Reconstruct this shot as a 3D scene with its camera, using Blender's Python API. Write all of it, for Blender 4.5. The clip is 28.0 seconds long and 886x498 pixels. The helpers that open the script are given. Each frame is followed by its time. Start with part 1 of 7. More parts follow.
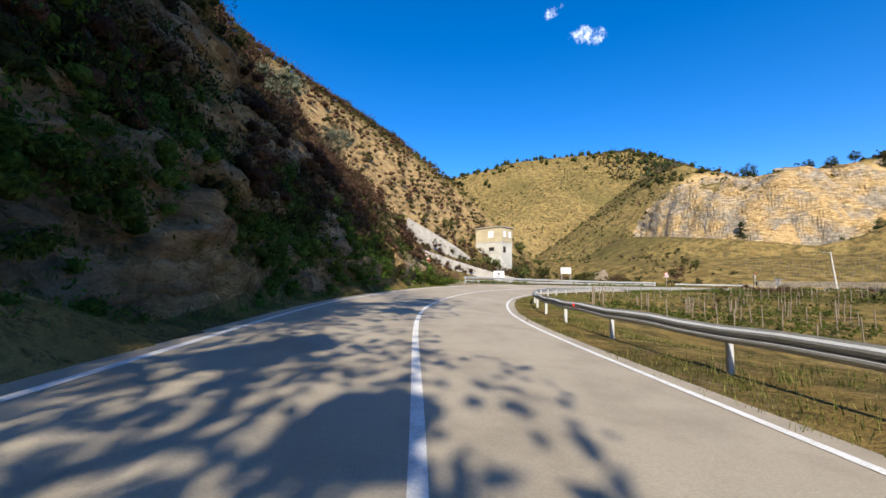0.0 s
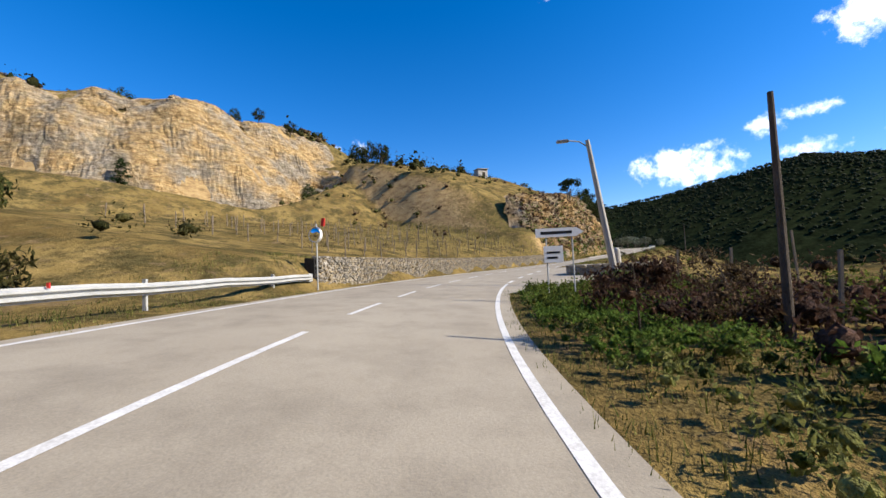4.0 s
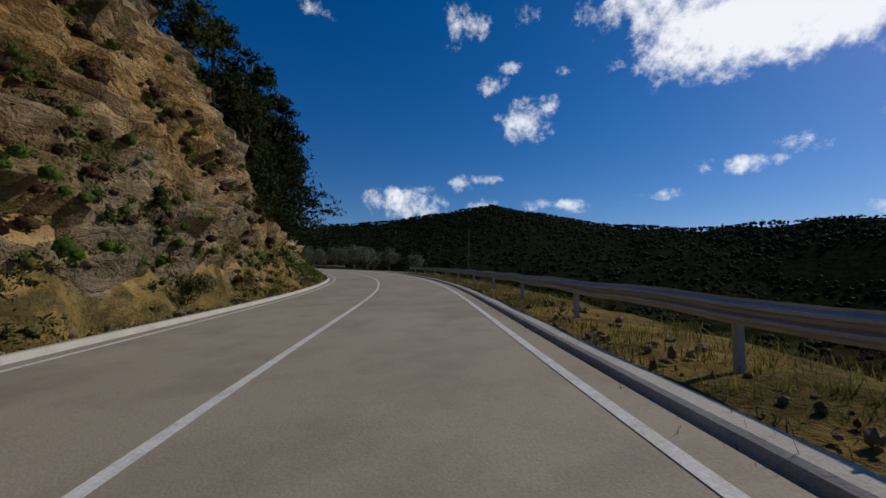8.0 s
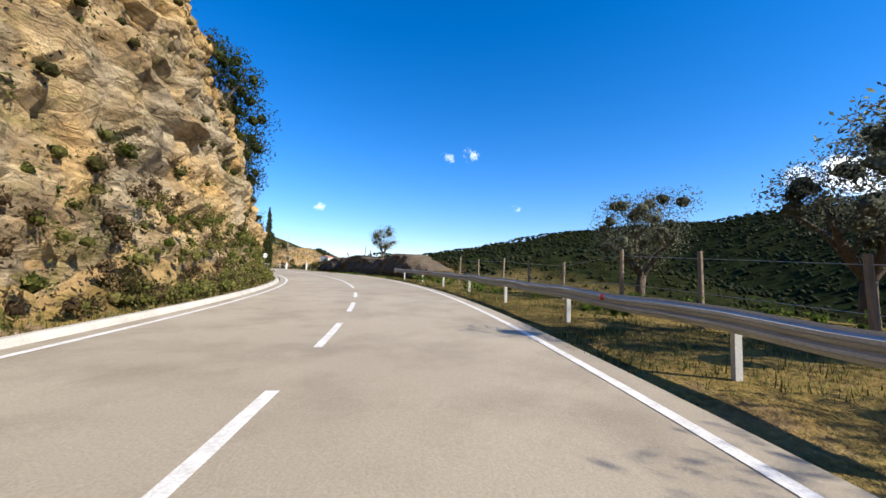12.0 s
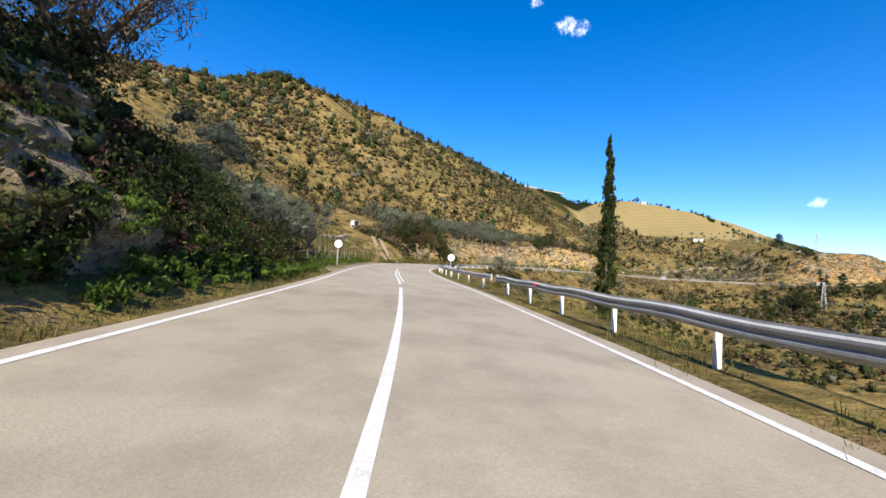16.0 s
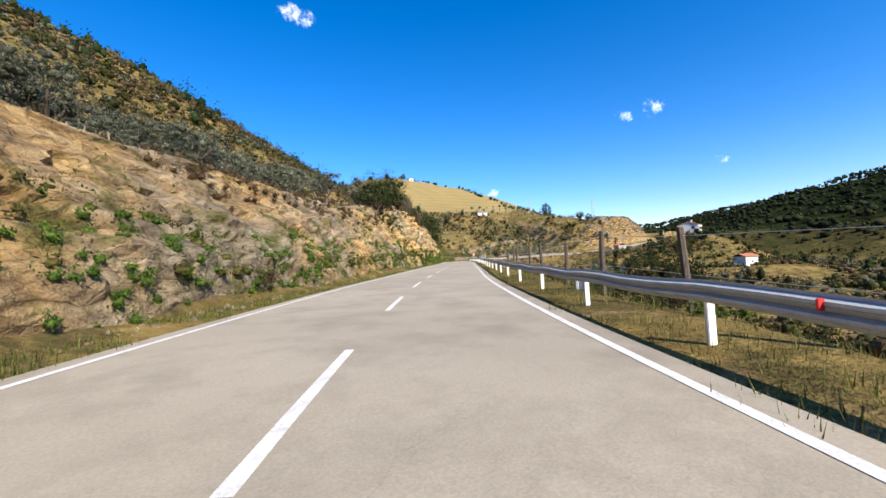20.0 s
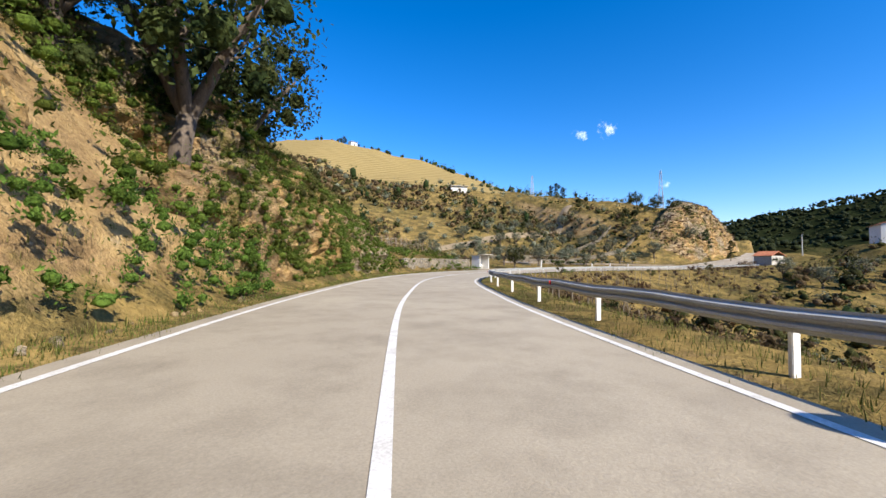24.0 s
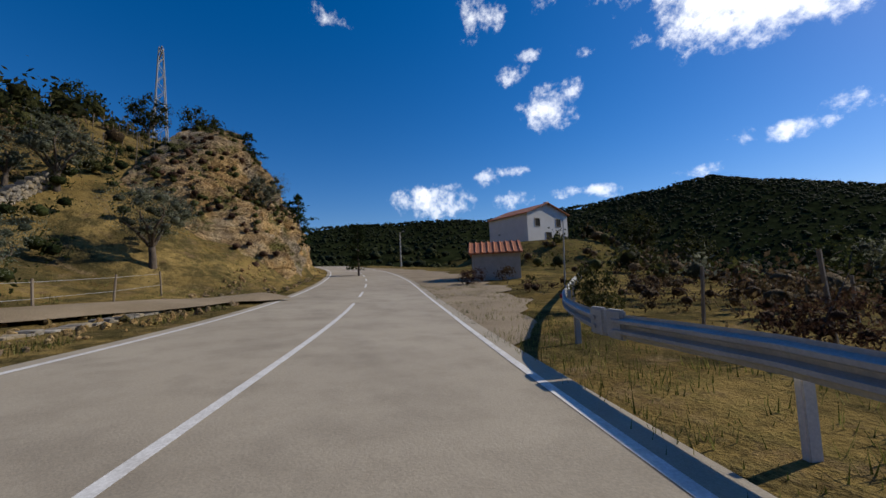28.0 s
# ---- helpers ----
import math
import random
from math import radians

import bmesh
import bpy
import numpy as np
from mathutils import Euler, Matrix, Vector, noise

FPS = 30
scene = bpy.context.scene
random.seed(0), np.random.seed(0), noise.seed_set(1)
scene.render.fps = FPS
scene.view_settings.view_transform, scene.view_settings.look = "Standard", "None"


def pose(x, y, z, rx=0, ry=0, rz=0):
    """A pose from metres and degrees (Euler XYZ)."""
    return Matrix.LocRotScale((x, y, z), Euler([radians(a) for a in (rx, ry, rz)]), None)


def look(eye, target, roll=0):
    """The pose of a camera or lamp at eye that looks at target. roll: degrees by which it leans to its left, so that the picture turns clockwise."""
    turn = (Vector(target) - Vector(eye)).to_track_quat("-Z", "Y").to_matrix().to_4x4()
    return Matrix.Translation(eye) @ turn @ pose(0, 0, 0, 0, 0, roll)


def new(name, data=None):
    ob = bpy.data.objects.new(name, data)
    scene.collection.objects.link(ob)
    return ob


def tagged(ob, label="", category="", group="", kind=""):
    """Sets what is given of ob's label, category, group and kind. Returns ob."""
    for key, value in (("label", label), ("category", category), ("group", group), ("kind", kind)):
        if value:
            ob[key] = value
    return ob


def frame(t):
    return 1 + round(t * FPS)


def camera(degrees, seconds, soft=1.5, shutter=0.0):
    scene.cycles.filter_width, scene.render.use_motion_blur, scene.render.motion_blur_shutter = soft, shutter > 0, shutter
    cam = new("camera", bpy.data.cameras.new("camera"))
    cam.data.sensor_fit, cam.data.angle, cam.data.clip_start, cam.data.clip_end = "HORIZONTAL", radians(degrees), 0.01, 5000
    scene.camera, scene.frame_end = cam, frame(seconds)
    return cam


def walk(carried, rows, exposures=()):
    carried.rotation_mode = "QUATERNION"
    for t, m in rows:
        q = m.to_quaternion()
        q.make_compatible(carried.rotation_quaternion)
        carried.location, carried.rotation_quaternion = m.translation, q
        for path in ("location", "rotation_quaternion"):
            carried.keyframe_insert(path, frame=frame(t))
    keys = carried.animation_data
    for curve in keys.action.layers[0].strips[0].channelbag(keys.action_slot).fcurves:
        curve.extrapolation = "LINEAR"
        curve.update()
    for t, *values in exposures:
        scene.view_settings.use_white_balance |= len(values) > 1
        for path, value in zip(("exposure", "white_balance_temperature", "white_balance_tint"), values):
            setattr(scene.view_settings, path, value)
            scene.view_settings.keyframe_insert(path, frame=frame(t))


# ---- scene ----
# ---------------------------------------------------------------- camera
cam = camera(97.0, 28.0)
PATH = [
    (0.0, 0.00, -0.00, -0.00, -0.02, 4.91, -1.17),
    (0.5, -0.29, 11.21, 0.12, -7.94, 4.23, 0.59),
    (1.0, 1.26, 22.08, 0.24, -15.83, 3.75, 2.01),
    (1.5, 4.62, 32.42, 0.34, -26.10, 3.33, 3.17),
    (2.0, 9.74, 42.01, 0.42, -36.18, 2.80, 3.96),
    (2.5, 16.38, 50.52, 0.47, -47.54, 1.74, 4.55),
    (3.0, 24.38, 57.56, 0.52, -57.85, 1.49, 4.54),
    (3.5, 33.58, 62.90, 0.59, -69.81, 1.81, 3.76),
    (4.0, 43.76, 66.46, 0.71, -80.36, 2.93, 2.65),
    (4.5, 54.68, 68.07, 0.89, -92.03, 4.39, 1.03),
    (5.0, 66.07, 67.71, 1.11, -101.93, 5.32, -0.07),
    (5.5, 77.65, 65.55, 1.38, -109.43, 5.81, -0.75),
    (6.0, 89.21, 61.91, 1.69, -114.78, 5.98, -1.13),
    (6.5, 100.66, 57.19, 2.06, -118.25, 5.93, -1.31),
    (7.0, 112.00, 51.81, 2.50, -120.02, 5.77, -1.40),
    (7.5, 123.33, 46.19, 2.98, -120.18, 5.34, -1.29),
    (8.0, 134.76, 40.69, 3.51, -118.55, 4.81, -1.26),
    (8.5, 146.36, 35.56, 4.05, -116.89, 4.84, -2.27),
    (9.0, 158.17, 31.12, 4.57, -113.80, 4.72, -3.42),
    (9.5, 170.18, 27.68, 5.08, -108.21, 4.14, -3.86),
    (10.0, 182.32, 25.59, 5.57, -100.92, 3.89, -4.04),
    (10.5, 194.44, 25.11, 6.02, -91.82, 3.63, -3.94),
    (11.0, 206.34, 26.41, 6.46, -82.86, 3.84, -3.07),
    (11.5, 217.78, 29.48, 6.87, -73.78, 4.26, -1.88),
    (12.0, 228.52, 34.19, 7.25, -65.34, 4.11, -1.59),
    (12.5, 238.35, 40.35, 7.61, -57.37, 3.63, -2.06),
    (13.0, 247.09, 47.79, 7.94, -49.41, 3.08, -3.10),
    (13.5, 254.58, 56.28, 8.24, -41.12, 2.70, -4.55),
    (14.0, 260.71, 65.62, 8.52, -32.60, 2.73, -6.26),
    (14.5, 265.40, 75.59, 8.78, -24.51, 2.97, -6.60),
    (15.0, 268.62, 85.99, 9.03, -17.45, 2.92, -5.34),
    (15.5, 270.40, 96.68, 9.29, -10.42, 2.77, -3.77),
    (16.0, 270.91, 107.57, 9.54, -3.89, 2.90, -3.45),
    (16.5, 270.52, 118.60, 9.78, 0.92, 2.85, -3.71),
    (17.0, 269.82, 129.79, 10.02, 0.79, 2.76, -3.00),
    (17.5, 269.49, 141.14, 10.26, -4.33, 2.23, -1.19),
    (18.0, 270.05, 152.62, 10.51, -10.25, 1.96, 0.60),
    (18.5, 271.85, 164.13, 10.77, -17.27, 1.71, 1.69),
    (19.0, 275.19, 175.53, 11.01, -25.19, 1.79, 1.69),
    (19.5, 280.24, 186.68, 11.24, -32.62, 2.64, 2.34),
    (20.0, 286.86, 197.49, 11.42, -39.52, 1.82, 3.46),
    (20.5, 294.71, 208.00, 11.58, -43.41, 2.22, 2.49),
    (21.0, 303.43, 218.24, 11.72, -45.36, 2.09, 0.19),
    (21.5, 312.66, 228.31, 11.84, -45.55, 1.79, -0.94),
    (22.0, 322.08, 238.31, 11.95, -45.68, 1.65, -1.58),
    (22.5, 331.43, 248.29, 12.05, -45.89, 1.63, -1.80),
    (23.0, 340.54, 258.27, 12.13, -45.92, 1.70, -1.64),
    (23.5, 349.34, 268.19, 12.18, -45.83, 1.80, -1.15),
    (24.0, 357.86, 277.85, 12.22, -46.26, 1.91, -0.39),
    (24.5, 366.33, 286.86, 12.21, -48.71, 1.96, 0.66),
    (25.0, 375.11, 294.64, 12.17, -57.13, 1.97, 1.45),
    (25.5, 384.51, 300.72, 12.10, -67.35, 1.57, 1.60),
    (26.0, 394.68, 304.81, 12.05, -77.31, 1.59, 2.11),
    (26.5, 405.54, 306.84, 12.03, -88.48, 1.73, 2.48),
    (27.0, 416.87, 306.93, 12.06, -97.96, 2.07, 2.99),
    (27.5, 428.41, 305.22, 12.13, -105.58, 3.37, 2.58),
    (28.0, 439.95, 301.74, 12.23, -113.69, 4.41, 2.64),
]

walk(cam, [(t, pose(x, y, z, 90 + pitch, roll, yaw)) for t, x, y, z, yaw, pitch, roll in PATH],
     exposures=[(0.0, 0.7), (4.0, 0.55), (4.6, 0.2), (6.5, -0.95), (9.0, -0.95), (10.1, 0.0), (11.0, 0.7), (25.4, 0.8), (26.2, 0.3), (27.0, 0.0), (28.0, -0.45)])

# ---------------------------------------------------------------- sky and sun
SUN_AZ, SUN_EL = radians(184.0), radians(35.0)   # compass bearing from +y clockwise, height
world = bpy.data.worlds.new("sky")
scene.world = world
world.use_nodes = True
wt = world.node_tree
wt.nodes.clear()


def wnode(kind, **inputs):
    n = wt.nodes.new(kind)
    for key, value in inputs.items():
        n.inputs[key].default_value = value
    return n


w_out, w_bg = wnode("ShaderNodeOutputWorld"), wnode("ShaderNodeBackground", Strength=0.125)
w_sky = wnode("ShaderNodeTexSky")
w_sky.sky_type, w_sky.sun_disc = "NISHITA", False
w_sky.sun_elevation, w_sky.sun_rotation = SUN_EL, SUN_AZ
w_sky.altitude, w_sky.air_density, w_sky.dust_density, w_sky.ozone_density = 300, 1.0, 0.25, 3.0
w_hue = wnode("ShaderNodeHueSaturation", Saturation=1.42, Value=1.0)
wt.links.new(w_sky.outputs[0], w_hue.inputs["Color"])
w_tint = wnode("ShaderNodeMixRGB", Fac=1.0, Color2=(1.0, 0.92, 1.10, 1))
w_tint.blend_type = "MULTIPLY"
wt.links.new(w_hue.outputs[0], w_tint.inputs["Color1"])
w_co = wnode("ShaderNodeTexCoord")
w_warp = wnode("ShaderNodeTexNoise", Scale=24.0, Detail=8.0, Roughness=0.66)
wt.links.new(w_co.outputs["Generated"], w_warp.inputs["Vector"])
w_big = wnode("ShaderNodeTexNoise", Scale=5.0, Detail=2.0)
wt.links.new(w_co.outputs["Generated"], w_big.inputs["Vector"])


def wmath(op, a, b):
    n = wt.nodes.new("ShaderNodeMath")
    n.operation = op
    for k, v in ((0, a), (1, b)):
        if isinstance(v, (int, float)):
            n.inputs[k].default_value = v
        else:
            wt.links.new(v, n.inputs[k])
    return n.outputs[0]


# cumulus banks: bearing, height, half width, half height (degrees), weight
EAST_CLOUDS = [(112.7, 11.4, 6.0, 2.3, 1.0), (120.8, 14.0, 1.8, 1.5, 0.95), (124.0, 15.0, 2.6, 0.9, 0.75), (124.3, 10.8, 3.0, 1.2, 0.8), (132, 11.2, 3.0, 1.0, 0.8),
               (137, 11.0, 2.8, 1.1, 0.85), (147.6, 11.8, 2.6, 0.9, 0.75), (152.4, 14.5, 1.6, 1.2, 0.75), (157.5, 14.3, 3.2, 1.2, 0.95), (161.5, 15.8, 2.4, 1.2, 0.9),
               (168.7, 17.6, 1.6, 1.3, 0.7), (130.2, 22.6, 3.6, 3.0, 1.0), (133.6, 24.6, 1.6, 1.5, 0.9), (125.2, 27.2, 2.4, 1.5, 0.75), (128.5, 29.5, 2.4, 0.8, 0.65), (135, 28.7, 1.6, 0.8, 0.55)]
SOUTH_CLOUDS = [(163, 29.5, 14, 5.0, 1.7), (152, 31, 5.0, 3.6, 1.1), (156, 36, 12, 4.5, 1.6), (174, 33, 10, 9, 1.7), (175, 21, 5, 3.0, 1.0), (171, 8.2, 4.0, 1.4, 0.9), (166.6, 8.6, 1.8, 0.8, 0.7),
                (121, 34.5, 3.2, 2.6, 0.75), (130, 35, 2.2, 1.2, 0.55), (143, 34, 2.4, 1.8, 0.8), (98, 34.6, 3.0, 1.2, 0.5), (65.6, 17.4, 1.6, 1.0, 0.6), (68.6, 17.7, 1.5, 1.2, 0.6),
                (75.6, 10.0, 1.0, 0.7, 0.6), (47.8, 9.3, 1.4, 0.7, 0.55), (20.3, 32.2, 2.0, 1.2, 0.72), (15.8, 35.5, 1.4, 1.0, 0.6)]
CLOUDS = EAST_CLOUDS + SOUTH_CLOUDS
w_sum = None
for az, el, hw, hh, wgt in CLOUDS:
    a, e = radians(az), radians(el)
    way = Vector((math.sin(a) * math.cos(e), math.cos(a) * math.cos(e), math.sin(e)))
    side = Vector((math.cos(a), -math.sin(a), 0.0))
    up = side.cross(way)
    parts = []
    for axis, half in ((side, hw), (up, hh)):
        n = wt.nodes.new("ShaderNodeVectorMath")
        n.operation = "DOT_PRODUCT"
        wt.links.new(w_co.outputs["Generated"], n.inputs[0])
        n.inputs[1].default_value = axis
        q = wmath("DIVIDE", n.outputs["Value"], math.sin(radians(half)))
        parts.append(wmath("MULTIPLY", q, q))
    n = wt.nodes.new("ShaderNodeVectorMath")
    n.operation = "DOT_PRODUCT"
    wt.links.new(w_co.outputs["Generated"], n.inputs[0])
    n.inputs[1].default_value = way
    ahead = wmath("GREATER_THAN", n.outputs["Value"], 0.5)
    fall = wmath("MULTIPLY", wmath("MAXIMUM", wmath("SUBTRACT", 1.0, wmath("MULTIPLY", wmath("ADD", parts[0], parts[1]), 0.5)), 0.0), ahead)
    fall = wmath("MULTIPLY", fall, wgt)
    w_sum = fall if w_sum is None else wmath("MAXIMUM", w_sum, fall)
w_den = wmath("ADD", w_sum, wmath("MULTIPLY", wmath("SUBTRACT", w_warp.outputs["Fac"], 0.5), 2.5))
w_ramp = wnode("ShaderNodeMapRange")
w_ramp.interpolation_type = "SMOOTHSTEP"
w_ramp.inputs["From Min"].default_value, w_ramp.inputs["From Max"].default_value = 0.42, 1.35
wt.links.new(wmath("MULTIPLY", w_den, wmath("GREATER_THAN", w_sum, 0.02)), w_ramp.inputs["Value"])
w_mix = wnode("ShaderNodeMixRGB", Color2=(15.0, 15.2, 15.8, 1))
wt.links.new(wmath("MULTIPLY", w_ramp.outputs[0], 0.9), w_mix.inputs["Fac"])
wt.links.new(w_tint.outputs[0], w_mix.inputs["Color1"])
wt.links.new(w_mix.outputs[0], w_bg.inputs["Color"])
wt.links.new(w_bg.outputs[0], w_out.inputs["Surface"])

sun = new("sun", bpy.data.lights.new("sun", "SUN"))
sun.data.energy, sun.data.angle, sun.data.color = 5.0, radians(0.53), (1.0, 0.92, 0.79)
sun_way = Vector((math.sin(SUN_AZ) * math.cos(SUN_EL), math.cos(SUN_AZ) * math.cos(SUN_EL), math.sin(SUN_EL)))
sun.matrix_world = look(sun_way * 500, (0, 0, 0))


# ---------------------------------------------------------------- materials
def shader(name, rough=0.8, metal=0.0, spec=0.3):
    m = bpy.data.materials.new(name)
    m.use_nodes = True
    b = m.node_tree.nodes["Principled BSDF"]
    b.inputs["Roughness"].default_value, b.inputs["Metallic"].default_value = rough, metal
    b.inputs["Specular IOR Level"].default_value = spec
    return m, m.node_tree, b


def tnoise(nt, scale, detail=4.0, rough=0.6, src="Object", stretch=None):
    co = nt.nodes.new("ShaderNodeTexCoord")
    n = nt.nodes.new("ShaderNodeTexNoise")
    n.inputs["Scale"].default_value, n.inputs["Detail"].default_value, n.inputs["Roughness"].default_value = scale, detail, rough
    if stretch:
        mp = nt.nodes.new("ShaderNodeMapping")
        mp.inputs["Scale"].default_value = stretch
        nt.links.new(co.outputs[src], mp.inputs["Vector"])
        nt.links.new(mp.outputs[0], n.inputs["Vector"])
    else:
        nt.links.new(co.outputs[src], n.inputs["Vector"])
    return n.outputs["Fac"]


def ramp(nt, fac, *stops):
    r = nt.nodes.new("ShaderNodeValToRGB")
    while len(r.color_ramp.elements) < len(stops):
        r.color_ramp.elements.new(0.5)
    for e, (p, c) in zip(r.color_ramp.elements, stops):
        e.position, e.color = p, (*c, 1)
    nt.links.new(fac, r.inputs[0])
    return r.outputs[0]


def mixc(nt, fac, a, b, mode="MIX"):
    n = nt.nodes.new("ShaderNodeMixRGB")
    n.blend_type = mode
    for k, v in (("Fac", fac), ("Color1", a), ("Color2", b)):
        if isinstance(v, (int, float)):
            n.inputs[k].default_value = v
        elif isinstance(v, tuple):
            n.inputs[k].default_value = (*v, 1)
        else:
            nt.links.new(v, n.inputs[k])
    return n.outputs[0]


def mathn(nt, op, a, b=0.0):
    n = nt.nodes.new("ShaderNodeMath")
    n.operation = op
    for k, v in ((0, a), (1, b)):
        if isinstance(v, (int, float)):
            n.inputs[k].default_value = v
        else:
            nt.links.new(v, n.inputs[k])
    return n.outputs[0]


def bump(nt, b, height, strength=0.4, distance=0.05):
    n = nt.nodes.new("ShaderNodeBump")
    n.inputs["Strength"].default_value, n.inputs["Distance"].default_value = strength, distance
    nt.links.new(height, n.inputs["Height"])
    nt.links.new(n.outputs[0], b.inputs["Normal"])


def plain(name, low, high, scale=8.0, rough=0.8, metal=0.0, bumpy=0.2, spec=0.3, stretch=None, fine=40.0):
    """Two-scale variation between two colours, with fine relief."""
    m, nt, b = shader(name, rough, metal, spec)
    c = ramp(nt, tnoise(nt, scale, 5, 0.6, stretch=stretch), (0.3, low), (0.7, high))
    f = tnoise(nt, fine, 3, 0.6, stretch=stretch)
    c = mixc(nt, 0.35, c, ramp(nt, f, (0.3, tuple(v * 0.6 for v in low)), (0.7, high)))
    nt.links.new(c, b.inputs["Base Color"])
    if bumpy:
        bump(nt, b, f, bumpy, 0.02)
    return m


def leafy(name, low, high, hue=0.03, trans=0.25):
    """Foliage: each leaf and each plant varies."""
    m, nt, b = shader(name, 0.75, 0.0, 0.08)
    geo, info = nt.nodes.new("ShaderNodeNewGeometry"), nt.nodes.new("ShaderNodeObjectInfo")
    c = ramp(nt, geo.outputs["Random Per Island"], (0.0, low), (1.0, high))
    hs = nt.nodes.new("ShaderNodeHueSaturation")
    nt.links.new(c, hs.inputs["Color"])
    nt.links.new(mathn(nt, "ADD", mathn(nt, "MULTIPLY", info.outputs["Random"], hue * 2), 0.5 - hue), hs.inputs["Hue"])
    nt.links.new(mathn(nt, "ADD", mathn(nt, "MULTIPLY", info.outputs["Random"], 0.5), 0.75), hs.inputs["Value"])
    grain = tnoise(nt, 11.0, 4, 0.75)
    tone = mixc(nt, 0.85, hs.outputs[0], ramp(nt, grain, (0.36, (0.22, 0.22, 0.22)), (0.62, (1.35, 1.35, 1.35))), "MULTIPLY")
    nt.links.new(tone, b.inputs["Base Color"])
    bump(nt, b, grain, 1.0, 0.12)
    t = nt.nodes.new("ShaderNodeBsdfTranslucent")
    nt.links.new(tone, t.inputs["Color"])
    mx = nt.nodes.new("ShaderNodeMixShader")
    mx.inputs[0].default_value = trans
    nt.links.new(b.outputs[0], mx.inputs[1])
    nt.links.new(t.outputs[0], mx.inputs[2])
    nt.links.new(mx.outputs[0], nt.nodes["Material Output"].inputs["Surface"])
    return m


def ground_material():
    m, nt, b = shader("hillside_soil", 1.0, 0, 0.0)
    broad = tnoise(nt, 0.02, 5, 0.55)
    mid = tnoise(nt, 0.22, 5, 0.65)
    fine = tnoise(nt, 2.2, 6, 0.7)
    tiny = tnoise(nt, 14, 4, 0.7)
    dry = ramp(nt, mid, (0.3, (0.13, 0.088, 0.032)), (0.5, (0.26, 0.18, 0.062)), (0.72, (0.37, 0.26, 0.095)))
    green = ramp(nt, fine, (0.3, (0.07, 0.062, 0.018)), (0.7, (0.18, 0.155, 0.05)))
    patch = ramp(nt, mathn(nt, "ADD", mathn(nt, "MULTIPLY", broad, 0.6), mathn(nt, "MULTIPLY", fine, 0.4)), (0.49, (0, 0, 0)), (0.62, (1, 1, 1)))
    c = mixc(nt, patch, dry, green)
    # low scrub and tussocks
    low = ramp(nt, fine, (0.3, (0.04, 0.034, 0.014)), (0.7, (0.12, 0.10, 0.042)))
    c = mixc(nt, ramp(nt, tnoise(nt, 0.42, 6, 0.72), (0.46, (0, 0, 0)), (0.57, (0.9, 0.9, 0.9))), c, low)
    tus = ramp(nt, tiny, (0.35, (0.07, 0.05, 0.02)), (0.65, (0.20, 0.15, 0.06)))
    c = mixc(nt, ramp(nt, tnoise(nt, 1.5, 5, 0.75), (0.53, (0, 0, 0)), (0.6, (0.8, 0.8, 0.8))), c, tus)
    dirt = ramp(nt, fine, (0.35, (0.13, 0.085, 0.045)), (0.65, (0.32, 0.22, 0.12)))
    c = mixc(nt, ramp(nt, tnoise(nt, 0.9, 6, 0.7), (0.56, (0, 0, 0)), (0.66, (0.7, 0.7, 0.7))), c, dirt)
    # steep ground shows bare rock
    geo = nt.nodes.new("ShaderNodeNewGeometry")
    sep = nt.nodes.new("ShaderNodeSeparateXYZ")
    nt.links.new(geo.outputs["Normal"], sep.inputs[0])
    layers = tnoise(nt, 0.8, 6, 0.7, stretch=(0.7, 0.7, 1.5))
    rock = ramp(nt, layers, (0.28, (0.09, 0.06, 0.033)), (0.42, (0.32, 0.21, 0.10)), (0.58, (0.48, 0.33, 0.15)), (0.75, (0.40, 0.31, 0.19)))
    steep = mathn(nt, "ADD", sep.outputs["Z"], mathn(nt, "MULTIPLY", mathn(nt, "SUBTRACT", fine, 0.5), 0.5))
    rk = ramp(nt, steep, (0.60, (1, 1, 1)), (0.74, (0, 0, 0)))
    c = mixc(nt, rk, c, rock)
    # smooth ploughed field on the brown hill, woods with painted-in shade on the far side of the valley
    co = nt.nodes.new("ShaderNodeTexCoord")

    def round_about(x, y, z, near, far, jag):
        d = nt.nodes.new("ShaderNodeVectorMath")
        d.operation = "DISTANCE"
        nt.links.new(co.outputs["Object"], d.inputs[0])
        d.inputs[1].default_value = (x, y, z)
        r = nt.nodes.new("ShaderNodeMapRange")
        r.inputs["From Min"].default_value, r.inputs["From Max"].default_value = near, far
        r.inputs["To Min"].default_value, r.inputs["To Max"].default_value = 1.0, 0.0
        nt.links.new(mathn(nt, "ADD", d.outputs["Value"], mathn(nt, "MULTIPLY", mathn(nt, "SUBTRACT", broad, 0.5), jag)), r.inputs["Value"])
        return r.outputs[0]

    rows = nt.nodes.new("ShaderNodeTexWave")
    rows.bands_direction = "Z"
    rows.inputs["Scale"].default_value, rows.inputs["Distortion"].default_value, rows.inputs["Detail"].default_value = 0.16, 1.2, 3
    nt.links.new(co.outputs["Object"], rows.inputs["Vector"])
    field = ramp(nt, rows.outputs["Fac"], (0.2, (0.24, 0.175, 0.07)), (0.8, (0.34, 0.26, 0.115)))
    # woods floor darker than real foliage: the far slope's shade sits in the colour
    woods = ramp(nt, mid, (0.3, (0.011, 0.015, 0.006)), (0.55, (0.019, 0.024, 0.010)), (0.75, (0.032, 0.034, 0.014)))
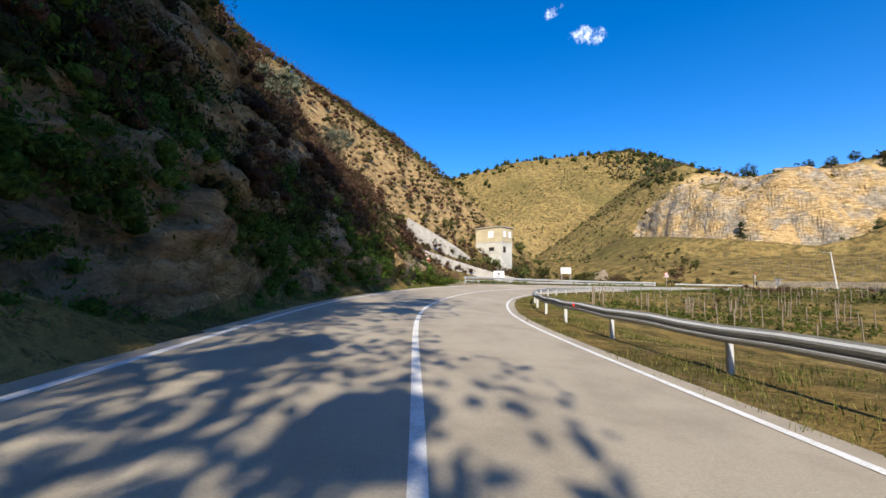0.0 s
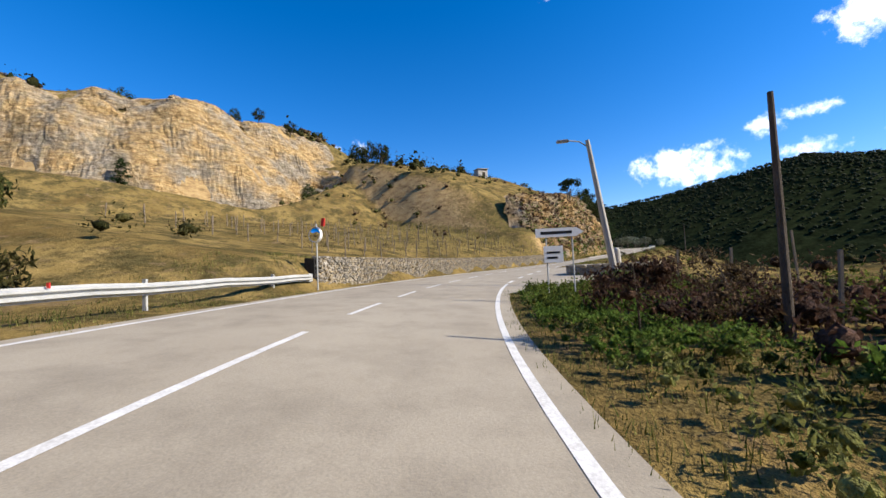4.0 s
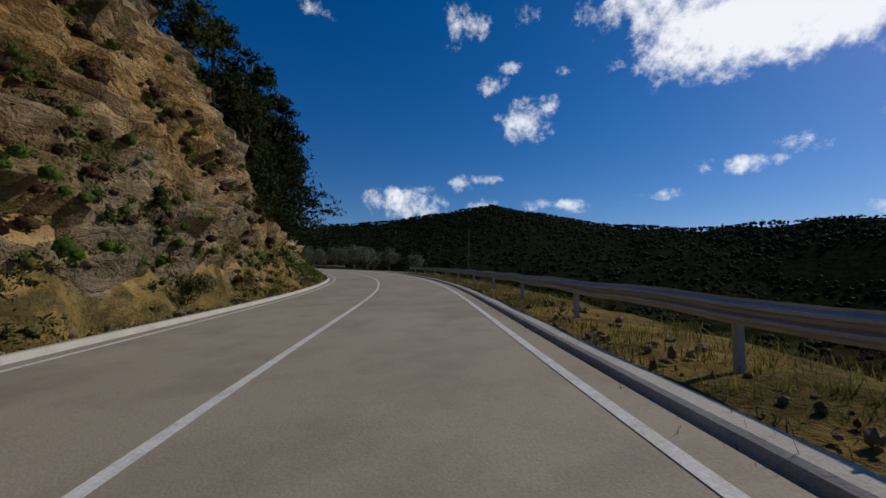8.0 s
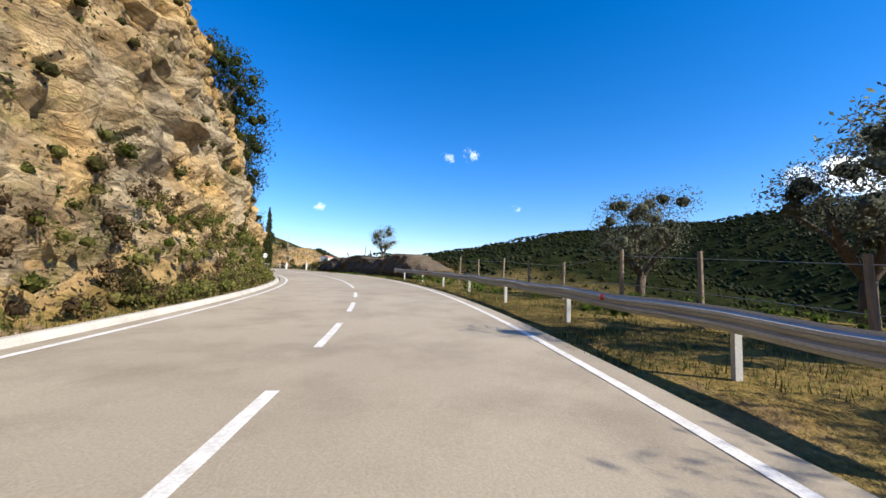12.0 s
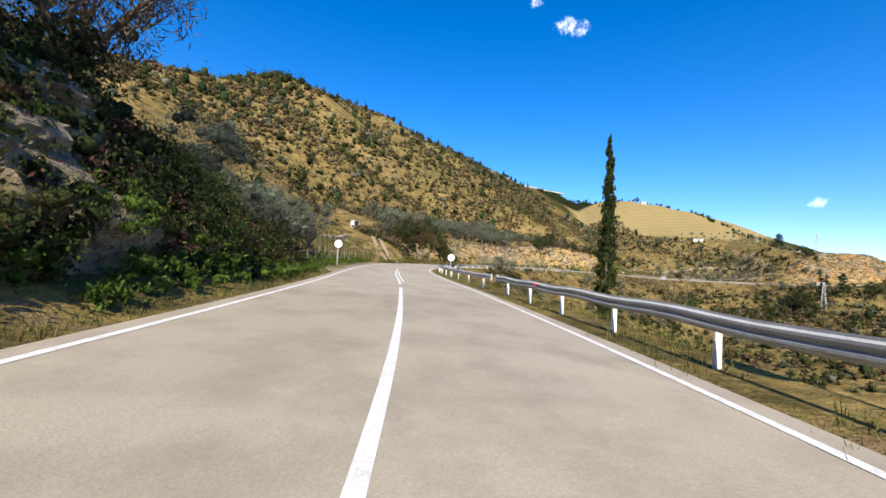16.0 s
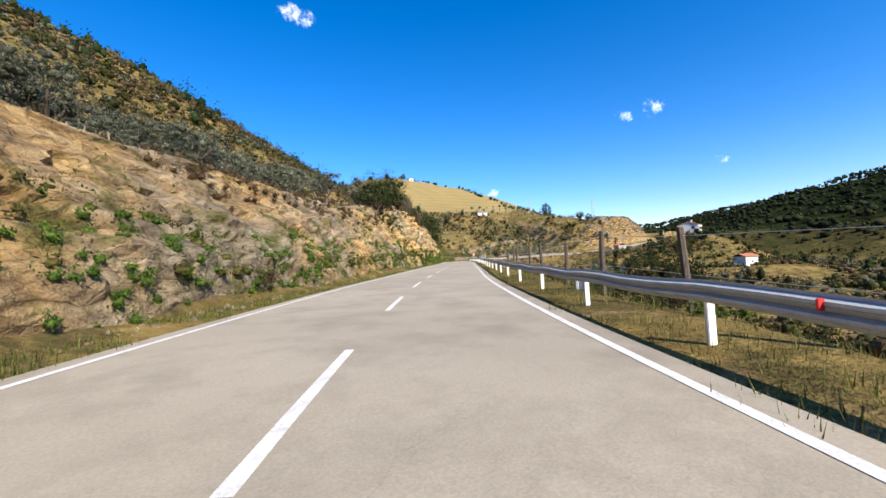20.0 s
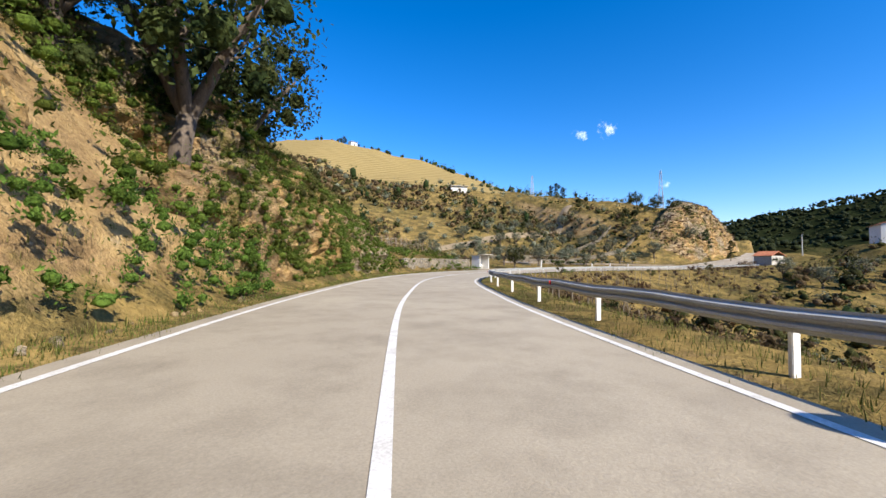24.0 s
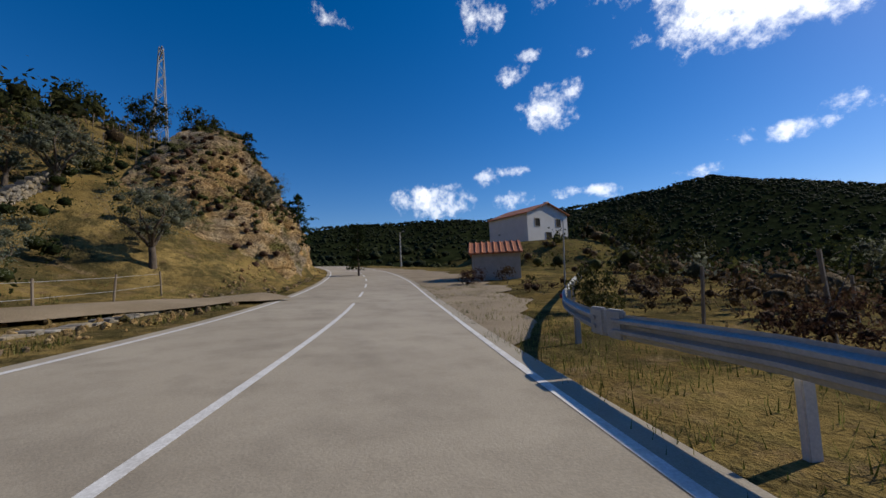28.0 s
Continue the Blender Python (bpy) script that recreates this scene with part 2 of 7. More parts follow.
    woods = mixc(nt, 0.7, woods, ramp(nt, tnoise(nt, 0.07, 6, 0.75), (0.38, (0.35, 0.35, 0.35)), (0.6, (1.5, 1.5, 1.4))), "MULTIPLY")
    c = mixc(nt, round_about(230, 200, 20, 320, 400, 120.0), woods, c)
    c = mixc(nt, round_about(506, 470, 84, 84, 96, 40.0), c, field)
    c = mixc(nt, 0.45, c, ramp(nt, tiny, (0.3, (0.35, 0.35, 0.35)), (0.7, (1.3, 1.3, 1.3))), "MULTIPLY")
    nt.links.new(c, b.inputs["Base Color"])
    bump(nt, b, mathn(nt, "ADD", fine, mathn(nt, "MULTIPLY", tiny, 0.4)), 0.7, 0.25)
    return m


def asphalt_material():
    m, nt, b = shader("worn_asphalt", 0.8, 0, 0.3)
    c = ramp(nt, tnoise(nt, 0.12, 5, 0.6), (0.3, (0.305, 0.258, 0.19)), (0.7, (0.40, 0.345, 0.258)))
    # patches, oil and cracks
    c = mixc(nt, 0.55, c, ramp(nt, tnoise(nt, 0.9, 6, 0.65), (0.32, (0.62, 0.6, 0.58)), (0.55, (1.05, 1.04, 1.02))), "MULTIPLY")
    co = nt.nodes.new("ShaderNodeTexCoord")
    warp = nt.nodes.new("ShaderNodeTexNoise")
    warp.inputs["Scale"].default_value = 0.7
    nt.links.new(co.outputs["Object"], warp.inputs["Vector"])
    add = nt.nodes.new("ShaderNodeMixRGB")
    add.blend_type = "ADD"
    add.inputs["Fac"].default_value = 1.2
    nt.links.new(co.outputs["Object"], add.inputs["Color1"])
    nt.links.new(warp.outputs["Color"], add.inputs["Color2"])
    vor = nt.nodes.new("ShaderNodeTexVoronoi")
    vor.feature = "DISTANCE_TO_EDGE"
    vor.inputs["Scale"].default_value = 0.22
    nt.links.new(add.outputs[0], vor.inputs["Vector"])
    near = mathn(nt, "SUBTRACT", 1.0, mathn(nt, "MINIMUM", mathn(nt, "MULTIPLY", vor.outputs["Distance"], 800.0), 1.0))
    some = ramp(nt, tnoise(nt, 0.06, 3, 0.6), (0.52, (0, 0, 0)), (0.6, (0.4, 0.4, 0.4)))
    c = mixc(nt, mixc(nt, 1.0, near, some, "MULTIPLY"), c, (0.05, 0.045, 0.038))
    grit = tnoise(nt, 45, 3, 0.7)
    c = mixc(nt, 0.4, c, ramp(nt, grit, (0.3, (0.6, 0.6, 0.6)), (0.7, (1.25, 1.25, 1.25))), "MULTIPLY")
    nt.links.new(c, b.inputs["Base Color"])
    bump(nt, b, grit, 0.3, 0.015)
    return m


M = {
    "ground": ground_material(),
    "asphalt": asphalt_material(),
    "line": plain("road_paint", (0.52, 0.49, 0.44), (0.8, 0.78, 0.74), 5.0, 0.7, 0, 0.1),
    "steel": plain("galvanised_steel", (0.36, 0.36, 0.345), (0.52, 0.52, 0.50), 3.0, 0.7, 0.0, 0.08, 0.2),
    "concrete": plain("weathered_concrete", (0.36, 0.33, 0.28), (0.56, 0.52, 0.45), 1.5, 0.9, 0, 0.25),
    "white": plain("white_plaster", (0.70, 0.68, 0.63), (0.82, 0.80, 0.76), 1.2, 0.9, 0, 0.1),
    "old_white": plain("stained_whitewash", (0.40, 0.38, 0.32), (0.62, 0.60, 0.54), 0.6, 0.9, 0, 0.2),
    "yellowed": plain("yellowed_plaster", (0.36, 0.29, 0.17), (0.58, 0.50, 0.33), 0.7, 0.9, 0, 0.2),
    "white_sheet": plain("white_sign_sheet", (0.74, 0.74, 0.74), (0.84, 0.84, 0.84), 4.0, 0.45, 0, 0.0),
    "red": plain("red_sign_film", (0.55, 0.03, 0.03), (0.66, 0.05, 0.04), 6.0, 0.4, 0, 0.0),
    "black": plain("black_plastic", (0.006, 0.007, 0.01), (0.016, 0.017, 0.022), 9.0, 0.55, 0, 0.1),
    "tile": plain("roof_tile_clay", (0.30, 0.10, 0.05), (0.50, 0.20, 0.10), 4.0, 0.8, 0, 0.3),
    "wood": plain("grey_wood", (0.16, 0.12, 0.085), (0.32, 0.26, 0.19), 4.0, 0.85, 0, 0.3, stretch=(6, 6, 0.6)),
    "bark": plain("rough_bark", (0.05, 0.038, 0.028), (0.16, 0.125, 0.095), 5.0, 0.95, 0, 0.6, stretch=(4, 4, 0.8)),
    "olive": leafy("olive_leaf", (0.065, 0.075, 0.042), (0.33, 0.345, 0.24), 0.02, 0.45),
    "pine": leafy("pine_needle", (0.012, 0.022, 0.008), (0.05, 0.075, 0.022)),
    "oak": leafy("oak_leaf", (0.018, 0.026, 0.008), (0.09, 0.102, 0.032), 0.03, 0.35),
    # darker copy of the oak leaf that carries the far ridge's shade
    "shaded_oak": leafy("shaded_wood_leaf", (0.018, 0.025, 0.009), (0.045, 0.053, 0.02)),
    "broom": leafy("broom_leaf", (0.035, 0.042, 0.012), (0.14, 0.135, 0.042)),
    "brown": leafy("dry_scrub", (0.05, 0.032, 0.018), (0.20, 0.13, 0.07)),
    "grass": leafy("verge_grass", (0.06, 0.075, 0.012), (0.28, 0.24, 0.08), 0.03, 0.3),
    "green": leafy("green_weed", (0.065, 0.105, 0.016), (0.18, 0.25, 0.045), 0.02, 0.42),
    # near-black that stands in for shade inside doorways, windows and stone walls
    "dark": plain("inner_shade", (0.012, 0.011, 0.010), (0.03, 0.028, 0.025), 4.0, 0.9),
    "glass": plain("window_glass", (0.02, 0.025, 0.03), (0.04, 0.045, 0.05), 1.0, 0.08, 0, 0.0, 0.5),
}


# ---------------------------------------------------------------- mesh helpers
def mesh_ob(name, verts, faces, mat, parent=None, label="", smooth=False):
    me = bpy.data.meshes.new(name)
    me.from_pydata(verts, [], faces)
    me.materials.append(mat)
    if smooth:
        me.shade_smooth()
    ob = new(name, me)
    if parent is not None:
        ob.parent = parent
    return tagged(ob, label)


def part(name, bm, mat, parent, label="", smooth=False):
    me = bpy.data.meshes.new(name)
    bm.to_mesh(me)
    bm.free()
    me.materials.append(mat)
    if smooth:
        me.shade_smooth()
    ob = new(name, me)
    ob.parent = parent
    return tagged(ob, label)


def thing(name, m, label, category, group="", kind=""):
    e = new(name)
    e.matrix_basis = m
    e.empty_display_size = 0.2
    return tagged(e, label, category, group, kind)


def box(bm, x0, y0, z0, x1, y1, z1, bevel=0.0, m=None):
    r = bmesh.ops.create_cube(bm, size=1)["verts"]
    t = Matrix.Translation(((x0 + x1) / 2, (y0 + y1) / 2, (z0 + z1) / 2)) @ Matrix.Diagonal((x1 - x0, y1 - y0, z1 - z0, 1))
    bmesh.ops.transform(bm, matrix=(m @ t) if m else t, verts=r)
    if bevel:
        edges = list({e for v in r for e in v.link_edges})
        bmesh.ops.bevel(bm, geom=edges, offset=bevel, segments=2, affect="EDGES")
    return bm


def rod(bm, a, b, r0, r1=None, n=8, caps=True):
    a, b = Vector(a), Vector(b)
    r1 = r0 if r1 is None else r1
    m = Matrix.Translation((a + b) / 2) @ (b - a).to_track_quat("Z", "Y").to_matrix().to_4x4()
    bmesh.ops.create_cone(bm, cap_ends=caps, segments=n, radius1=r0, radius2=r1, depth=(b - a).length, matrix=m)
    return bm


def disc(bm, c, r, depth, m=None, n=28):
    """A round plate whose face looks along -y."""
    t = Matrix.Translation(c) @ Matrix.Rotation(radians(90), 4, "X")
    bmesh.ops.create_cone(bm, cap_ends=True, segments=n, radius1=r, radius2=r, depth=depth, matrix=(m @ t) if m else t)
    return bm


# ---------------------------------------------------------------- the road's line
RX = [3.0, 2.2, 1.5, 0.7, -0.0, -0.5, 3.4, 12.0, 24.9, 41.3, 59.3, 75.9, 91.6, 106.9, 122.4, 138.0, 154.0, 170.5, 187.5, 203.9, 220.0, 234.6, 247.2,
      257.4, 264.7, 269.0, 270.6, 270.4, 269.4, 269.2, 271.4, 276.9, 285.5, 295.9, 307.3, 318.8, 330.6, 342.4, 354.4, 366.6, 381.2, 399.6, 420.1,
      439.6, 455.8, 472.2, 489.0, 506.0, 523.0, 539.8]
RY = [-67.9, -51.0, -34.0, -17.0, -0.0, 16.2, 33.2, 48.5, 60.6, 68.3, 70.1, 67.5, 62.2, 55.4, 48.2, 41.1, 34.0, 29.0, 26.6, 27.5, 31.7, 39.1, 49.1,
      61.6, 76.1, 91.5, 106.9, 122.0, 137.5, 153.2, 168.8, 183.7, 197.4, 210.4, 222.8, 235.1, 247.5, 260.4, 273.9, 287.9, 300.5, 308.3, 309.3, 303.6,
      298.7, 294.5, 291.8, 290.9, 291.8, 294.4]
RZ = [-1.15, -1.15, -1.15, -1.15, -1.15, -0.92, -0.66, -0.48, -0.41, -0.29, -0.10, 0.19, 0.57, 1.08, 1.70, 2.39, 3.12, 3.83, 4.52, 5.21, 5.83, 6.34,
      6.80, 7.22, 7.62, 8.01, 8.38, 8.70, 9.04, 9.41, 9.79, 10.09, 10.29, 10.46, 10.62, 10.76, 10.89, 10.99, 11.06, 11.07, 11.01, 10.98, 11.04,
      11.15, 11.20, 11.20, 11.20, 11.20, 11.20, 11.20]
STEP = 1.0


def catmull(v, u):
    v = np.asarray(v, float)
    i = np.clip(np.floor(u).astype(int), 0, len(v) - 2)
    f = u - i
    p0, p1, p2, p3 = v[np.maximum(i - 1, 0)], v[i], v[i + 1], v[np.minimum(i + 2, len(v) - 1)]
    return 0.5 * (2 * p1 + (p2 - p0) * f + (2 * p0 - 5 * p1 + 4 * p2 - p3) * f**2 + (3 * p1 - p0 - 3 * p2 + p3) * f**3)


_u = np.linspace(0, len(RX) - 1, 6000)
_raw = np.stack([catmull(RX, _u), catmull(RY, _u), catmull(RZ, _u)], 1)
_len = _u * 17.0                                           # the nodes stand 17 m apart
S0 = float(np.interp(4.0, _u, _len))                       # metres before the start
RS = np.arange(0, _len[-1], STEP) - S0                     # distance along the road
RC = np.stack([np.interp(RS + S0, _len, _raw[:, k]) for k in range(3)], 1)
RC[:, 2] += np.where(RS < 690, 0.0016 * np.maximum(RS - 668, 0) ** 2, 0.77 + 0.07 * (np.minimum(RS, 745) - 690))    # the road climbs past the lay-by
RT = np.gradient(RC[:, :2], axis=0)
RT /= np.linalg.norm(RT, axis=1)[:, None]
RR = np.stack([RT[:, 1], -RT[:, 0]], 1)                    # to the right
BANK = [(-70, 2), (0, 2), (45, 6.5), (87, 4.5), (140, -2), (184, -3), (209, -4), (233, -4), (258, -1), (270, 0.5), (316, -1.7), (352, -0.5), (400, 1.9), (450, 3.1), (504, 0), (583, 0.4), (624, 2.1), (664, 2.4), (790, 0)]
RB = np.tan(np.radians(np.interp(RS, [b[0] for b in BANK], [b[1] for b in BANK])))
HALF = 3.62


def along(s, d, h=0.0, on_bank=True):
    """A place s metres along the road, d to the right of its middle, h above it."""
    c = [float(np.interp(s, RS, RC[:, k])) for k in range(3)]
    r = Vector((float(np.interp(s, RS, RR[:, 0])), float(np.interp(s, RS, RR[:, 1])), 0)).normalized()
    b = float(np.interp(s, RS, RB)) if on_bank else 0.0
    return Vector((c[0] + r.x * d, c[1] + r.y * d, c[2] - b * max(-HALF - 1, min(HALF + 1, d)) + h))


def heading(s):
    """Turn about z so that +y looks along the road."""
    return math.atan2(-float(np.interp(s, RS, RT[:, 0])), float(np.interp(s, RS, RT[:, 1])))


def at_road(s, d, h=0.0, turn=0.0):
    return Matrix.Translation(along(s, d, h)) @ Matrix.Rotation(heading(s) + radians(turn), 4, "Z")


# ---------------------------------------------------------------- the land
# left of the road: s, flat verge, height and run of the cut, slope above it, greatest rise
LEFT_A = [(-60, 1.0, 15, 4, 1.5, 90), (-8, 1.0, 15, 3.5, 1.5, 90), (9, 1.0, 8, 3, 1.0, 45), (33, 1.2, 5, 3, 0.9, 40),
          (41, 4, 1.0, 4, 0.3, 6), (52, 3, 0.4, 3, 0.22, 12), (70, 3, -0.4, 3, 0.12, 6)]
LEFT_B = [(90, 2.5, -0.4, 4, 0.06, 4), (95, 2.2, 0.2, 3, 0.2, 12), (100, 1.2, 1.2, 0.5, 0.24, 14), (150, 1.2, 1.5, 0.5, 0.4, 16),
          (158, 1.7, 10, 6, 0.95, 34), (194, 1.7, 14, 6.5, 1.0, 40), (205, 1.7, 13, 6.5, 1.0, 38), (213, 1.7, 5.5, 7, 0.7, 26)]
LEFT_C = [(234, 1.7, 5.0, 7, 0.75, 26), (242, 1.7, 8, 5, 0.8, 30), (251, 1.7, 15, 5.0, 0.8, 34), (290, 1.7, 14, 4, 0.8, 34), (325, 1.6, 11, 3.4, 0.7, 34),
          (342, 1.3, 5.5, 3.5, 0.6, 26), (380, 1.3, 5, 3.5, 0.5, 26), (393, 1.6, 3.0, 3, 0.3, 26)]
LEFT_D = [(402, 3.0, 0.8, 3, 0.36, 30), (426, 2.5, 0.9, 3, 0.46, 36), (441, 2.2, 0.9, 3, 0.46, 36), (452, 1.4, 3.0, 2.5, 0.42, 30),
          (462, 1.4, 4.0, 2.5, 0.45, 34), (476, 1.6, 5, 5, 0.38, 30), (520, 1.6, 6.5, 5.5, 0.38, 30)]
LEFT_E = [(536, 1.3, 9, 4, 0.36, 30), (585, 1.3, 8.5, 3.5, 0.36, 28), (594, 1.5, 7.6, 4.0, 0.36, 25), (606, 1.5, 7.0, 4.0, 0.36, 23), (612, 1.6, 6.0, 4.0, 0.34, 20),
          (616, 1.8, 3.6, 4.0, 0.33, 18), (618, 2.0, 1.4, 0.5, 0.33, 16), (630, 2.2, 1.3, 0.6, 0.33, 15)]
LEFT_F = [(633, 5.5, 0.3, 3, 0.2, 10), (641, 5.0, 0.4, 3, 0.14, 8), (662, 2.5, 0.2, 3, 0.08, 6), (684, 2.5, 0.6, 4, 0.3, 14), (692, 2.0, 5.0, 6, 0.8, 26),
          (702, 1.6, 12, 7, 0.45, 40), (714, 1.6, 16, 9, 0.4, 44), (740, 1.6, 15, 9, 0.2, 24), (765, 1.5, 8, 7, 0.1, 10), (790, 1.4, 4, 5, 0.1, 6)]
LEFT = LEFT_A + LEFT_B + LEFT_C + LEFT_D + LEFT_E + LEFT_F
# right of the road: s, flat verge, slope after it, lowest (or highest) step from the road
RIGHT = [(-70, 2.0, -0.1, -1.4), (22, 1.8, -0.14, -1.8), (60, 1.5, -0.1, -1.2), (80, 1.3, -0.03, -0.5), (100, 2.0, 0.02, 0.4), (112, 6.0, -0.02, -0.5), (130,
        5, -0.3, -22), (158, 3.0, -0.45, -34), (222, 3.0, -0.45, -34), (232, 7.0, -0.35, -34), (248, 10, -0.3, -34), (285, 9, -0.3, -34), (305, 8, -0.4, -30),
        (345, 8.0, -0.5, -30), (352, 2.2, -0.5, -26), (405, 2.0, -0.5, -26), (520, 2.0, -0.45, -22), (584, 1.8, -0.4, -12), (622, 1.6, -0.35, -7), (664, 2.4,
        -0.3, -6), (676, 9.0, -0.2, -4), (690, 10.0, -0.2, -3), (790, 3, -0.3, -8)]
# crests of the hills round about: slope of their flanks, then places along the crest
NEAR_HILL = (0.90, [(-45, -71, 44), (-40, -21, 42), (-34, 49, 36), (-31, 77, 41), (-24, 100, 42), (-16, 121, 34), (-5, 139, 29), (18, 163, 22)])
FAR_TOP = (0.85, [(-79, 396, 96), (5, 402, 108), (75, 396, 127), (132, 380, 131), (173, 361, 126), (206, 342, 110)])
QUARRY_HILL = (0.72, [(128, 236, 64), (141, 206, 64), (144, 178, 66), (160, 160, 63), (178, 143, 53), (180, 124, 42), (174, 100, 35), (166, 76, 29), (160, 57, 21), (153, 45, 13)])
BIG_HILL = (0.70, [(208, 190, 40), (190, 225, 60), (146, 239, 76), (181, 320, 101), (192, 407, 136), (238, 394, 117), (280, 386, 98), (321, 442, 98), (382, 522, 104), (486, 666, 124)])
FALLING_RIDGE = (0.55, [(486, 666, 124), (565, 720, 128), (592, 684, 114), (538, 621, 104)])
BROWN_HILL = (0.42, [(468, 291, 14), (476, 297, 21), (487, 303, 28), (495, 315, 30), (504, 330, 32), (510, 346, 35), (516, 366, 40), (523, 392, 50), (527, 420, 57), (529, 448, 67), (527, 472, 80), (515, 498, 88), (498, 520, 93), (480, 560, 95)])
HOUSE_KNOLL = (0.50, [(494, 258, 15), (482, 272, 13)])
FAR_RIDGE = (0.45, [(1500, 1200, 120), (1040, 715, 30), (1075, 610, 58), (1130, 510, 60), (1160, 420, 78), (1150, 330, 94), (1180, 220, 115), (1200, 75, 122), (1200, -40, 139), (1190, -130, 137), (1080, -275, 145), (1030, -380, 164), (980, -450, 174),
            (946, -541, 190), (880, -610, 175), (820, -655, 162), (740, -720, 148), (660, -740, 135), (600, -790, 123), (500, -860, 127), (340, -900, 118), (0, -900, 118), (-500, -700, 140), (-800, -300, 150)])
EAST_HILL = (0.30, [(627, 323, 20), (707, 204, 36), (745, 89, 44)])
CRESTS = [NEAR_HILL, FAR_TOP, QUARRY_HILL, BIG_HILL, FALLING_RIDGE, BROWN_HILL, HOUSE_KNOLL, FAR_RIDGE, EAST_HILL]


def table(rows, s):
    a = np.asarray(rows, float)
    return [np.interp(s, a[:, 0], a[:, k]) for k in range(1, a.shape[1])]


def wav(x, y, scale, seed):
    """Smooth value noise, vectorised."""
    x, y = np.asarray(x) / scale + seed * 17.3, np.asarray(y) / scale - seed * 9.7
    i, j = np.floor(x).astype(np.int64), np.floor(y).astype(np.int64)
    u, v = x - i, y - j
    u, v = u * u * (3 - 2 * u), v * v * (3 - 2 * v)

    def h(a, b):
        n = (a * 374761393 + b * 668265263 + seed * 974711) & 0x7FFFFFFF
        n = ((n ^ (n >> 13)) * 1274126177) & 0x7FFFFFFF
        return ((n ^ (n >> 16)) & 0xFFFF) / 65535.0 * 2 - 1
    return (h(i, j) * (1 - u) + h(i + 1, j) * u) * (1 - v) + (h(i, j + 1) * (1 - u) + h(i + 1, j + 1) * u) * v


def step01(x, a, b):
    t = np.clip((x - a) / (b - a), 0, 1)
    return t * t * (3 - 2 * t)


def nearest(x, y):
    """For places: distance along the road, signed distance from its middle."""
    x, y = np.asarray(x, float).ravel(), np.asarray(y, float).ravel()
    s, d = np.empty(len(x)), np.empty(len(x))
    for k in range(0, len(x), 4000):
        dx, dy = x[k:k + 4000, None] - RC[None, :, 0], y[k:k + 4000, None] - RC[None, :, 1]
        i = np.argmin(dx * dx + dy * dy, 1)
        n = np.arange(len(i))
        t = np.clip(dx[n, i] * RT[i, 0] + dy[n, i] * RT[i, 1], -STEP, STEP)
        s[k:k + 4000] = RS[i] + t
        dist = np.hypot(dx[n, i], dy[n, i])
        d[k:k + 4000] = np.sign(dx[n, i] * RR[i, 0] + dy[n, i] * RR[i, 1]) * np.sqrt(np.maximum(dist**2 - t**2, 0))
    return s, d


def crest_height(x, y):
    best = np.full(len(x), -60.0)
    for slope, pts in CRESTS:
        here = np.full(len(x), -1e9)
        for (ax, ay, az), (bx, by, bz) in zip(pts, pts[1:]):
            lx, ly = bx - ax, by - ay
            t = np.clip(((x - ax) * lx + (y - ay) * ly) / (lx * lx + ly * ly), 0, 1)
            dist = np.hypot(x - ax - t * lx, y - ay - t * ly)
            rnd = 6.0 if slope > 0.3 else 40.0
            here = np.maximum(here, az + t * (bz - az) - slope * (np.sqrt(dist**2 + rnd**2) - rnd))
        best = np.maximum(best, here)
    return best


def bench(z, rise, start=0.6):
    """Steps cut into a slope: level treads and steep risers."""
    q = z / rise
    i = np.floor(q)
    return rise * (i + 0.25 * (q - i) + 0.75 * step01(q - i, start, 1.0))


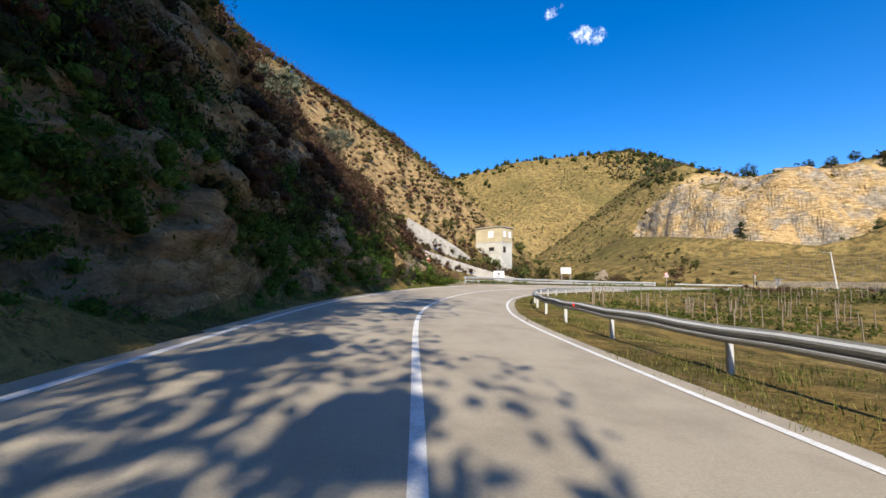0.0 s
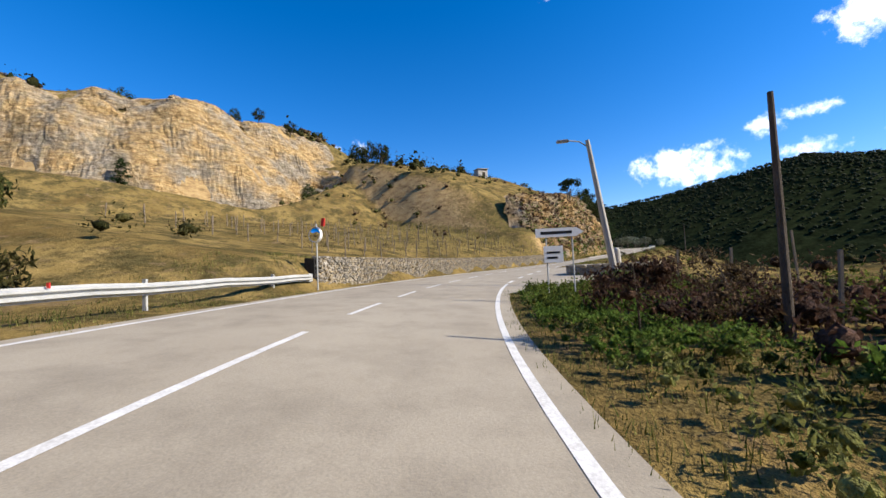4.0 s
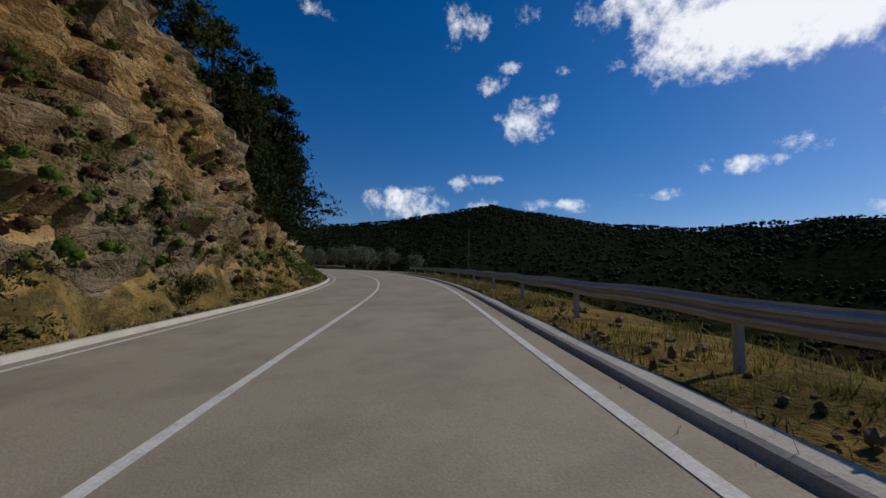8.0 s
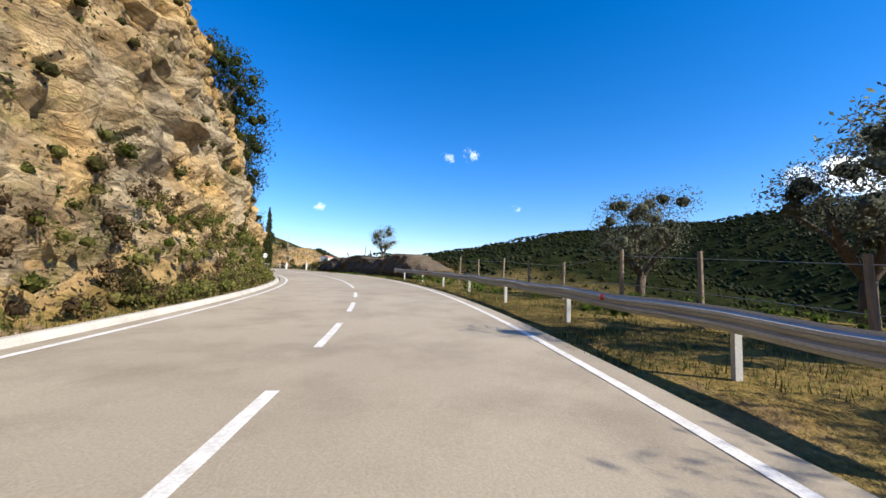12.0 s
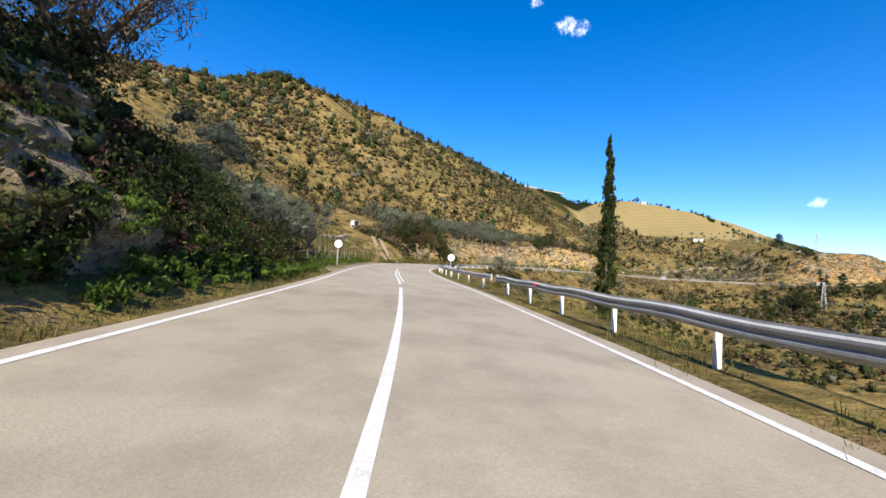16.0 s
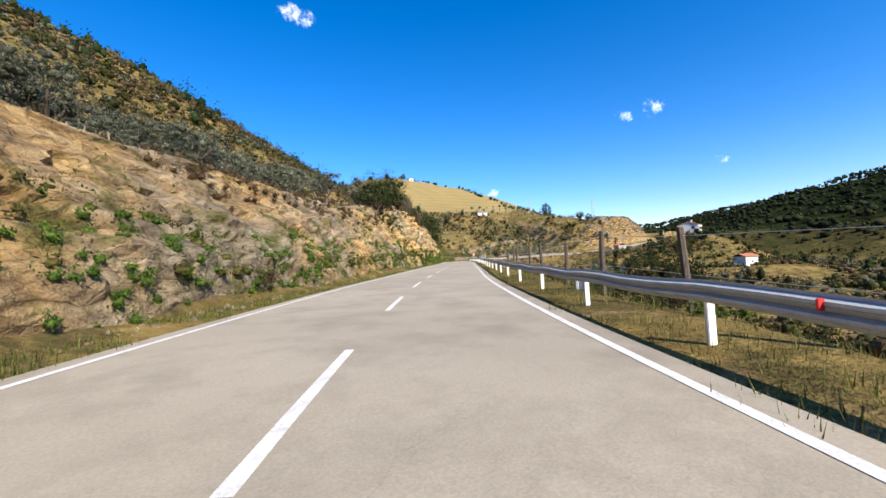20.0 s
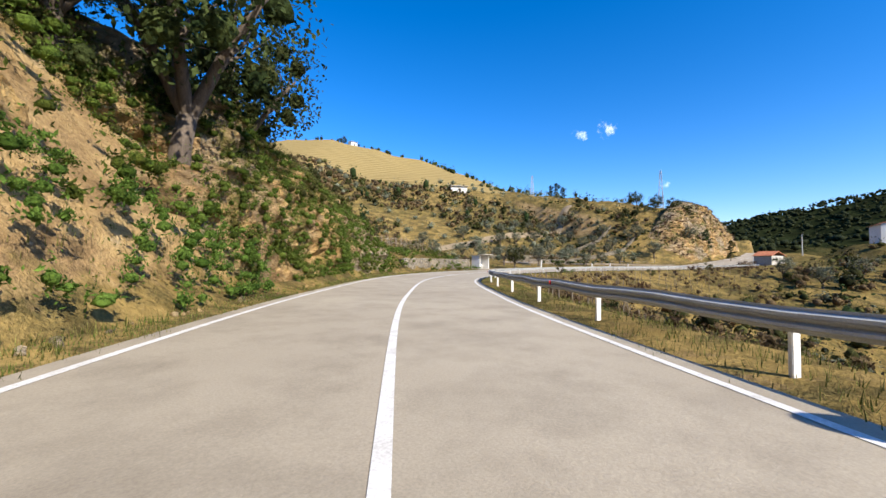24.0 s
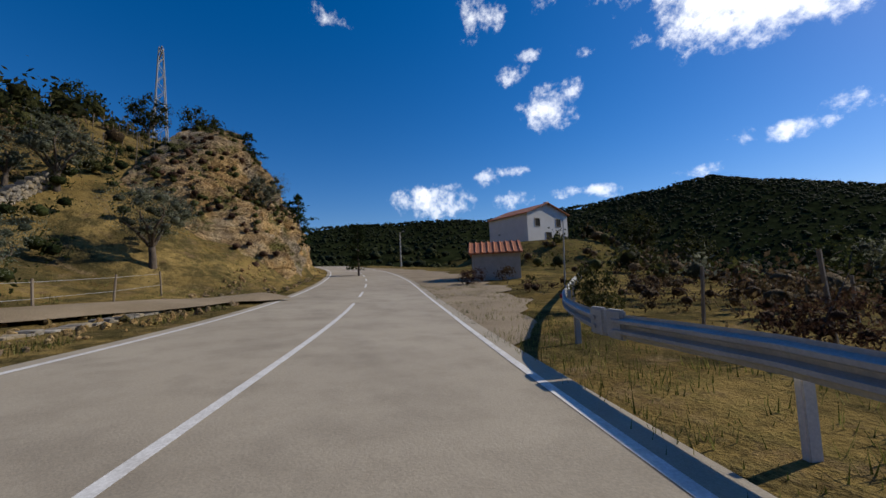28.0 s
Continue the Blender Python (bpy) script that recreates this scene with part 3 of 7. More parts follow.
def land(x, y):
    """Height of the ground."""
    x, y = np.asarray(x, float).ravel(), np.asarray(y, float).ravel()
    s, d = nearest(x, y)
    zr = np.interp(s, RS, RC[:, 2])
    edge = zr - np.interp(s, RS, RB) * np.clip(d, -HALF - 1, HALF + 1)
    e = np.maximum(np.abs(d) - HALF, 0)
    wob = wav(x, y, 7, 1) * 0.6 + wav(x, y, 2.7, 2) * 0.35
    flat, cut, run, slope, top = table(LEFT, s)
    k = np.clip((e - flat) / run, 0, 1)
    up = cut * k ** 0.9 + slope * np.maximum(e - flat - run, 0)
    up = np.where(top > 0, top * (1 - np.exp(-np.maximum(up, 0) / np.maximum(top, 1))) + np.minimum(up, 0), up)
    left = edge + up + wob * np.clip(k * 1.2, 0, 1) * np.clip(np.abs(cut) / 4, 0.12, 1)
    flat, slope, low = table(RIGHT, s)
    fall = slope * np.maximum(e - flat, 0)
    fall = np.clip(fall, np.minimum(low, 0), np.maximum(low, 0))
    berm = (1.3 + 0.2 * wav(x, y, 3.0, 41)) * step01(s, 310, 318) * (1 - step01(s, 332, 338)) * step01(e, 2.5 + 1.4 * step01(s, 335, 340), 3.3 + 1.4 * step01(s, 335, 340)) * (1 - step01(e, 6.5, 12))
    right = edge + fall + berm + wob * (0.5 * np.clip((e - flat) / 4, 0, 1) + 0.4 * (berm > 0.3))
    # the valley floor, where the lower slopes meet
    floor = -24 + 4 * wav(x, y, 45, 71) + 1.5 * wav(x, y, 16, 72)
    right = right + (floor - right) * step01(e, 22, 62) * step01(x, 55, 125)
    z = np.where(d < 0, left, right)
    far = crest_height(x, y) + wav(x, y, 60, 3) * 3.0 + wav(x, y, 22, 4) * 1.2 + wav(x, y, 200, 5) * 8 * step01(np.hypot(x - 200, y - 100), 350, 700)
    gate = step01(e, 5, 34)
    hill = np.maximum(far, z)
    z = z + (hill - z) * gate
    # vine terraces on the open slopes, high benches in the old quarry
    mound = 16.8 - 0.55 * np.maximum(np.hypot(x - 488, y - 264) - 8.0, 0)
    z = z + np.maximum(mound - z, 0) * step01(e, 3.5, 10)
    bench_z = 3.8 - 0.16 * np.maximum(np.hypot(x - 448, y - 238) - 20.0, 0) + 0.8 * wav(x, y, 14, 73)
    z = z + np.maximum(bench_z - z, 0) * step01(e, 14, 34)
    wide = (d < 0) * step01(e, 26, 48) * (1 - step01(np.hypot(x - 250, y - 225), 330, 420))
    z = z + (bench(z, 2.3) - z) * 0.55 * wide * step01(wav(x, y, 55, 61) + 0.35 * wav(x, y, 20, 62), -0.1, 0.25)
    pit = step01(1 - np.hypot((x - 128) / 50, (y - 156) / 54), 0.0, 0.25)
    z = z + (bench(z + 3.5 * wav(x, y, 17, 63), 44.0, 0.48) - z + 2.0 * wav(x, y, 6.5, 64) + 0.9 * wav(x, y, 3.1, 65)) * pit
    return z - 0.06 * (1 - step01(e, 0.2, 0.9))


def axis_lines(lo, hi, fine, end):
    mid = np.arange(lo, hi + 0.01, fine)
    grow = fine * 1.075 ** np.arange(1, 100)
    out = np.cumsum(grow)
    out = out[out < end]
    return np.concatenate([lo - out[::-1], mid, hi + out])


def build_ground():
    xs, ys = axis_lines(-35, 515, 1.3, 3600), axis_lines(-40, 345, 1.3, 3600)
    gx, gy = np.meshgrid(xs, ys)
    z = land(gx, gy)
    n, m = len(xs), len(ys)
    co = np.stack([gx.ravel(), gy.ravel(), z], 1).astype(np.float32)
    i = (np.arange(m - 1)[:, None] * n + np.arange(n - 1)[None, :]).ravel()
    quads = np.stack([i, i + 1, i + n + 1, i + n], 1).astype(np.int32)
    me = bpy.data.meshes.new("ground")
    me.vertices.add(len(co))
    me.vertices.foreach_set("co", co.ravel())
    me.loops.add(quads.size)
    me.loops.foreach_set("vertex_index", quads.ravel())
    me.polygons.add(len(quads))
    me.polygons.foreach_set("loop_start", np.arange(0, quads.size, 4, dtype=np.int32))
    me.update(calc_edges=True)
    me.materials.append(M["ground"])
    me.shade_smooth()
    return tagged(new("ground", me), "dry grassy hillside of soil and ochre rock", "ground", kind="structure")


build_ground()


def ribbon(name, s0, s1, d0, d1, h, mat, parent=None, step=1.0, cols=1, label="", kind=""):
    """A strip of paving that follows the road."""
    n = max(2, int(round((s1 - s0) / step)) + 1)
    verts, faces = [], []
    for s in np.linspace(s0, s1, n):
        for k in range(cols + 1):
            verts.append(tuple(along(s, d0 + (d1 - d0) * k / cols, h)))
    w = cols + 1
    for i in range(n - 1):
        for k in range(cols):
            a = i * w + k
            faces.append((a, a + 1, a + w + 1, a + w))
    return tagged(mesh_ob(name, verts, faces, mat, parent, label), kind=kind)


ribbon("road", -66, 770, -HALF, HALF, 0.0, M["asphalt"], cols=4, label="pale worn two-lane asphalt road with white lines", kind="structure")


# ---------------------------------------------------------------- road paint and edges
def paint(name, a, b, d0, d1, label):
    ribbon(name, a, b, d0, d1, 0.006, M["line"], label=label, kind="structure")


paint("edge_line", -66, 38, -3.31, -3.19, "worn white edge line")
paint("edge_line", 46, 436, -3.31, -3.19, "worn white edge line")
paint("edge_line", 444, 632, -3.31, -3.19, "worn white edge line")
paint("edge_line", 652, 770, -3.31, -3.19, "worn white edge line")
paint("edge_line", -66, 106, 3.19, 3.31, "worn white edge line")
paint("edge_line", 134, 336, 3.19, 3.31, "worn white edge line")
paint("edge_line", 350, 770, 3.19, 3.31, "worn white edge line")
for k in range(7):
    paint("edge_dash", 107 + 4 * k, 108.6 + 4 * k, 3.16, 3.34, "short white edge dash at a junction")
for k in range(7):
    paint("edge_dash", 633 + 2.8 * k, 634.4 + 2.8 * k, -3.36, -3.2, "short white edge dash at a bus stop")
for a, b in ((-66, 93), (128, 268), (300, 342), (349, 392), (560, 680)):
    paint("centre_line", a, b, -0.06, 0.06, "worn white centre line")
for a, b, n in ((95, 128, 8), (270, 299, 7), (416, 556, 20), (683, 740, 9)):
    for k in range(n):
        s = a + (b - a) * k / n
        paint("centre_dash", s, s + min(3.2, (b - a) / n * 0.55), -0.06, 0.06, "white dash of the centre line")
paint("centre_line", 394, 416, -0.06, 0.06, "worn white centre line")
paint("centre_line", 396, 412, 0.16, 0.26, "second short white centre line")


def strip(name, s0, s1, profile, mat, label, kind="structure", step=1.0, parent=None):
    """A section (d, h) swept along the road."""
    n = max(2, int(round((s1 - s0) / step)) + 1)
    w, verts, faces = len(profile), [], []
    for s in np.linspace(s0, s1, n):
        verts += [tuple(along(s, d, h)) for d, h in profile]
    for i in range(n - 1):
        for k in range(w - 1):
            a = i * w + k
            faces.append((a, a + 1, a + w + 1, a + w))
    faces.append(tuple(range(w - 1, -1, -1)))
    faces.append(tuple(range((n - 1) * w, n * w)))
    return tagged(mesh_ob(name, verts, faces, mat, parent, label), kind=kind)


strip("kerb", 172, 322, [(-3.92, -0.15), (-3.92, 0.06), (-3.89, 0.09), (-3.77, 0.09), (-3.73, 0.05), (-3.68, -0.05)], M["concrete"], "low pale concrete kerb with gravel on it")
strip("kerb", 172, 226, [(3.66, -0.05), (3.71, 0.05), (3.76, 0.07), (3.96, 0.07), (4.0, -0.1)], M["concrete"], "low pale concrete kerb")
strip("kerb", 255, 283, [(3.66, -0.05), (3.71, 0.04), (3.76, 0.06), (3.96, 0.06), (4.0, -0.1)], M["concrete"], "low pale concrete kerb")


def apron(name, s0, s1, d0, d1, mat, label):
    """A flat patch of beaten earth that lies on the ground."""
    n, w = max(3, int((s1 - s0) / 1.0)), max(3, int(abs(d1 - d0)))
    verts, faces = [], []
    for i in range(n + 1):
        f = i / n
        pinch = math.sin(math.pi * min(1, max(0, f))) ** 0.7 * (1 + 0.10 * math.sin(i * 0.9) + 0.07 * math.sin(i * 2.3))
        for k in range(w + 1):
            p = along(s0 + (s1 - s0) * f, d0 + (d1 - d0) * pinch * k / w)
            verts.append((p.x, p.y, p.z))
    z = land([v[0] for v in verts], [v[1] for v in verts])
    verts = [(v[0], v[1], float(h) + 0.05) if k % (w + 1) else tuple(along(s0 + (s1 - s0) * (k // (w + 1)) / n, math.copysign(HALF - 0.1, d0), -0.012)) for k, (v, h) in enumerate(zip(verts, z))]
    for i in range(n):
        for k in range(w):
            a = i * (w + 1) + k
            faces.append((a, a + 1, a + w + 2, a + w + 1))
    return tagged(mesh_ob(name, verts, faces, mat, None, label, smooth=True), kind="structure")


M["earth"] = plain("beaten_earth", (0.17, 0.125, 0.07), (0.36, 0.28, 0.18), 0.45, 0.95, 0, 0.4, fine=25)
M["gravel"] = plain("loose_gravel", (0.2, 0.155, 0.105), (0.46, 0.38, 0.28), 5.0, 0.95, 0, 0.8, fine=30)
apron("layby", 36, 52, -3.4, -8.5, M["earth"], "dusty beaten earth lay-by")
apron("layby", 226, 262, 3.32, 9.5, M["earth"], "pale beaten earth lay-by beside olive trees")
apron("track_mouth", 336, 349, 3.4, 7.5, M["earth"], "pale earth mouth of a farm track")
apron("layby", 400, 438, -3.4, -6.0, M["earth"], "pale earth shoulder")
apron("layby", 630, 655, -3.4, -6.4, M["earth"], "beaten earth bus stop bay")
apron("layby", 670, 730, 3.32, 9.0, M["earth"], "grey earth lay-by before a small house")
apron("junction", 101, 126, 3.4, 9.0, M["asphalt"], "asphalt mouth of a side road")

# ---------------------------------------------------------------- rock cuttings
M["rock"] = None


def rock_material(name="bedded_rock", mossy=0.85, tone=(1.12, 1.07, 0.98)):
    m, nt, b = shader(name, 0.92, 0, 0.15)
    big = tnoise(nt, 0.16, 4, 0.6)
    lay = tnoise(nt, 0.9, 7, 0.7, stretch=(0.6, 0.6, 1.9))
    fine = tnoise(nt, 4.5, 6, 0.72)
    tiny = tnoise(nt, 22, 4, 0.7)
    warm = ramp(nt, lay, (0.3, (0.13, 0.08, 0.04)), (0.45, (0.36, 0.24, 0.11)), (0.58, (0.52, 0.38, 0.19)), (0.74, (0.60, 0.49, 0.30)))
    grey = ramp(nt, lay, (0.3, (0.12, 0.10, 0.08)), (0.5, (0.30, 0.26, 0.20)), (0.72, (0.46, 0.42, 0.35)))
    c = mixc(nt, ramp(nt, big, (0.42, (0, 0, 0)), (0.6, (1, 1, 1))), warm, grey)
    moss = ramp(nt, fine, (0.3, (0.05, 0.06, 0.012)), (0.7, (0.17, 0.17, 0.045)))
    c = mixc(nt, ramp(nt, tnoise(nt, 0.5, 6, 0.7), (0.52, (0, 0, 0)), (0.62, (mossy, mossy, mossy))), c, moss)
    c = mixc(nt, 0.6, c, ramp(nt, fine, (0.3, (0.5, 0.47, 0.44)), (0.62, (1.15, 1.12, 1.08))), "MULTIPLY")
    c = mixc(nt, 0.3, c, ramp(nt, tiny, (0.3, (0.5, 0.5, 0.5)), (0.7, (1.2, 1.2, 1.2))), "MULTIPLY")
    # fractured blocks with dark joints, at two sizes
    co = nt.nodes.new("ShaderNodeTexCoord")
    warp = nt.nodes.new("ShaderNodeTexNoise")
    warp.inputs["Scale"].default_value, warp.inputs["Detail"].default_value = 0.8, 6
    nt.links.new(co.outputs["Object"], warp.inputs["Vector"])
    shift = mixc(nt, 0.75, co.outputs["Object"], warp.outputs["Color"], "ADD")
    relief = None
    for size, deep in ((0.55, 0.45), (1.9, 0.3)):
        mp = nt.nodes.new("ShaderNodeMapping")
        mp.inputs["Rotation"].default_value = (0.12, 0.2, 0.3)
        mp.inputs["Scale"].default_value = (1.0, 1.0, 2.3)
        nt.links.new(shift, mp.inputs["Vector"])
        cell, edge = nt.nodes.new("ShaderNodeTexVoronoi"), nt.nodes.new("ShaderNodeTexVoronoi")
        edge.feature = "DISTANCE_TO_EDGE"
        for v in (cell, edge):
            v.inputs["Scale"].default_value = size
            nt.links.new(mp.outputs[0], v.inputs["Vector"])
        c = mixc(nt, 0.32, c, ramp(nt, cell.outputs["Color"], (0.2, (0.45, 0.42, 0.38)), (0.8, (1.25, 1.2, 1.12))), "MULTIPLY")
        joint = ramp(nt, edge.outputs["Distance"], (0.0, (0.4, 0.36, 0.32)), (0.05, (1, 1, 1)))
        c = mixc(nt, deep, c, joint, "MULTIPLY")
        lift = mathn(nt, "ADD", mathn(nt, "MULTIPLY", ramp(nt, edge.outputs["Distance"], (0.0, (0, 0, 0)), (0.12, (1, 1, 1))), 0.5), cell.outputs["Distance"])
        relief = lift if relief is None else mathn(nt, "ADD", relief, mathn(nt, "MULTIPLY", lift, 0.45))
    c = mixc(nt, 1.0, c, tone, "MULTIPLY")
    nt.links.new(c, b.inputs["Base Color"])
    bump(nt, b, mathn(nt, "ADD", relief, mathn(nt, "ADD", mathn(nt, "MULTIPLY", fine, 1.0), mathn(nt, "MULTIPLY", tiny, 0.35))), 0.9, 0.24)
    return m


M["rock"] = rock_material()
M["pale_rock"] = rock_material("pale_sandstone", 0.45, (1.45, 1.40, 1.22))
M["quarry"] = rock_material("quarry_rock", 0.2, (1.2, 1.2, 1.18))


def beds(along_, up, thick, wide, dip, k):
    """Broken beds: every block of every layer stands out by its own amount."""
    q = (up + dip * along_ + 0.5 * wav(along_, up, 3.5, 15 + k)) / thick
    i = np.floor(q).astype(np.int64)
    j = np.floor(along_ / wide + 0.37 * i + 0.25 * wav(along_, up, 1.2, 16 + k)).astype(np.int64)
    n = (i * 374761393 + j * 668265263 + k * 974711) & 0x7FFFFFFF
    n = ((n ^ (n >> 13)) * 1274126177) & 0x7FFFFFFF
    return ((n ^ (n >> 16)) & 0xFFFF) / 65535.0 - 0.5


def quarry_cliff():
    """The broken face of the old quarry, laid over its benches."""
    xs, ys = np.arange(78, 180, 0.6), np.arange(100, 214, 0.6)
    gx, gy = np.meshgrid(xs, ys)
    z = land(gx, gy).reshape(gx.shape)
    inside = 1 - np.hypot((gx - 128) / 49, (gy - 156) / 53)
    dzx, dzy = np.gradient(z, 0.6, axis=1), np.gradient(z, 0.6, axis=0)
    steep = step01(np.hypot(dzx, dzy), 0.5, 0.95)
    run = gx * 0.55 - gy * 0.83
    out = 0.5 * beds(run, z, 2.4, 7.0, 0.30, 5) + 0.4 * beds(run, z, 1.0, 3.2, 0.30, 6) + 0.2 * beds(run, z, 0.45, 1.4, 0.30, 7) + 1.2 * wav(gx, gy, 5, 8)
    lift = (0.9 + out) * steep * step01(inside, 0.02, 0.12) - 0.8 * (1 - steep * step01(inside, 0.0, 0.1))
    g = np.maximum(np.hypot(dzx, dzy), 0.3)
    x, y, zz = gx - dzx / g * lift * 0.75, gy - dzy / g * lift * 0.75, z + lift * 0.45
    n, w = gx.shape
    co = np.stack([x.ravel(), y.ravel(), zz.ravel()], 1)
    i = (np.arange(n - 1)[:, None] * w + np.arange(w - 1)[None, :]).ravel()
    keep = (steep.ravel()[i] > 0.02) & (inside.ravel()[i] > 0)
    f = np.stack([i, i + 1, i + w + 1, i + w], 1)[keep]
    return tagged(mesh_ob("quarry_cliff", co.tolist(), f.tolist(), M["quarry"], None, "grey and orange bedded rock face of an old quarry"), kind="structure")


FACES = {}


def rock_face(s0, s1, label, rough=1.0, seed=1, mat="rock"):
    """A broken rock cutting that stands before the hill, with ledges and blocks."""
    ss = np.arange(s0, s1, 0.3)
    ks = np.linspace(-0.04, 1.45, int(30 + 5 * np.interp(0.5 * (s0 + s1), [r[0] for r in LEFT], [r[2] for r in LEFT])))
    flat, cut, run, slope, top = table(LEFT, ss)
    n, w = len(ss), len(ks)
    base = np.stack([np.interp(ss, RS, RC[:, k]) for k in range(3)], 1)
    rr = np.stack([np.interp(ss, RS, RR[:, k]) for k in range(2)], 1)
    bank = np.interp(ss, RS, RB) * (HALF + 1)
    fade = np.minimum(1, np.minimum(ss - s0, s1 - ss) / 5.0)[:, None]
    K = ks[None, :]
    e = flat[:, None] + run[:, None] * np.clip(K, -0.2, 1) + np.maximum(K - 1, 0) * 7.0
    h = cut[:, None] * np.where(K < 1, np.clip(K, 0, 1) ** 0.9, 1) + np.maximum(K - 1, 0) * 7.0 * slope[:, None] + np.minimum(K, 0) * 4
    S = np.repeat(ss[:, None], w, 1)
    Zc = base[:, 2:3] + bank[:, None] + h
    blk = wav(S, Zc * 2.4, 2.6, 11 + seed) + 0.6 * wav(S, Zc * 2.0, 1.1, 12 + seed) + 0.3 * wav(S, Zc * 1.5, 0.5, 13 + seed)
    blk = 0.5 * blk
    blk = blk + 0.6 * beds(S, Zc, 0.8, 2.6, 0.10, 3 + seed) + 0.5 * beds(S, Zc, 0.36, 1.3, 0.10, 4 + seed)
    led = wav(S * 0.15, Zc * 1.0, 0.55, 14 + seed)
    out = rough * (0.66 * blk + 0.16 * led) * np.clip(cut / 6, 0.35, 1.2)[:, None] * np.clip(K * 6, 0, 1)
    edge_in = 0.75 * np.clip(K * 5, 0, 1) - 1.3 * np.clip((K - 1.2) / 0.25, 0, 1)
    off = (out + edge_in) * fade - 1.2 * (1 - fade)
    d = -(HALF + e) + off * 0.9
    z = Zc + off * 0.35
    x, y = base[:, 0:1] + rr[:, 0:1] * d, base[:, 1:2] + rr[:, 1:2] * d
    co = np.stack([x.ravel(), y.ravel(), z.ravel()], 1)
    i = (np.arange(n - 1)[:, None] * w + np.arange(w - 1)[None, :]).ravel()
    faces = np.stack([i, i + w, i + w + 1, i + 1], 1)
    FACES[seed] = co.reshape(n, w, 3)
    return tagged(mesh_ob("rock_face", co.tolist(), faces.tolist(), M[mat], None, label), kind="structure")


def earth_bank(s0, s1, d, h, label):
    """A steep cut bank of earth and roots on the right of the road, its shade put into the colour."""
    ss, ks = np.arange(s0, s1, 0.22), np.linspace(0, 1, 16)
    n, w = len(ss), len(ks)
    S, K = np.repeat(ss[:, None], w, 1), np.repeat(ks[None, :], n, 0)
    fade = np.clip(np.minimum(ss - s0, s1 - ss) / 4.0, 0, 1)[:, None]
    rag = 0.30 * wav(S, K * 5, 1.7, 81) + 0.18 * wav(S, K * 4, 0.6, 82) + 0.08 * wav(S, K * 4, 0.25, 83)
    out = d + 0.85 * K ** 2.2 + rag * np.clip(K * 5, 0.1, 1) + 1.5 * np.clip((K - 0.85) / 0.15, 0, 1)
    up = (h + 0.3 * wav(S, S * 0, 2.6, 84) + 0.12 * wav(S, S * 0, 0.7, 85)) * (np.minimum(K / 0.85, 1.0) * 1.05 - 0.06) * (0.35 + 0.65 * fade)
    base = np.stack([np.interp(ss, RS, RC[:, k]) for k in range(3)], 1)
    rr = np.stack([np.interp(ss, RS, RR[:, k]) for k in range(2)], 1)
    x, y = base[:, 0:1] + rr[:, 0:1] * out, base[:, 1:2] + rr[:, 1:2] * out
    z = (base[:, 2] - np.interp(ss, RS, RB) * (HALF + 1))[:, None] + up
    i = (np.arange(n - 1)[:, None] * w + np.arange(w - 1)[None, :]).ravel()
    faces = np.stack([i, i + 1, i + w + 1, i + w], 1)
    return tagged(mesh_ob("earth_bank", np.stack([x.ravel(), y.ravel(), z.ravel()], 1).tolist(), faces.tolist(), M["bank_soil"], None, label), kind="structure")


# soil darkened so that its colour holds the shadow on the bank
M["bank_soil"] = plain("shaded_bank_soil", (0.05, 0.036, 0.022), (0.19, 0.14, 0.085), 1.6, 0.95, 0, 0.9, fine=14)
earth_bank(309, 337, 5.6, 1.85, "steep earth bank with roots beside the road, shade in its colour")
quarry_cliff()
rock_face(-24, 38, "dark overgrown rock cutting above the road", 1.0, 1)
rock_face(153, 212, "ochre bedded rock cutting with loose stones", 1.3, 2)
rock_face(208, 240, "brown scree slope below the pines", 0.45, 10)
rock_face(240, 346, "tall pale yellow sandstone cliff beside the road", 1.1, 3, "pale_rock")
rock_face(346, 397, "dark rock bank with ivy and moss", 1.0, 4)
rock_face(450, 471, "low pale rock outcrop under scrub", 1.1, 5)
rock_face(474, 532, "ochre rock bank below a vineyard", 0.9, 6)
rock_face(530, 592, "pale fractured rock cutting with weeds", 1.4, 7, "pale_rock")
rock_face(590, 619, "grassy rock bank below vine stakes", 1.2, 8)
rock_face(690, 760, "ochre and pink rock spur", 1.2, 9)


# ---------------------------------------------------------------- guard rails
POST_MESH = {}


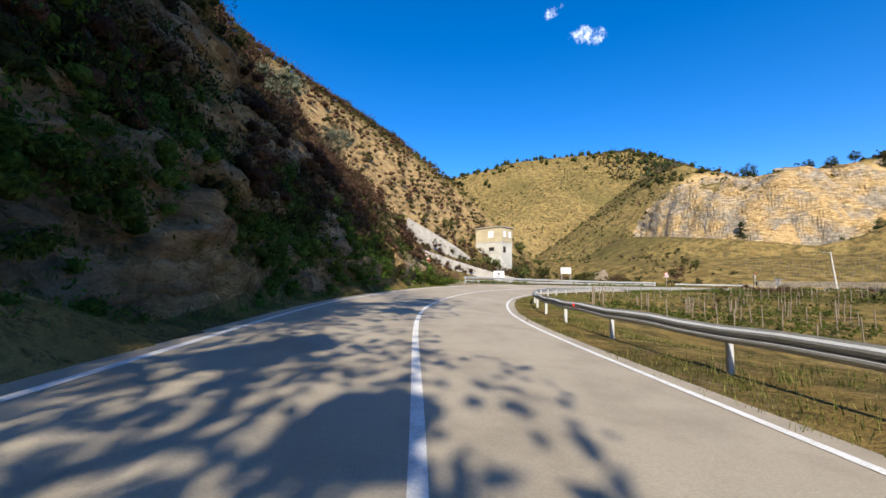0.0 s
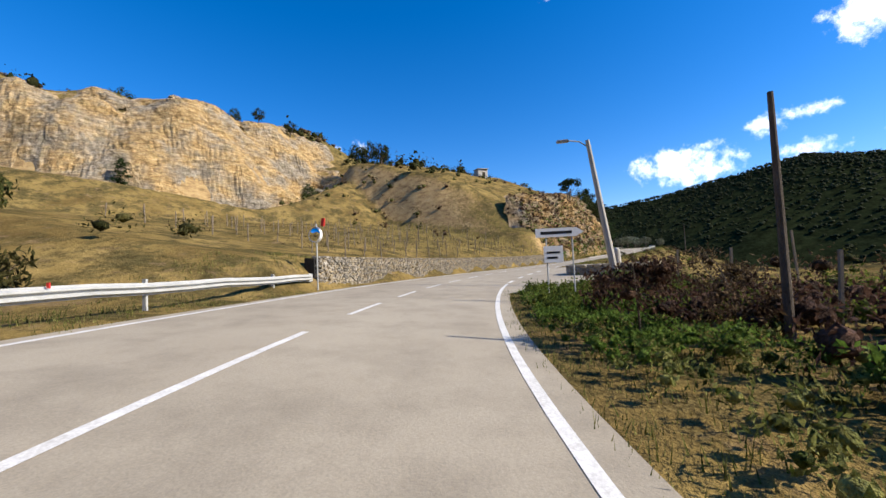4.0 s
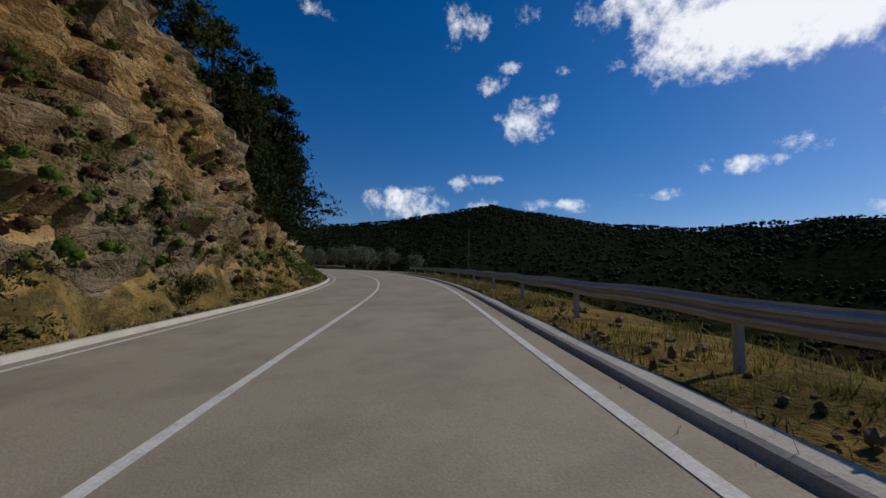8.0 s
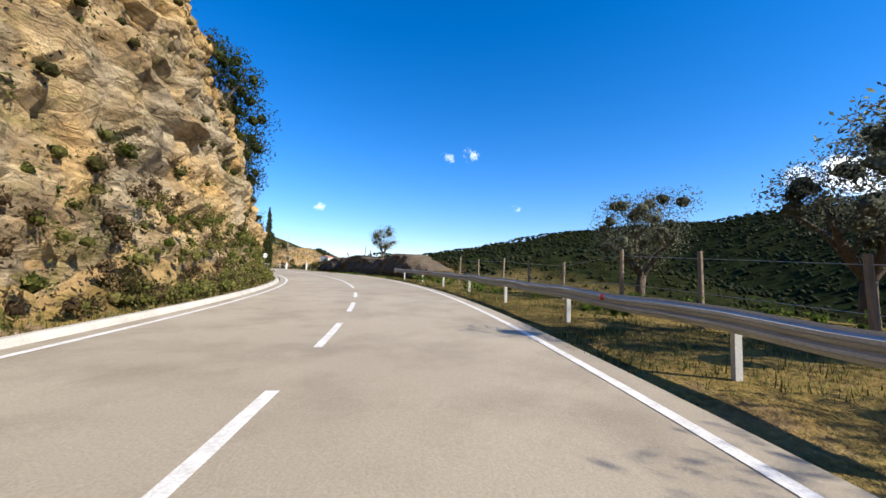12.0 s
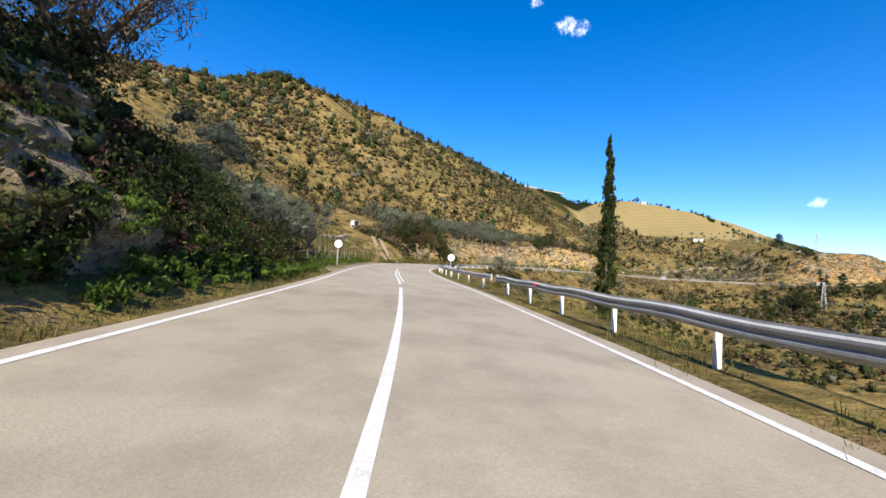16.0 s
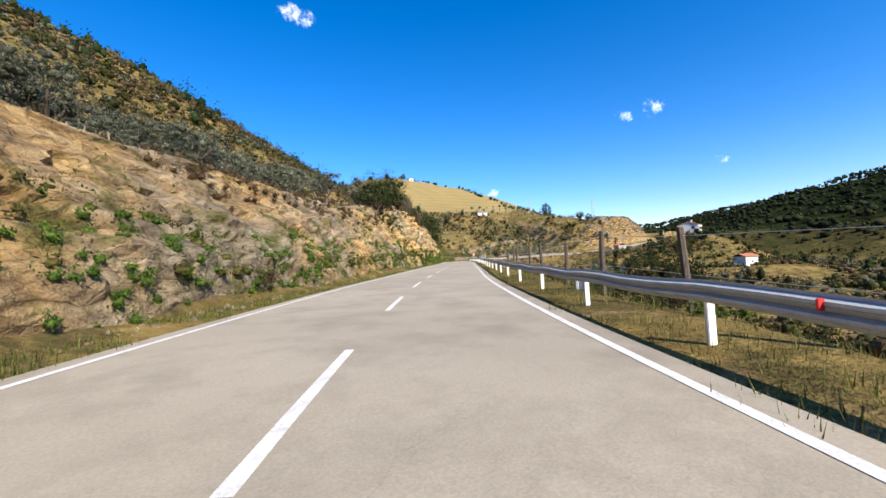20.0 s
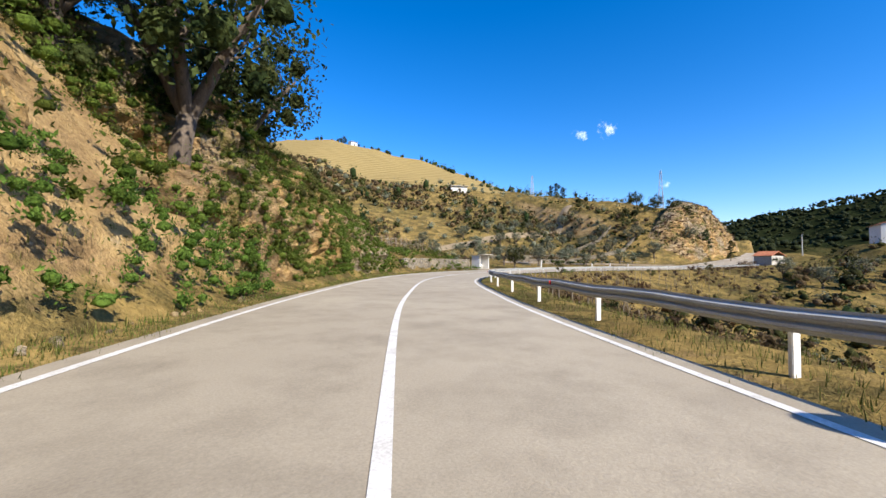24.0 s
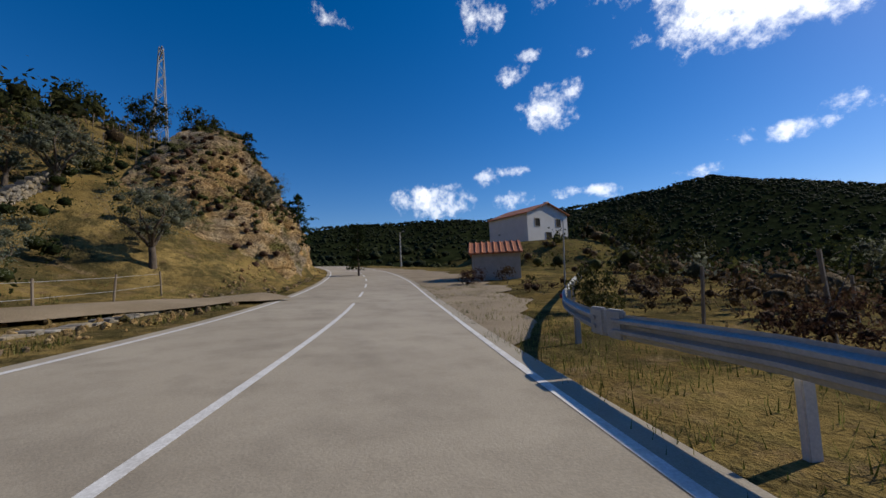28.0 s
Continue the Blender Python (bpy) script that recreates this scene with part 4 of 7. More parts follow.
def guard_rail(s0, s1, d, label, double=False, gap=4.0, side=1, posts="steel", low=0.0, swing=0.0):
    """Steel W-beams on posts; side: +1 with the road on its left."""
    def out(s):
        return d + swing * max(0.0, (s - s0) / (s1 - s0)) ** 1.3

    mid = (s0 + s1) / 2
    root = thing("guard_rail", Matrix.Translation(along(mid, d)), label, "guard rail", "guard rails along the road")
    inv = root.matrix_basis.inverted()
    n = max(1, int(round((s1 - s0) / gap)))
    prof = [(0.0, 0.16), (0.0, 0.12), (-0.075, 0.09), (-0.075, 0.05), (0.0, 0.02), (0.0, -0.02), (-0.075, -0.05), (-0.075, -0.09), (0.0, -0.12), (0.0, -0.16)]
    prof = [(o, v * 0.84) for o, v in prof]
    heights = (0.66 - low, 0.26 - low) if double else (0.62 - low,)
    key = ("post", double, posts)
    if key not in POST_MESH:
        bm = bmesh.new()
        box(bm, -0.05, -0.03, -0.5, 0.05, 0.03, 0.76 if double else 0.70 if posts == "steel" else 0.52, 0.008)
        me = bpy.data.meshes.new("post")
        bm.to_mesh(me)
        bm.free()
        me.materials.append(M[posts])
        POST_MESH[key] = me
    for k in range(n):
        a, b = s0 + (s1 - s0) * k / n, s0 + (s1 - s0) * (k + 1) / n
        for hh in heights:
            verts, faces = [], []
            w = len(prof)
            for s in np.linspace(a, b + 0.02, 5):
                dip = 0.02 * math.sin(s * 1.7)
                verts += [inv @ along(s, out(s) + side * o, hh + v + dip) for o, v in prof]
            for i in range(4):
                for j in range(w - 1):
                    q = i * w + j
                    faces.append((q, q + 1, q + w + 1, q + w))
            beam = mesh_ob("beam", verts, faces, M["steel"], root, smooth=False)
        post = new("post", POST_MESH[key])
        post.parent = root
        post.matrix_basis = inv @ at_road((a + b) / 2, out((a + b) / 2) + side * 0.09)
        if k % 4 == 1:
            bm = bmesh.new()
            box(bm, -0.03, -0.012, -0.05, 0.03, 0.012, 0.05, 0.004, inv @ at_road(a + 0.4, out(a + 0.4) - side * 0.09, 0.66))
            part("reflector", bm, M["red"], root, "small red reflector")
    for s in (s0, s1):
        bm = bmesh.new()
        for hh in heights:
            box(bm, -0.05, -0.16, -0.17, 0.03, 0.16, 0.17, 0.02, inv @ at_road(s, out(s), hh))
        part("end_plate", bm, M["steel"], root, "rounded steel end plate")
    return root


guard_rail(-24, 80, 4.7, "long steel guard rail on the inside of the bend")
guard_rail(41, 84, -4.5, "double steel guard rail on the outer verge", True, side=-1)
guard_rail(88, 101.5, -4.5, "low steel guard rail on square posts", side=-1, low=0.12)
guard_rail(182, 226, 4.9, "steel guard rail above the valley")
guard_rail(255, 272, 4.8, "weathered steel guard rail in tree shade")
guard_rail(283, 312, 4.6, "steel guard rail on the verge")
guard_rail(349, 394, 4.3, "steel guard rail above the slope on white posts", gap=3.0, posts="white")
guard_rail(395.2, 540, 4.3, "long steel guard rail with white posts", posts="white")
guard_rail(540.5, 668, 4.2, "long steel guard rail round the gully", posts="white")
guard_rail(668.4, 684, 4.2, "steel guard rail that swings away behind the grey lay-by", swing=7.5)


# ---------------------------------------------------------------- signs and posts
def ground_at(x, y):
    return float(land([x], [y])[0])


def on_land(x, y, turn=0.0, sink=0.0, size=1.0):
    return Matrix.Translation((x, y, ground_at(x, y) - sink)) @ Matrix.Rotation(radians(turn), 4, "Z") @ Matrix.Scale(size, 4)


def land_road(s, d, turn=0.0, sink=0.0, size=1.0):
    p = along(s, d)
    return on_land(p.x, p.y, math.degrees(heading(s)) + turn, sink, size)


def pole_part(root, h, r=0.03, mat="steel", lean=0.0):
    bm = bmesh.new()
    rod(bm, (0, 0.03, -0.4), (lean, 0.03, h), r, r * 0.95, 12)
    part("pole", bm, M[mat], root)


def bars(root, name, rows, y, mat, parent=None):
    """Unreadable lines of writing: x0, x1, z, height."""
    bm = bmesh.new()
    for x0, x1, z, h in rows:
        box(bm, x0, y - 0.003, z - h / 2, x1, y, z + h / 2)
    part(name, bm, M[mat], parent or root)


def triangle(bm, w, z0, y, depth, corner=0.06):
    h = w * 0.88
    pts = []
    for cx, cz, a0 in ((-w / 2 + corner, z0 + corner, 150), (w / 2 - corner, z0 + corner, 270), (0, z0 + h - corner * 1.6, 30)):
        for k in range(5):
            a = radians(a0 + k * 30)
            pts.append((cx + corner * math.cos(a), cz + corner * math.sin(a)))
    fr = [bm.verts.new((x, y, z)) for x, z in pts]
    bk = [bm.verts.new((x, y + depth, z)) for x, z in pts]
    bm.faces.new(fr)
    bm.faces.new(bk[::-1])
    for i in range(len(pts)):
        j = (i + 1) % len(pts)
        bm.faces.new((fr[j], fr[i], bk[i], bk[j]))


def warning_sign(m, label, plates=1, size=0.9):
    root = thing("warning_sign", m, label, "road sign")
    pole_part(root, 2.85)
    bm = bmesh.new()
    triangle(bm, size, 2.05, 0, 0.012)
    face = part("triangle", bm, M["red"], root, "red bordered triangle")
    bm = bmesh.new()
    triangle(bm, size * 0.72, 2.15, -0.006, 0.006, 0.04)
    part("panel", bm, M["white_sheet"], face, "white inner panel")
    bars(root, "symbol", [(-0.02, 0.02, 2.42, 0.2), (-0.09, 0.09, 2.27, 0.06)], -0.009, "black", face)
    z = 2.02
    for k in range(plates):
        bm = bmesh.new()
        box(bm, -0.42, -0.004, z - 0.24, 0.42, 0.012, z, 0.006)
        pl = part("plate", bm, M["red" if k == 0 and plates > 1 else "white_sheet"], root, "small plate below the triangle")
        bars(root, "lettering", [(-0.33, 0.33, z - 0.08, 0.035), (-0.28, 0.25, z - 0.16, 0.035)], -0.007, "white_sheet" if k == 0 and plates > 1 else "black", pl)
        z -= 0.27
    return root


def round_sign(m, label, border="white_sheet", r=0.35, centre=1.95, stripe=False, number="", name="round_sign"):
    root = thing(name, m, label, "road sign")
    pole_part(root, centre + 0.2, 0.035)
    bm = disc(bmesh.new(), (0, -0.01, centre), r, 0.02)
    rim = part("disc", bm, M[border], root)
    bm = disc(bmesh.new(), (0, -0.023, centre), r * (0.74 if border == "red" else 0.93), 0.006)
    part("face", bm, M["white_sheet"], rim, "white sign face")
    if stripe:
        bm = bmesh.new()
        box(bm, -0.04, -0.031, -r * 0.86, 0.04, -0.027, r * 0.86, 0, Matrix.Translation((0, 0, centre)) @ Matrix.Rotation(radians(32), 4, "Y"))
        part("stripe", bm, M["black"], rim, "dark diagonal stripe")
    if number:
        cu = bpy.data.curves.new("number", "FONT")
        cu.body, cu.size, cu.align_x, cu.align_y, cu.extrude = number, r * 0.95, "CENTER", "CENTER", 0.002
        cu.materials.append(M["black"])
        ob = new("number", cu)
        ob.parent = rim
        ob.matrix_basis = Matrix.Translation((0, -0.03, centre)) @ Matrix.Rotation(radians(90), 4, "X")
    return root


def board_sign(m, w, h, z0, label, rows=3, legs=True, symbols=False):
    root = thing("notice_board", m, label, "sign board")
    if legs:
        for x in (-w * 0.4, w * 0.4):
            bm = bmesh.new()
            rod(bm, (x, 0.05, -0.5), (x, 0.05, z0 + h), 0.035, None, 10)
            part("leg", bm, M["steel"], root)
    bm = box(bmesh.new(), -w / 2, -0.01, z0, w / 2, 0.02, z0 + h, 0.008)
    sheet = part("sheet", bm, M["white_sheet"], root, "white sheet metal panel")
    bars(root, "lettering", [(-w * 0.4, w * (0.1 + 0.26 * ((k * 7) % 3) / 2), z0 + h * (0.38 - 0.14 * k), h * 0.06) for k in range(rows)], -0.014, "black", sheet)
    if symbols:
        for x in (-w * 0.28, 0.0):
            bm = bmesh.new()
            triangle(bm, h * 0.36, z0 + h * 0.55, -0.016, 0.005, 0.02)
            part("symbol", bm, M["black"], sheet, "dark warning triangle")
    return root


warning_sign(on_land(-1.7, 38.8, -8, 0.3), "triangular warning sign with two plates on a grey post", 2)
warning_sign(on_land(41.5, 73.0, -52), "triangular warning sign with one plate on a grey post", 1)
board_sign(on_land(8.3, 58.4, -20, 0.8), 1.6, 1.3, 1.15, "white notice board with warning triangles by a concrete wall", 3, True, True)
board_sign(on_land(20.4, 65.2, -30), 1.7, 1.0, 1.9, "white board on two thin legs beside a dirt track", 2)
board_sign(on_land(12.1, 75.6, -20), 1.8, 1.9, 1.2, "plain white board below an old house", 2)
round_sign(land_road(409.3, -4.6, 4), "white round sign seen beside olive trees", stripe=False, r=0.3, centre=1.75)
round_sign(land_road(411.8, 4.6, 0), "white round sign behind the guard rail", r=0.3, centre=1.6)
round_sign(land_road(351.5, 4.9, 0), "white round speed sign behind the guard rail", "white_sheet", 0.38, 1.9, False, "50")
round_sign(land_road(377.5, 4.9, 6), "white round end-of-limit sign with a dark stripe", "white_sheet", 0.42, 2.0, True)
s = round_sign(land_road(583.2, 5.0, 0), "red-bordered round no-overtaking sign on a post", "red", 0.36, 1.75)
bars(s, "car_symbol", [(-0.17, -0.03, 1.73, 0.07), (0.03, 0.17, 1.73, 0.07)], -0.032, "black")


def traffic_mirror(m):
    """A convex mirror on a thin post, with a red hood above it."""
    root = thing("traffic_mirror", m, "round convex traffic mirror on a thin steel post", "traffic mirror")
    pole_part(root, 2.75, 0.03)
    bm = bmesh.new()
    bmesh.ops.create_uvsphere(bm, u_segments=24, v_segments=12, radius=1.0, matrix=Matrix.Translation((0, -0.06, 2.3)) @ Matrix.Diagonal((0.3, 0.1, 0.3, 1)))
    face = part("mirror_face", bm, M["mirror"], root, "bulging silvered mirror", True)
    bm = bmesh.new()
    bmesh.ops.create_cone(bm, cap_ends=False, segments=28, radius1=0.33, radius2=0.31, depth=0.12, matrix=Matrix.Translation((0, -0.04, 2.3)) @ Matrix.Rotation(radians(90), 4, "X"))
    part("rim", bm, M["white_sheet"], face, "white rim")
    part("hood", box(bmesh.new(), -0.09, -0.05, 2.66, 0.09, 0.03, 3.0, 0.02, Matrix.Rotation(radians(8), 4, "Y")), M["red"], root, "red reflector hood")


M["mirror"] = plain("silvered_mirror", (0.82, 0.84, 0.86), (0.88, 0.89, 0.9), 2.0, 0.04, 1.0, 0.0)


def direction_sign(m):
    root = thing("direction_sign", m, "white arrow direction sign on two grey posts", "road sign")
    for x in (-0.5, 0.5):
        bm = bmesh.new()
        rod(bm, (x, 0.04, -0.4), (x, 0.04, 2.9), 0.03, None, 10)
        part("post", bm, M["steel"], root)
    bm = bmesh.new()
    vs = [(-0.9, 2.55), (0.65, 2.55), (0.95, 2.72), (0.65, 2.9), (-0.9, 2.9)]
    f = [bm.verts.new((x, -0.01, z)) for x, z in vs]
    k = [bm.verts.new((x, 0.015, z)) for x, z in vs]
    bm.faces.new(f)
    bm.faces.new(k[::-1])
    for i in range(5):
        bm.faces.new((f[(i + 1) % 5], f[i], k[i], k[(i + 1) % 5]))
    a = part("arrow", bm, M["white_sheet"], root, "white arrow-shaped panel")
    bars(root, "lettering", [(-0.7, 0.5, 2.72, 0.11)], -0.013, "black", a)
    bm = box(bmesh.new(), -0.62, -0.01, 1.55, 0.12, 0.015, 2.2, 0.01)
    b = part("map_panel", bm, M["white_sheet"], root, "faded white panel")
    bars(root, "lettering", [(-0.5, 0.0, 1.95, 0.08), (-0.5, -0.1, 1.75, 0.08)], -0.013, "black", b)


direction_sign(land_road(98.2, 5.1, 4, 0, 0.74))
traffic_mirror(land_road(101.6, -4.25, -12))


def utility_pole(m, h, label, lamp=False, lean=0.0, mat="concrete", arms=0, r=0.17):
    root = thing("utility_pole", m, label, "utility pole")
    bm = bmesh.new()
    n = 8
    rod(bm, (0, 0, -0.6), (lean, 0, h), r, r * 0.55, 10)
    part("mast", bm, M[mat], root)
    if lamp:
        bm = bmesh.new()
        pts = [(lean, 0, h - 0.3), (lean - 0.35, -0.1, h - 0.05), (lean - 0.9, -0.25, h + 0.02)]
        for a, b in zip(pts, pts[1:]):
            rod(bm, a, b, 0.03, None, 8)
        part("lamp_arm", bm, M["steel"], root)
        bm = box(bmesh.new(), -0.32, -0.1, -0.07, 0.25, 0.1, 0.06, 0.04, Matrix.Translation((lean - 1.05, -0.28, h)))
        part("lamp_head", bm, M["steel"], root, "grey street lamp head")
    for k in range(arms):
        bm = box(bmesh.new(), -0.8, -0.05, h - 0.5 - 0.6 * k, 0.8, 0.05, h - 0.4 - 0.6 * k, 0.01)
        part("cross_arm", bm, M["steel"], root)
    return root


utility_pole(on_land(62.0, 61.8, -95), 6.4, "tall concrete pole with a street lamp", True, -0.9)
utility_pole(land_road(238, 18.5), 9.5, "dark wooden utility pole on the valley side", False, 0.1, "bark")
utility_pole(land_road(345, 34), 6.5, "concrete pole with cross arms below the road", False, 0, "concrete", 2)
utility_pole(land_road(572, 26), 7.0, "dark wooden pole beyond the guard rail", False, 0.1, "bark")
utility_pole(on_land(456.8, 287.2, 10), 3.6, "thin leaning steel pole beside a lay-by", False, -0.2, "steel", 0, 0.05)
utility_pole(on_land(505, 281, 0), 6.0, "street lamp pole beside the road", True, 0, "steel")


def lattice_pylon(m, h, label):
    root = thing("lattice_pylon", m, label, "pylon")
    w0, w1 = 0.75, 0.22
    for sx in (-1, 1):
        for sy in (-1, 1):
            bm = rod(bmesh.new(), (sx * w0, sy * w0, -0.5), (sx * w1, sy * w1, h), 0.07, 0.05, 5)
            part("leg", bm, M["steel"], root)
    n = 11
    for k in range(n):
        a, b = k / n, (k + 1) / n
        wa, wb = w0 + (w1 - w0) * a, w0 + (w1 - w0) * b
        bm = bmesh.new()
        for sx, sy in ((1, 0), (-1, 0), (0, 1), (0, -1)):
            f = 1 if k % 2 else -1
            p = (sx * wa, f * wa, a * h) if sx else (f * wa, sy * wa, a * h)
            q = (sx * wb, -f * wb, b * h) if sx else (-f * wb, sy * wb, b * h)
            rod(bm, p, q, 0.035, None, 4)
        part("brace", bm, M["steel"], root)
    for z, r in ((h * 0.93, 1.3), (h * 0.99, 0.8)):
        bm = box(bmesh.new(), -r, -0.06, z - 0.06, r, 0.06, z + 0.06)
        part("cross_arm", bm, M["steel"], root)
    return root


lattice_pylon(on_land(495, 313.6, 20), 12.0, "grey lattice pylon on the hill crest")
lattice_pylon(on_land(510, 369, 20), 9.0, "small lattice pylon among trees")
lattice_pylon(on_land(422, 243.6, 30), 10.0, "slender lattice pylon in the gully")


def marker_post(m, label="white painted concrete marker post", h=0.9, mat="white", lean=0.0):
    root = thing("marker_post", m, label, "marker post", "posts beside the road")
    bm = box(bmesh.new(), -0.09, -0.09, -0.3, 0.09, 0.09, h, 0.03, Matrix.Rotation(radians(lean), 4, "Y"))
    part("post", bm, M[mat], root)
    bm = box(bmesh.new(), -0.07, -0.095, h - 0.25, 0.07, -0.088, h - 0.12, 0.0, Matrix.Rotation(radians(lean), 4, "Y"))
    part("band", bm, M["black"], root, "dark band")
    return root


for s, d, h in ((343.4, 4.3, 1.0), (342.0, 6.6, 1.15), (276, 6.4, 0.9), (657.8, -5.6, 0.8), (662.6, -5.7, 0.85), (668, -5.6, 0.7), (648, -6.6, 1.5)):
    marker_post(land_road(s, d), h=h, lean=random.uniform(-8, 8))
for k, s in enumerate((447, 468, 489, 510, 545, 566)):
    marker_post(land_road(s, 5.3), "white stone block beyond the guard rail", 0.55)


# ---------------------------------------------------------------- buildings
def wall_box(name, root, x0, y0, z0, x1, y1, z1, mat, label=""):
    return part(name, box(bmesh.new(), x0, y0, z0, x1, y1, z1, 0.02), M[mat], root, label)


def window(root, x, z, w, h, y, parent, side="y", shut=False):
    """A framed opening on a wall that looks along -y (or +x)."""
    rot = Matrix.Identity(4) if side == "y" else Matrix.Rotation(radians(90), 4, "Z")
    base = Matrix.Translation((x, y, z)) if side == "y" else Matrix.Translation((y, x, z))
    m = base @ rot
    bm = bmesh.new()
    for a in ((-w / 2 - 0.08, -h / 2 - 0.08, w / 2 + 0.08, -h / 2), (-w / 2 - 0.08, h / 2, w / 2 + 0.08, h / 2 + 0.08), (-w / 2 - 0.08, -h / 2, -w / 2, h / 2), (w / 2, -h / 2, w / 2 + 0.08, h / 2)):
        box(bm, a[0], -0.06, a[1], a[2], 0.02, a[3], 0.006, m)
    win = part("window", bm, M["concrete"], parent)
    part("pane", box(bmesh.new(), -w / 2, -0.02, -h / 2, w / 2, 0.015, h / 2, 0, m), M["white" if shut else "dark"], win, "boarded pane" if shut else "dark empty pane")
    return win


def gable_roof(root, x0, y0, x1, y1, z, rise, mat, over=0.35):
    """Ridge along y."""
    bm = bmesh.new()
    xm = (x0 + x1) / 2
    for sgn, xa in ((-1, x0 - over), (1, x1 + over)):
        slope = rise / abs(xm - (x0 if sgn < 0 else x1))
        v = [(xa, y0 - over, z - slope * over), (xm, y0 - over, z + rise), (xm, y1 + over, z + rise), (xa, y1 + over, z - slope * over)]
        lo = [bm.verts.new(p) for p in v]
        hi = [bm.verts.new((p[0], p[1], p[2] + 0.14)) for p in v]
        bm.faces.new(lo)
        bm.faces.new(hi[::-1])
        for i in range(4):
            bm.faces.new((lo[i], hi[i], hi[(i + 1) % 4], lo[(i + 1) % 4]))
    bmesh.ops.recalc_face_normals(bm, faces=bm.faces)
    return part("roof", bm, M[mat], root)


def gable_end(root, x0, x1, y, z, rise, mat, depth=0.2):
    bm = bmesh.new()
    a = [bm.verts.new(p) for p in ((x0, y, z), (x1, y, z), ((x0 + x1) / 2, y, z + rise))]
    b = [bm.verts.new(p) for p in ((x0, y + depth, z), (x1, y + depth, z), ((x0 + x1) / 2, y + depth, z + rise))]
    bm.faces.new(a)
    bm.faces.new(b[::-1])
    for i in range(3):
        bm.faces.new((a[(i + 1) % 3], a[i], b[i], b[(i + 1) % 3]))
    return part("gable", bm, M[mat], root)


def old_house(m):
    root = thing("abandoned_house", m, "abandoned two-storey pale house with a flat slab roof", "house")
    w = wall_box("wall", root, -5.8, 0, -2.5, 0, 3.4, 2.6, "old_white", "grey-white lower storey")
    u = wall_box("upper_wall", root, -5.82, -0.02, 2.6, 0.02, 3.42, 5.2, "yellowed", "yellowed upper storey")
    part("roof", box(bmesh.new(), -6.0, -0.22, 5.2, 0.22, 3.65, 5.34, 0.03), M["concrete"], root, "thin overhanging slab roof")
    part("string_course", box(bmesh.new(), -5.85, -0.06, 2.52, 0.06, 3.46, 2.62, 0.01), M["concrete"], root)
    window(root, -2.1, 1.3, 1.2, 0.65, 0, w)
    window(root, -2.3, 4.0, 1.2, 1.2, -0.02, u, shut=True)
    window(root, 0.9, 4.0, 0.8, 1.1, 0.02, u, "x", True)
    window(root, 2.5, 4.0, 0.8, 1.1, 0.02, u, "x", True)
    window(root, 0.9, 1.2, 0.8, 1.1, 0, w, "x")


def leaning_wall(name, pts, h, mat, label, thick=0.35):
    """A retaining wall through ground places (x, y, top)."""
    bm = bmesh.new()
    for (ax, ay, az), (bx, by, bz) in zip(pts, pts[1:]):
        d = Vector((bx - ax, by - ay, 0)).normalized()
        nrm = Vector((-d.y, d.x, 0)) * thick / 2
        vs = []
        for x, y, z in ((ax, ay, az), (bx, by, bz)):
            for sgn in (-1, 1):
                for zz in (z - h, z):
                    vs.append(bm.verts.new((x + sgn * nrm.x, y + sgn * nrm.y, zz)))
        for f in ((0, 4, 5, 1), (2, 3, 7, 6), (1, 5, 7, 3), (0, 1, 3, 2), (4, 6, 7, 5)):
            bm.faces.new([vs[i] for i in f])
    me = bpy.data.meshes.new(name)
    bm.to_mesh(me)
    bm.free()
    me.materials.append(M[mat])
    return tagged(new(name, me), label, kind="structure")


_hz = 4.9
old_house(Matrix.Translation((10.2, 69.0, _hz)) @ Matrix.Rotation(math.atan2(-0.69, 0.72), 4, "Z"))


def wall_line(places, above):
    return [(x, y, ground_at(x, y) + h) for (x, y), h in zip(places, above)]


leaning_wall("retaining_wall", wall_line([(-5.3, 56.0), (-1.9, 59.1), (1.5, 62.2), (4.3, 65.4)], [2.6, 2.4, 1.8, 0.6]), 4.5, "concrete", "stained sloping concrete retaining wall")
leaning_wall("retaining_wall", wall_line([(-4.1, 51.0), (-0.2, 54.7), (3.6, 57.8), (7.5, 60.5), (11.4, 63.6)], [1.5, 1.4, 1.3, 1.1, 0.7]), 3.0, "concrete", "low weathered concrete retaining wall behind the guard rail")


def hut(m, w, d, h, label, mat="white", roof="concrete", door=True):
    root = thing("small_hut", m, label, "hut")
    wall = wall_box("wall", root, -w / 2, 0, -1.2, w / 2, d, h, mat)
    part("roof", box(bmesh.new(), -w / 2 - 0.06 * w, -0.08 * w, h, w / 2 + 0.06 * w, d + 0.06 * w, h + 0.03 * w + 0.04, 0.02, Matrix.Rotation(radians(3), 4, "X")), M[roof], root, "thin slab roof")
    if door:
        part("door", box(bmesh.new(), -0.2, -0.03, -0.3, 0.65, 0.03, 1.7, 0.01), M["dark"], wall, "dark doorway")
    return root


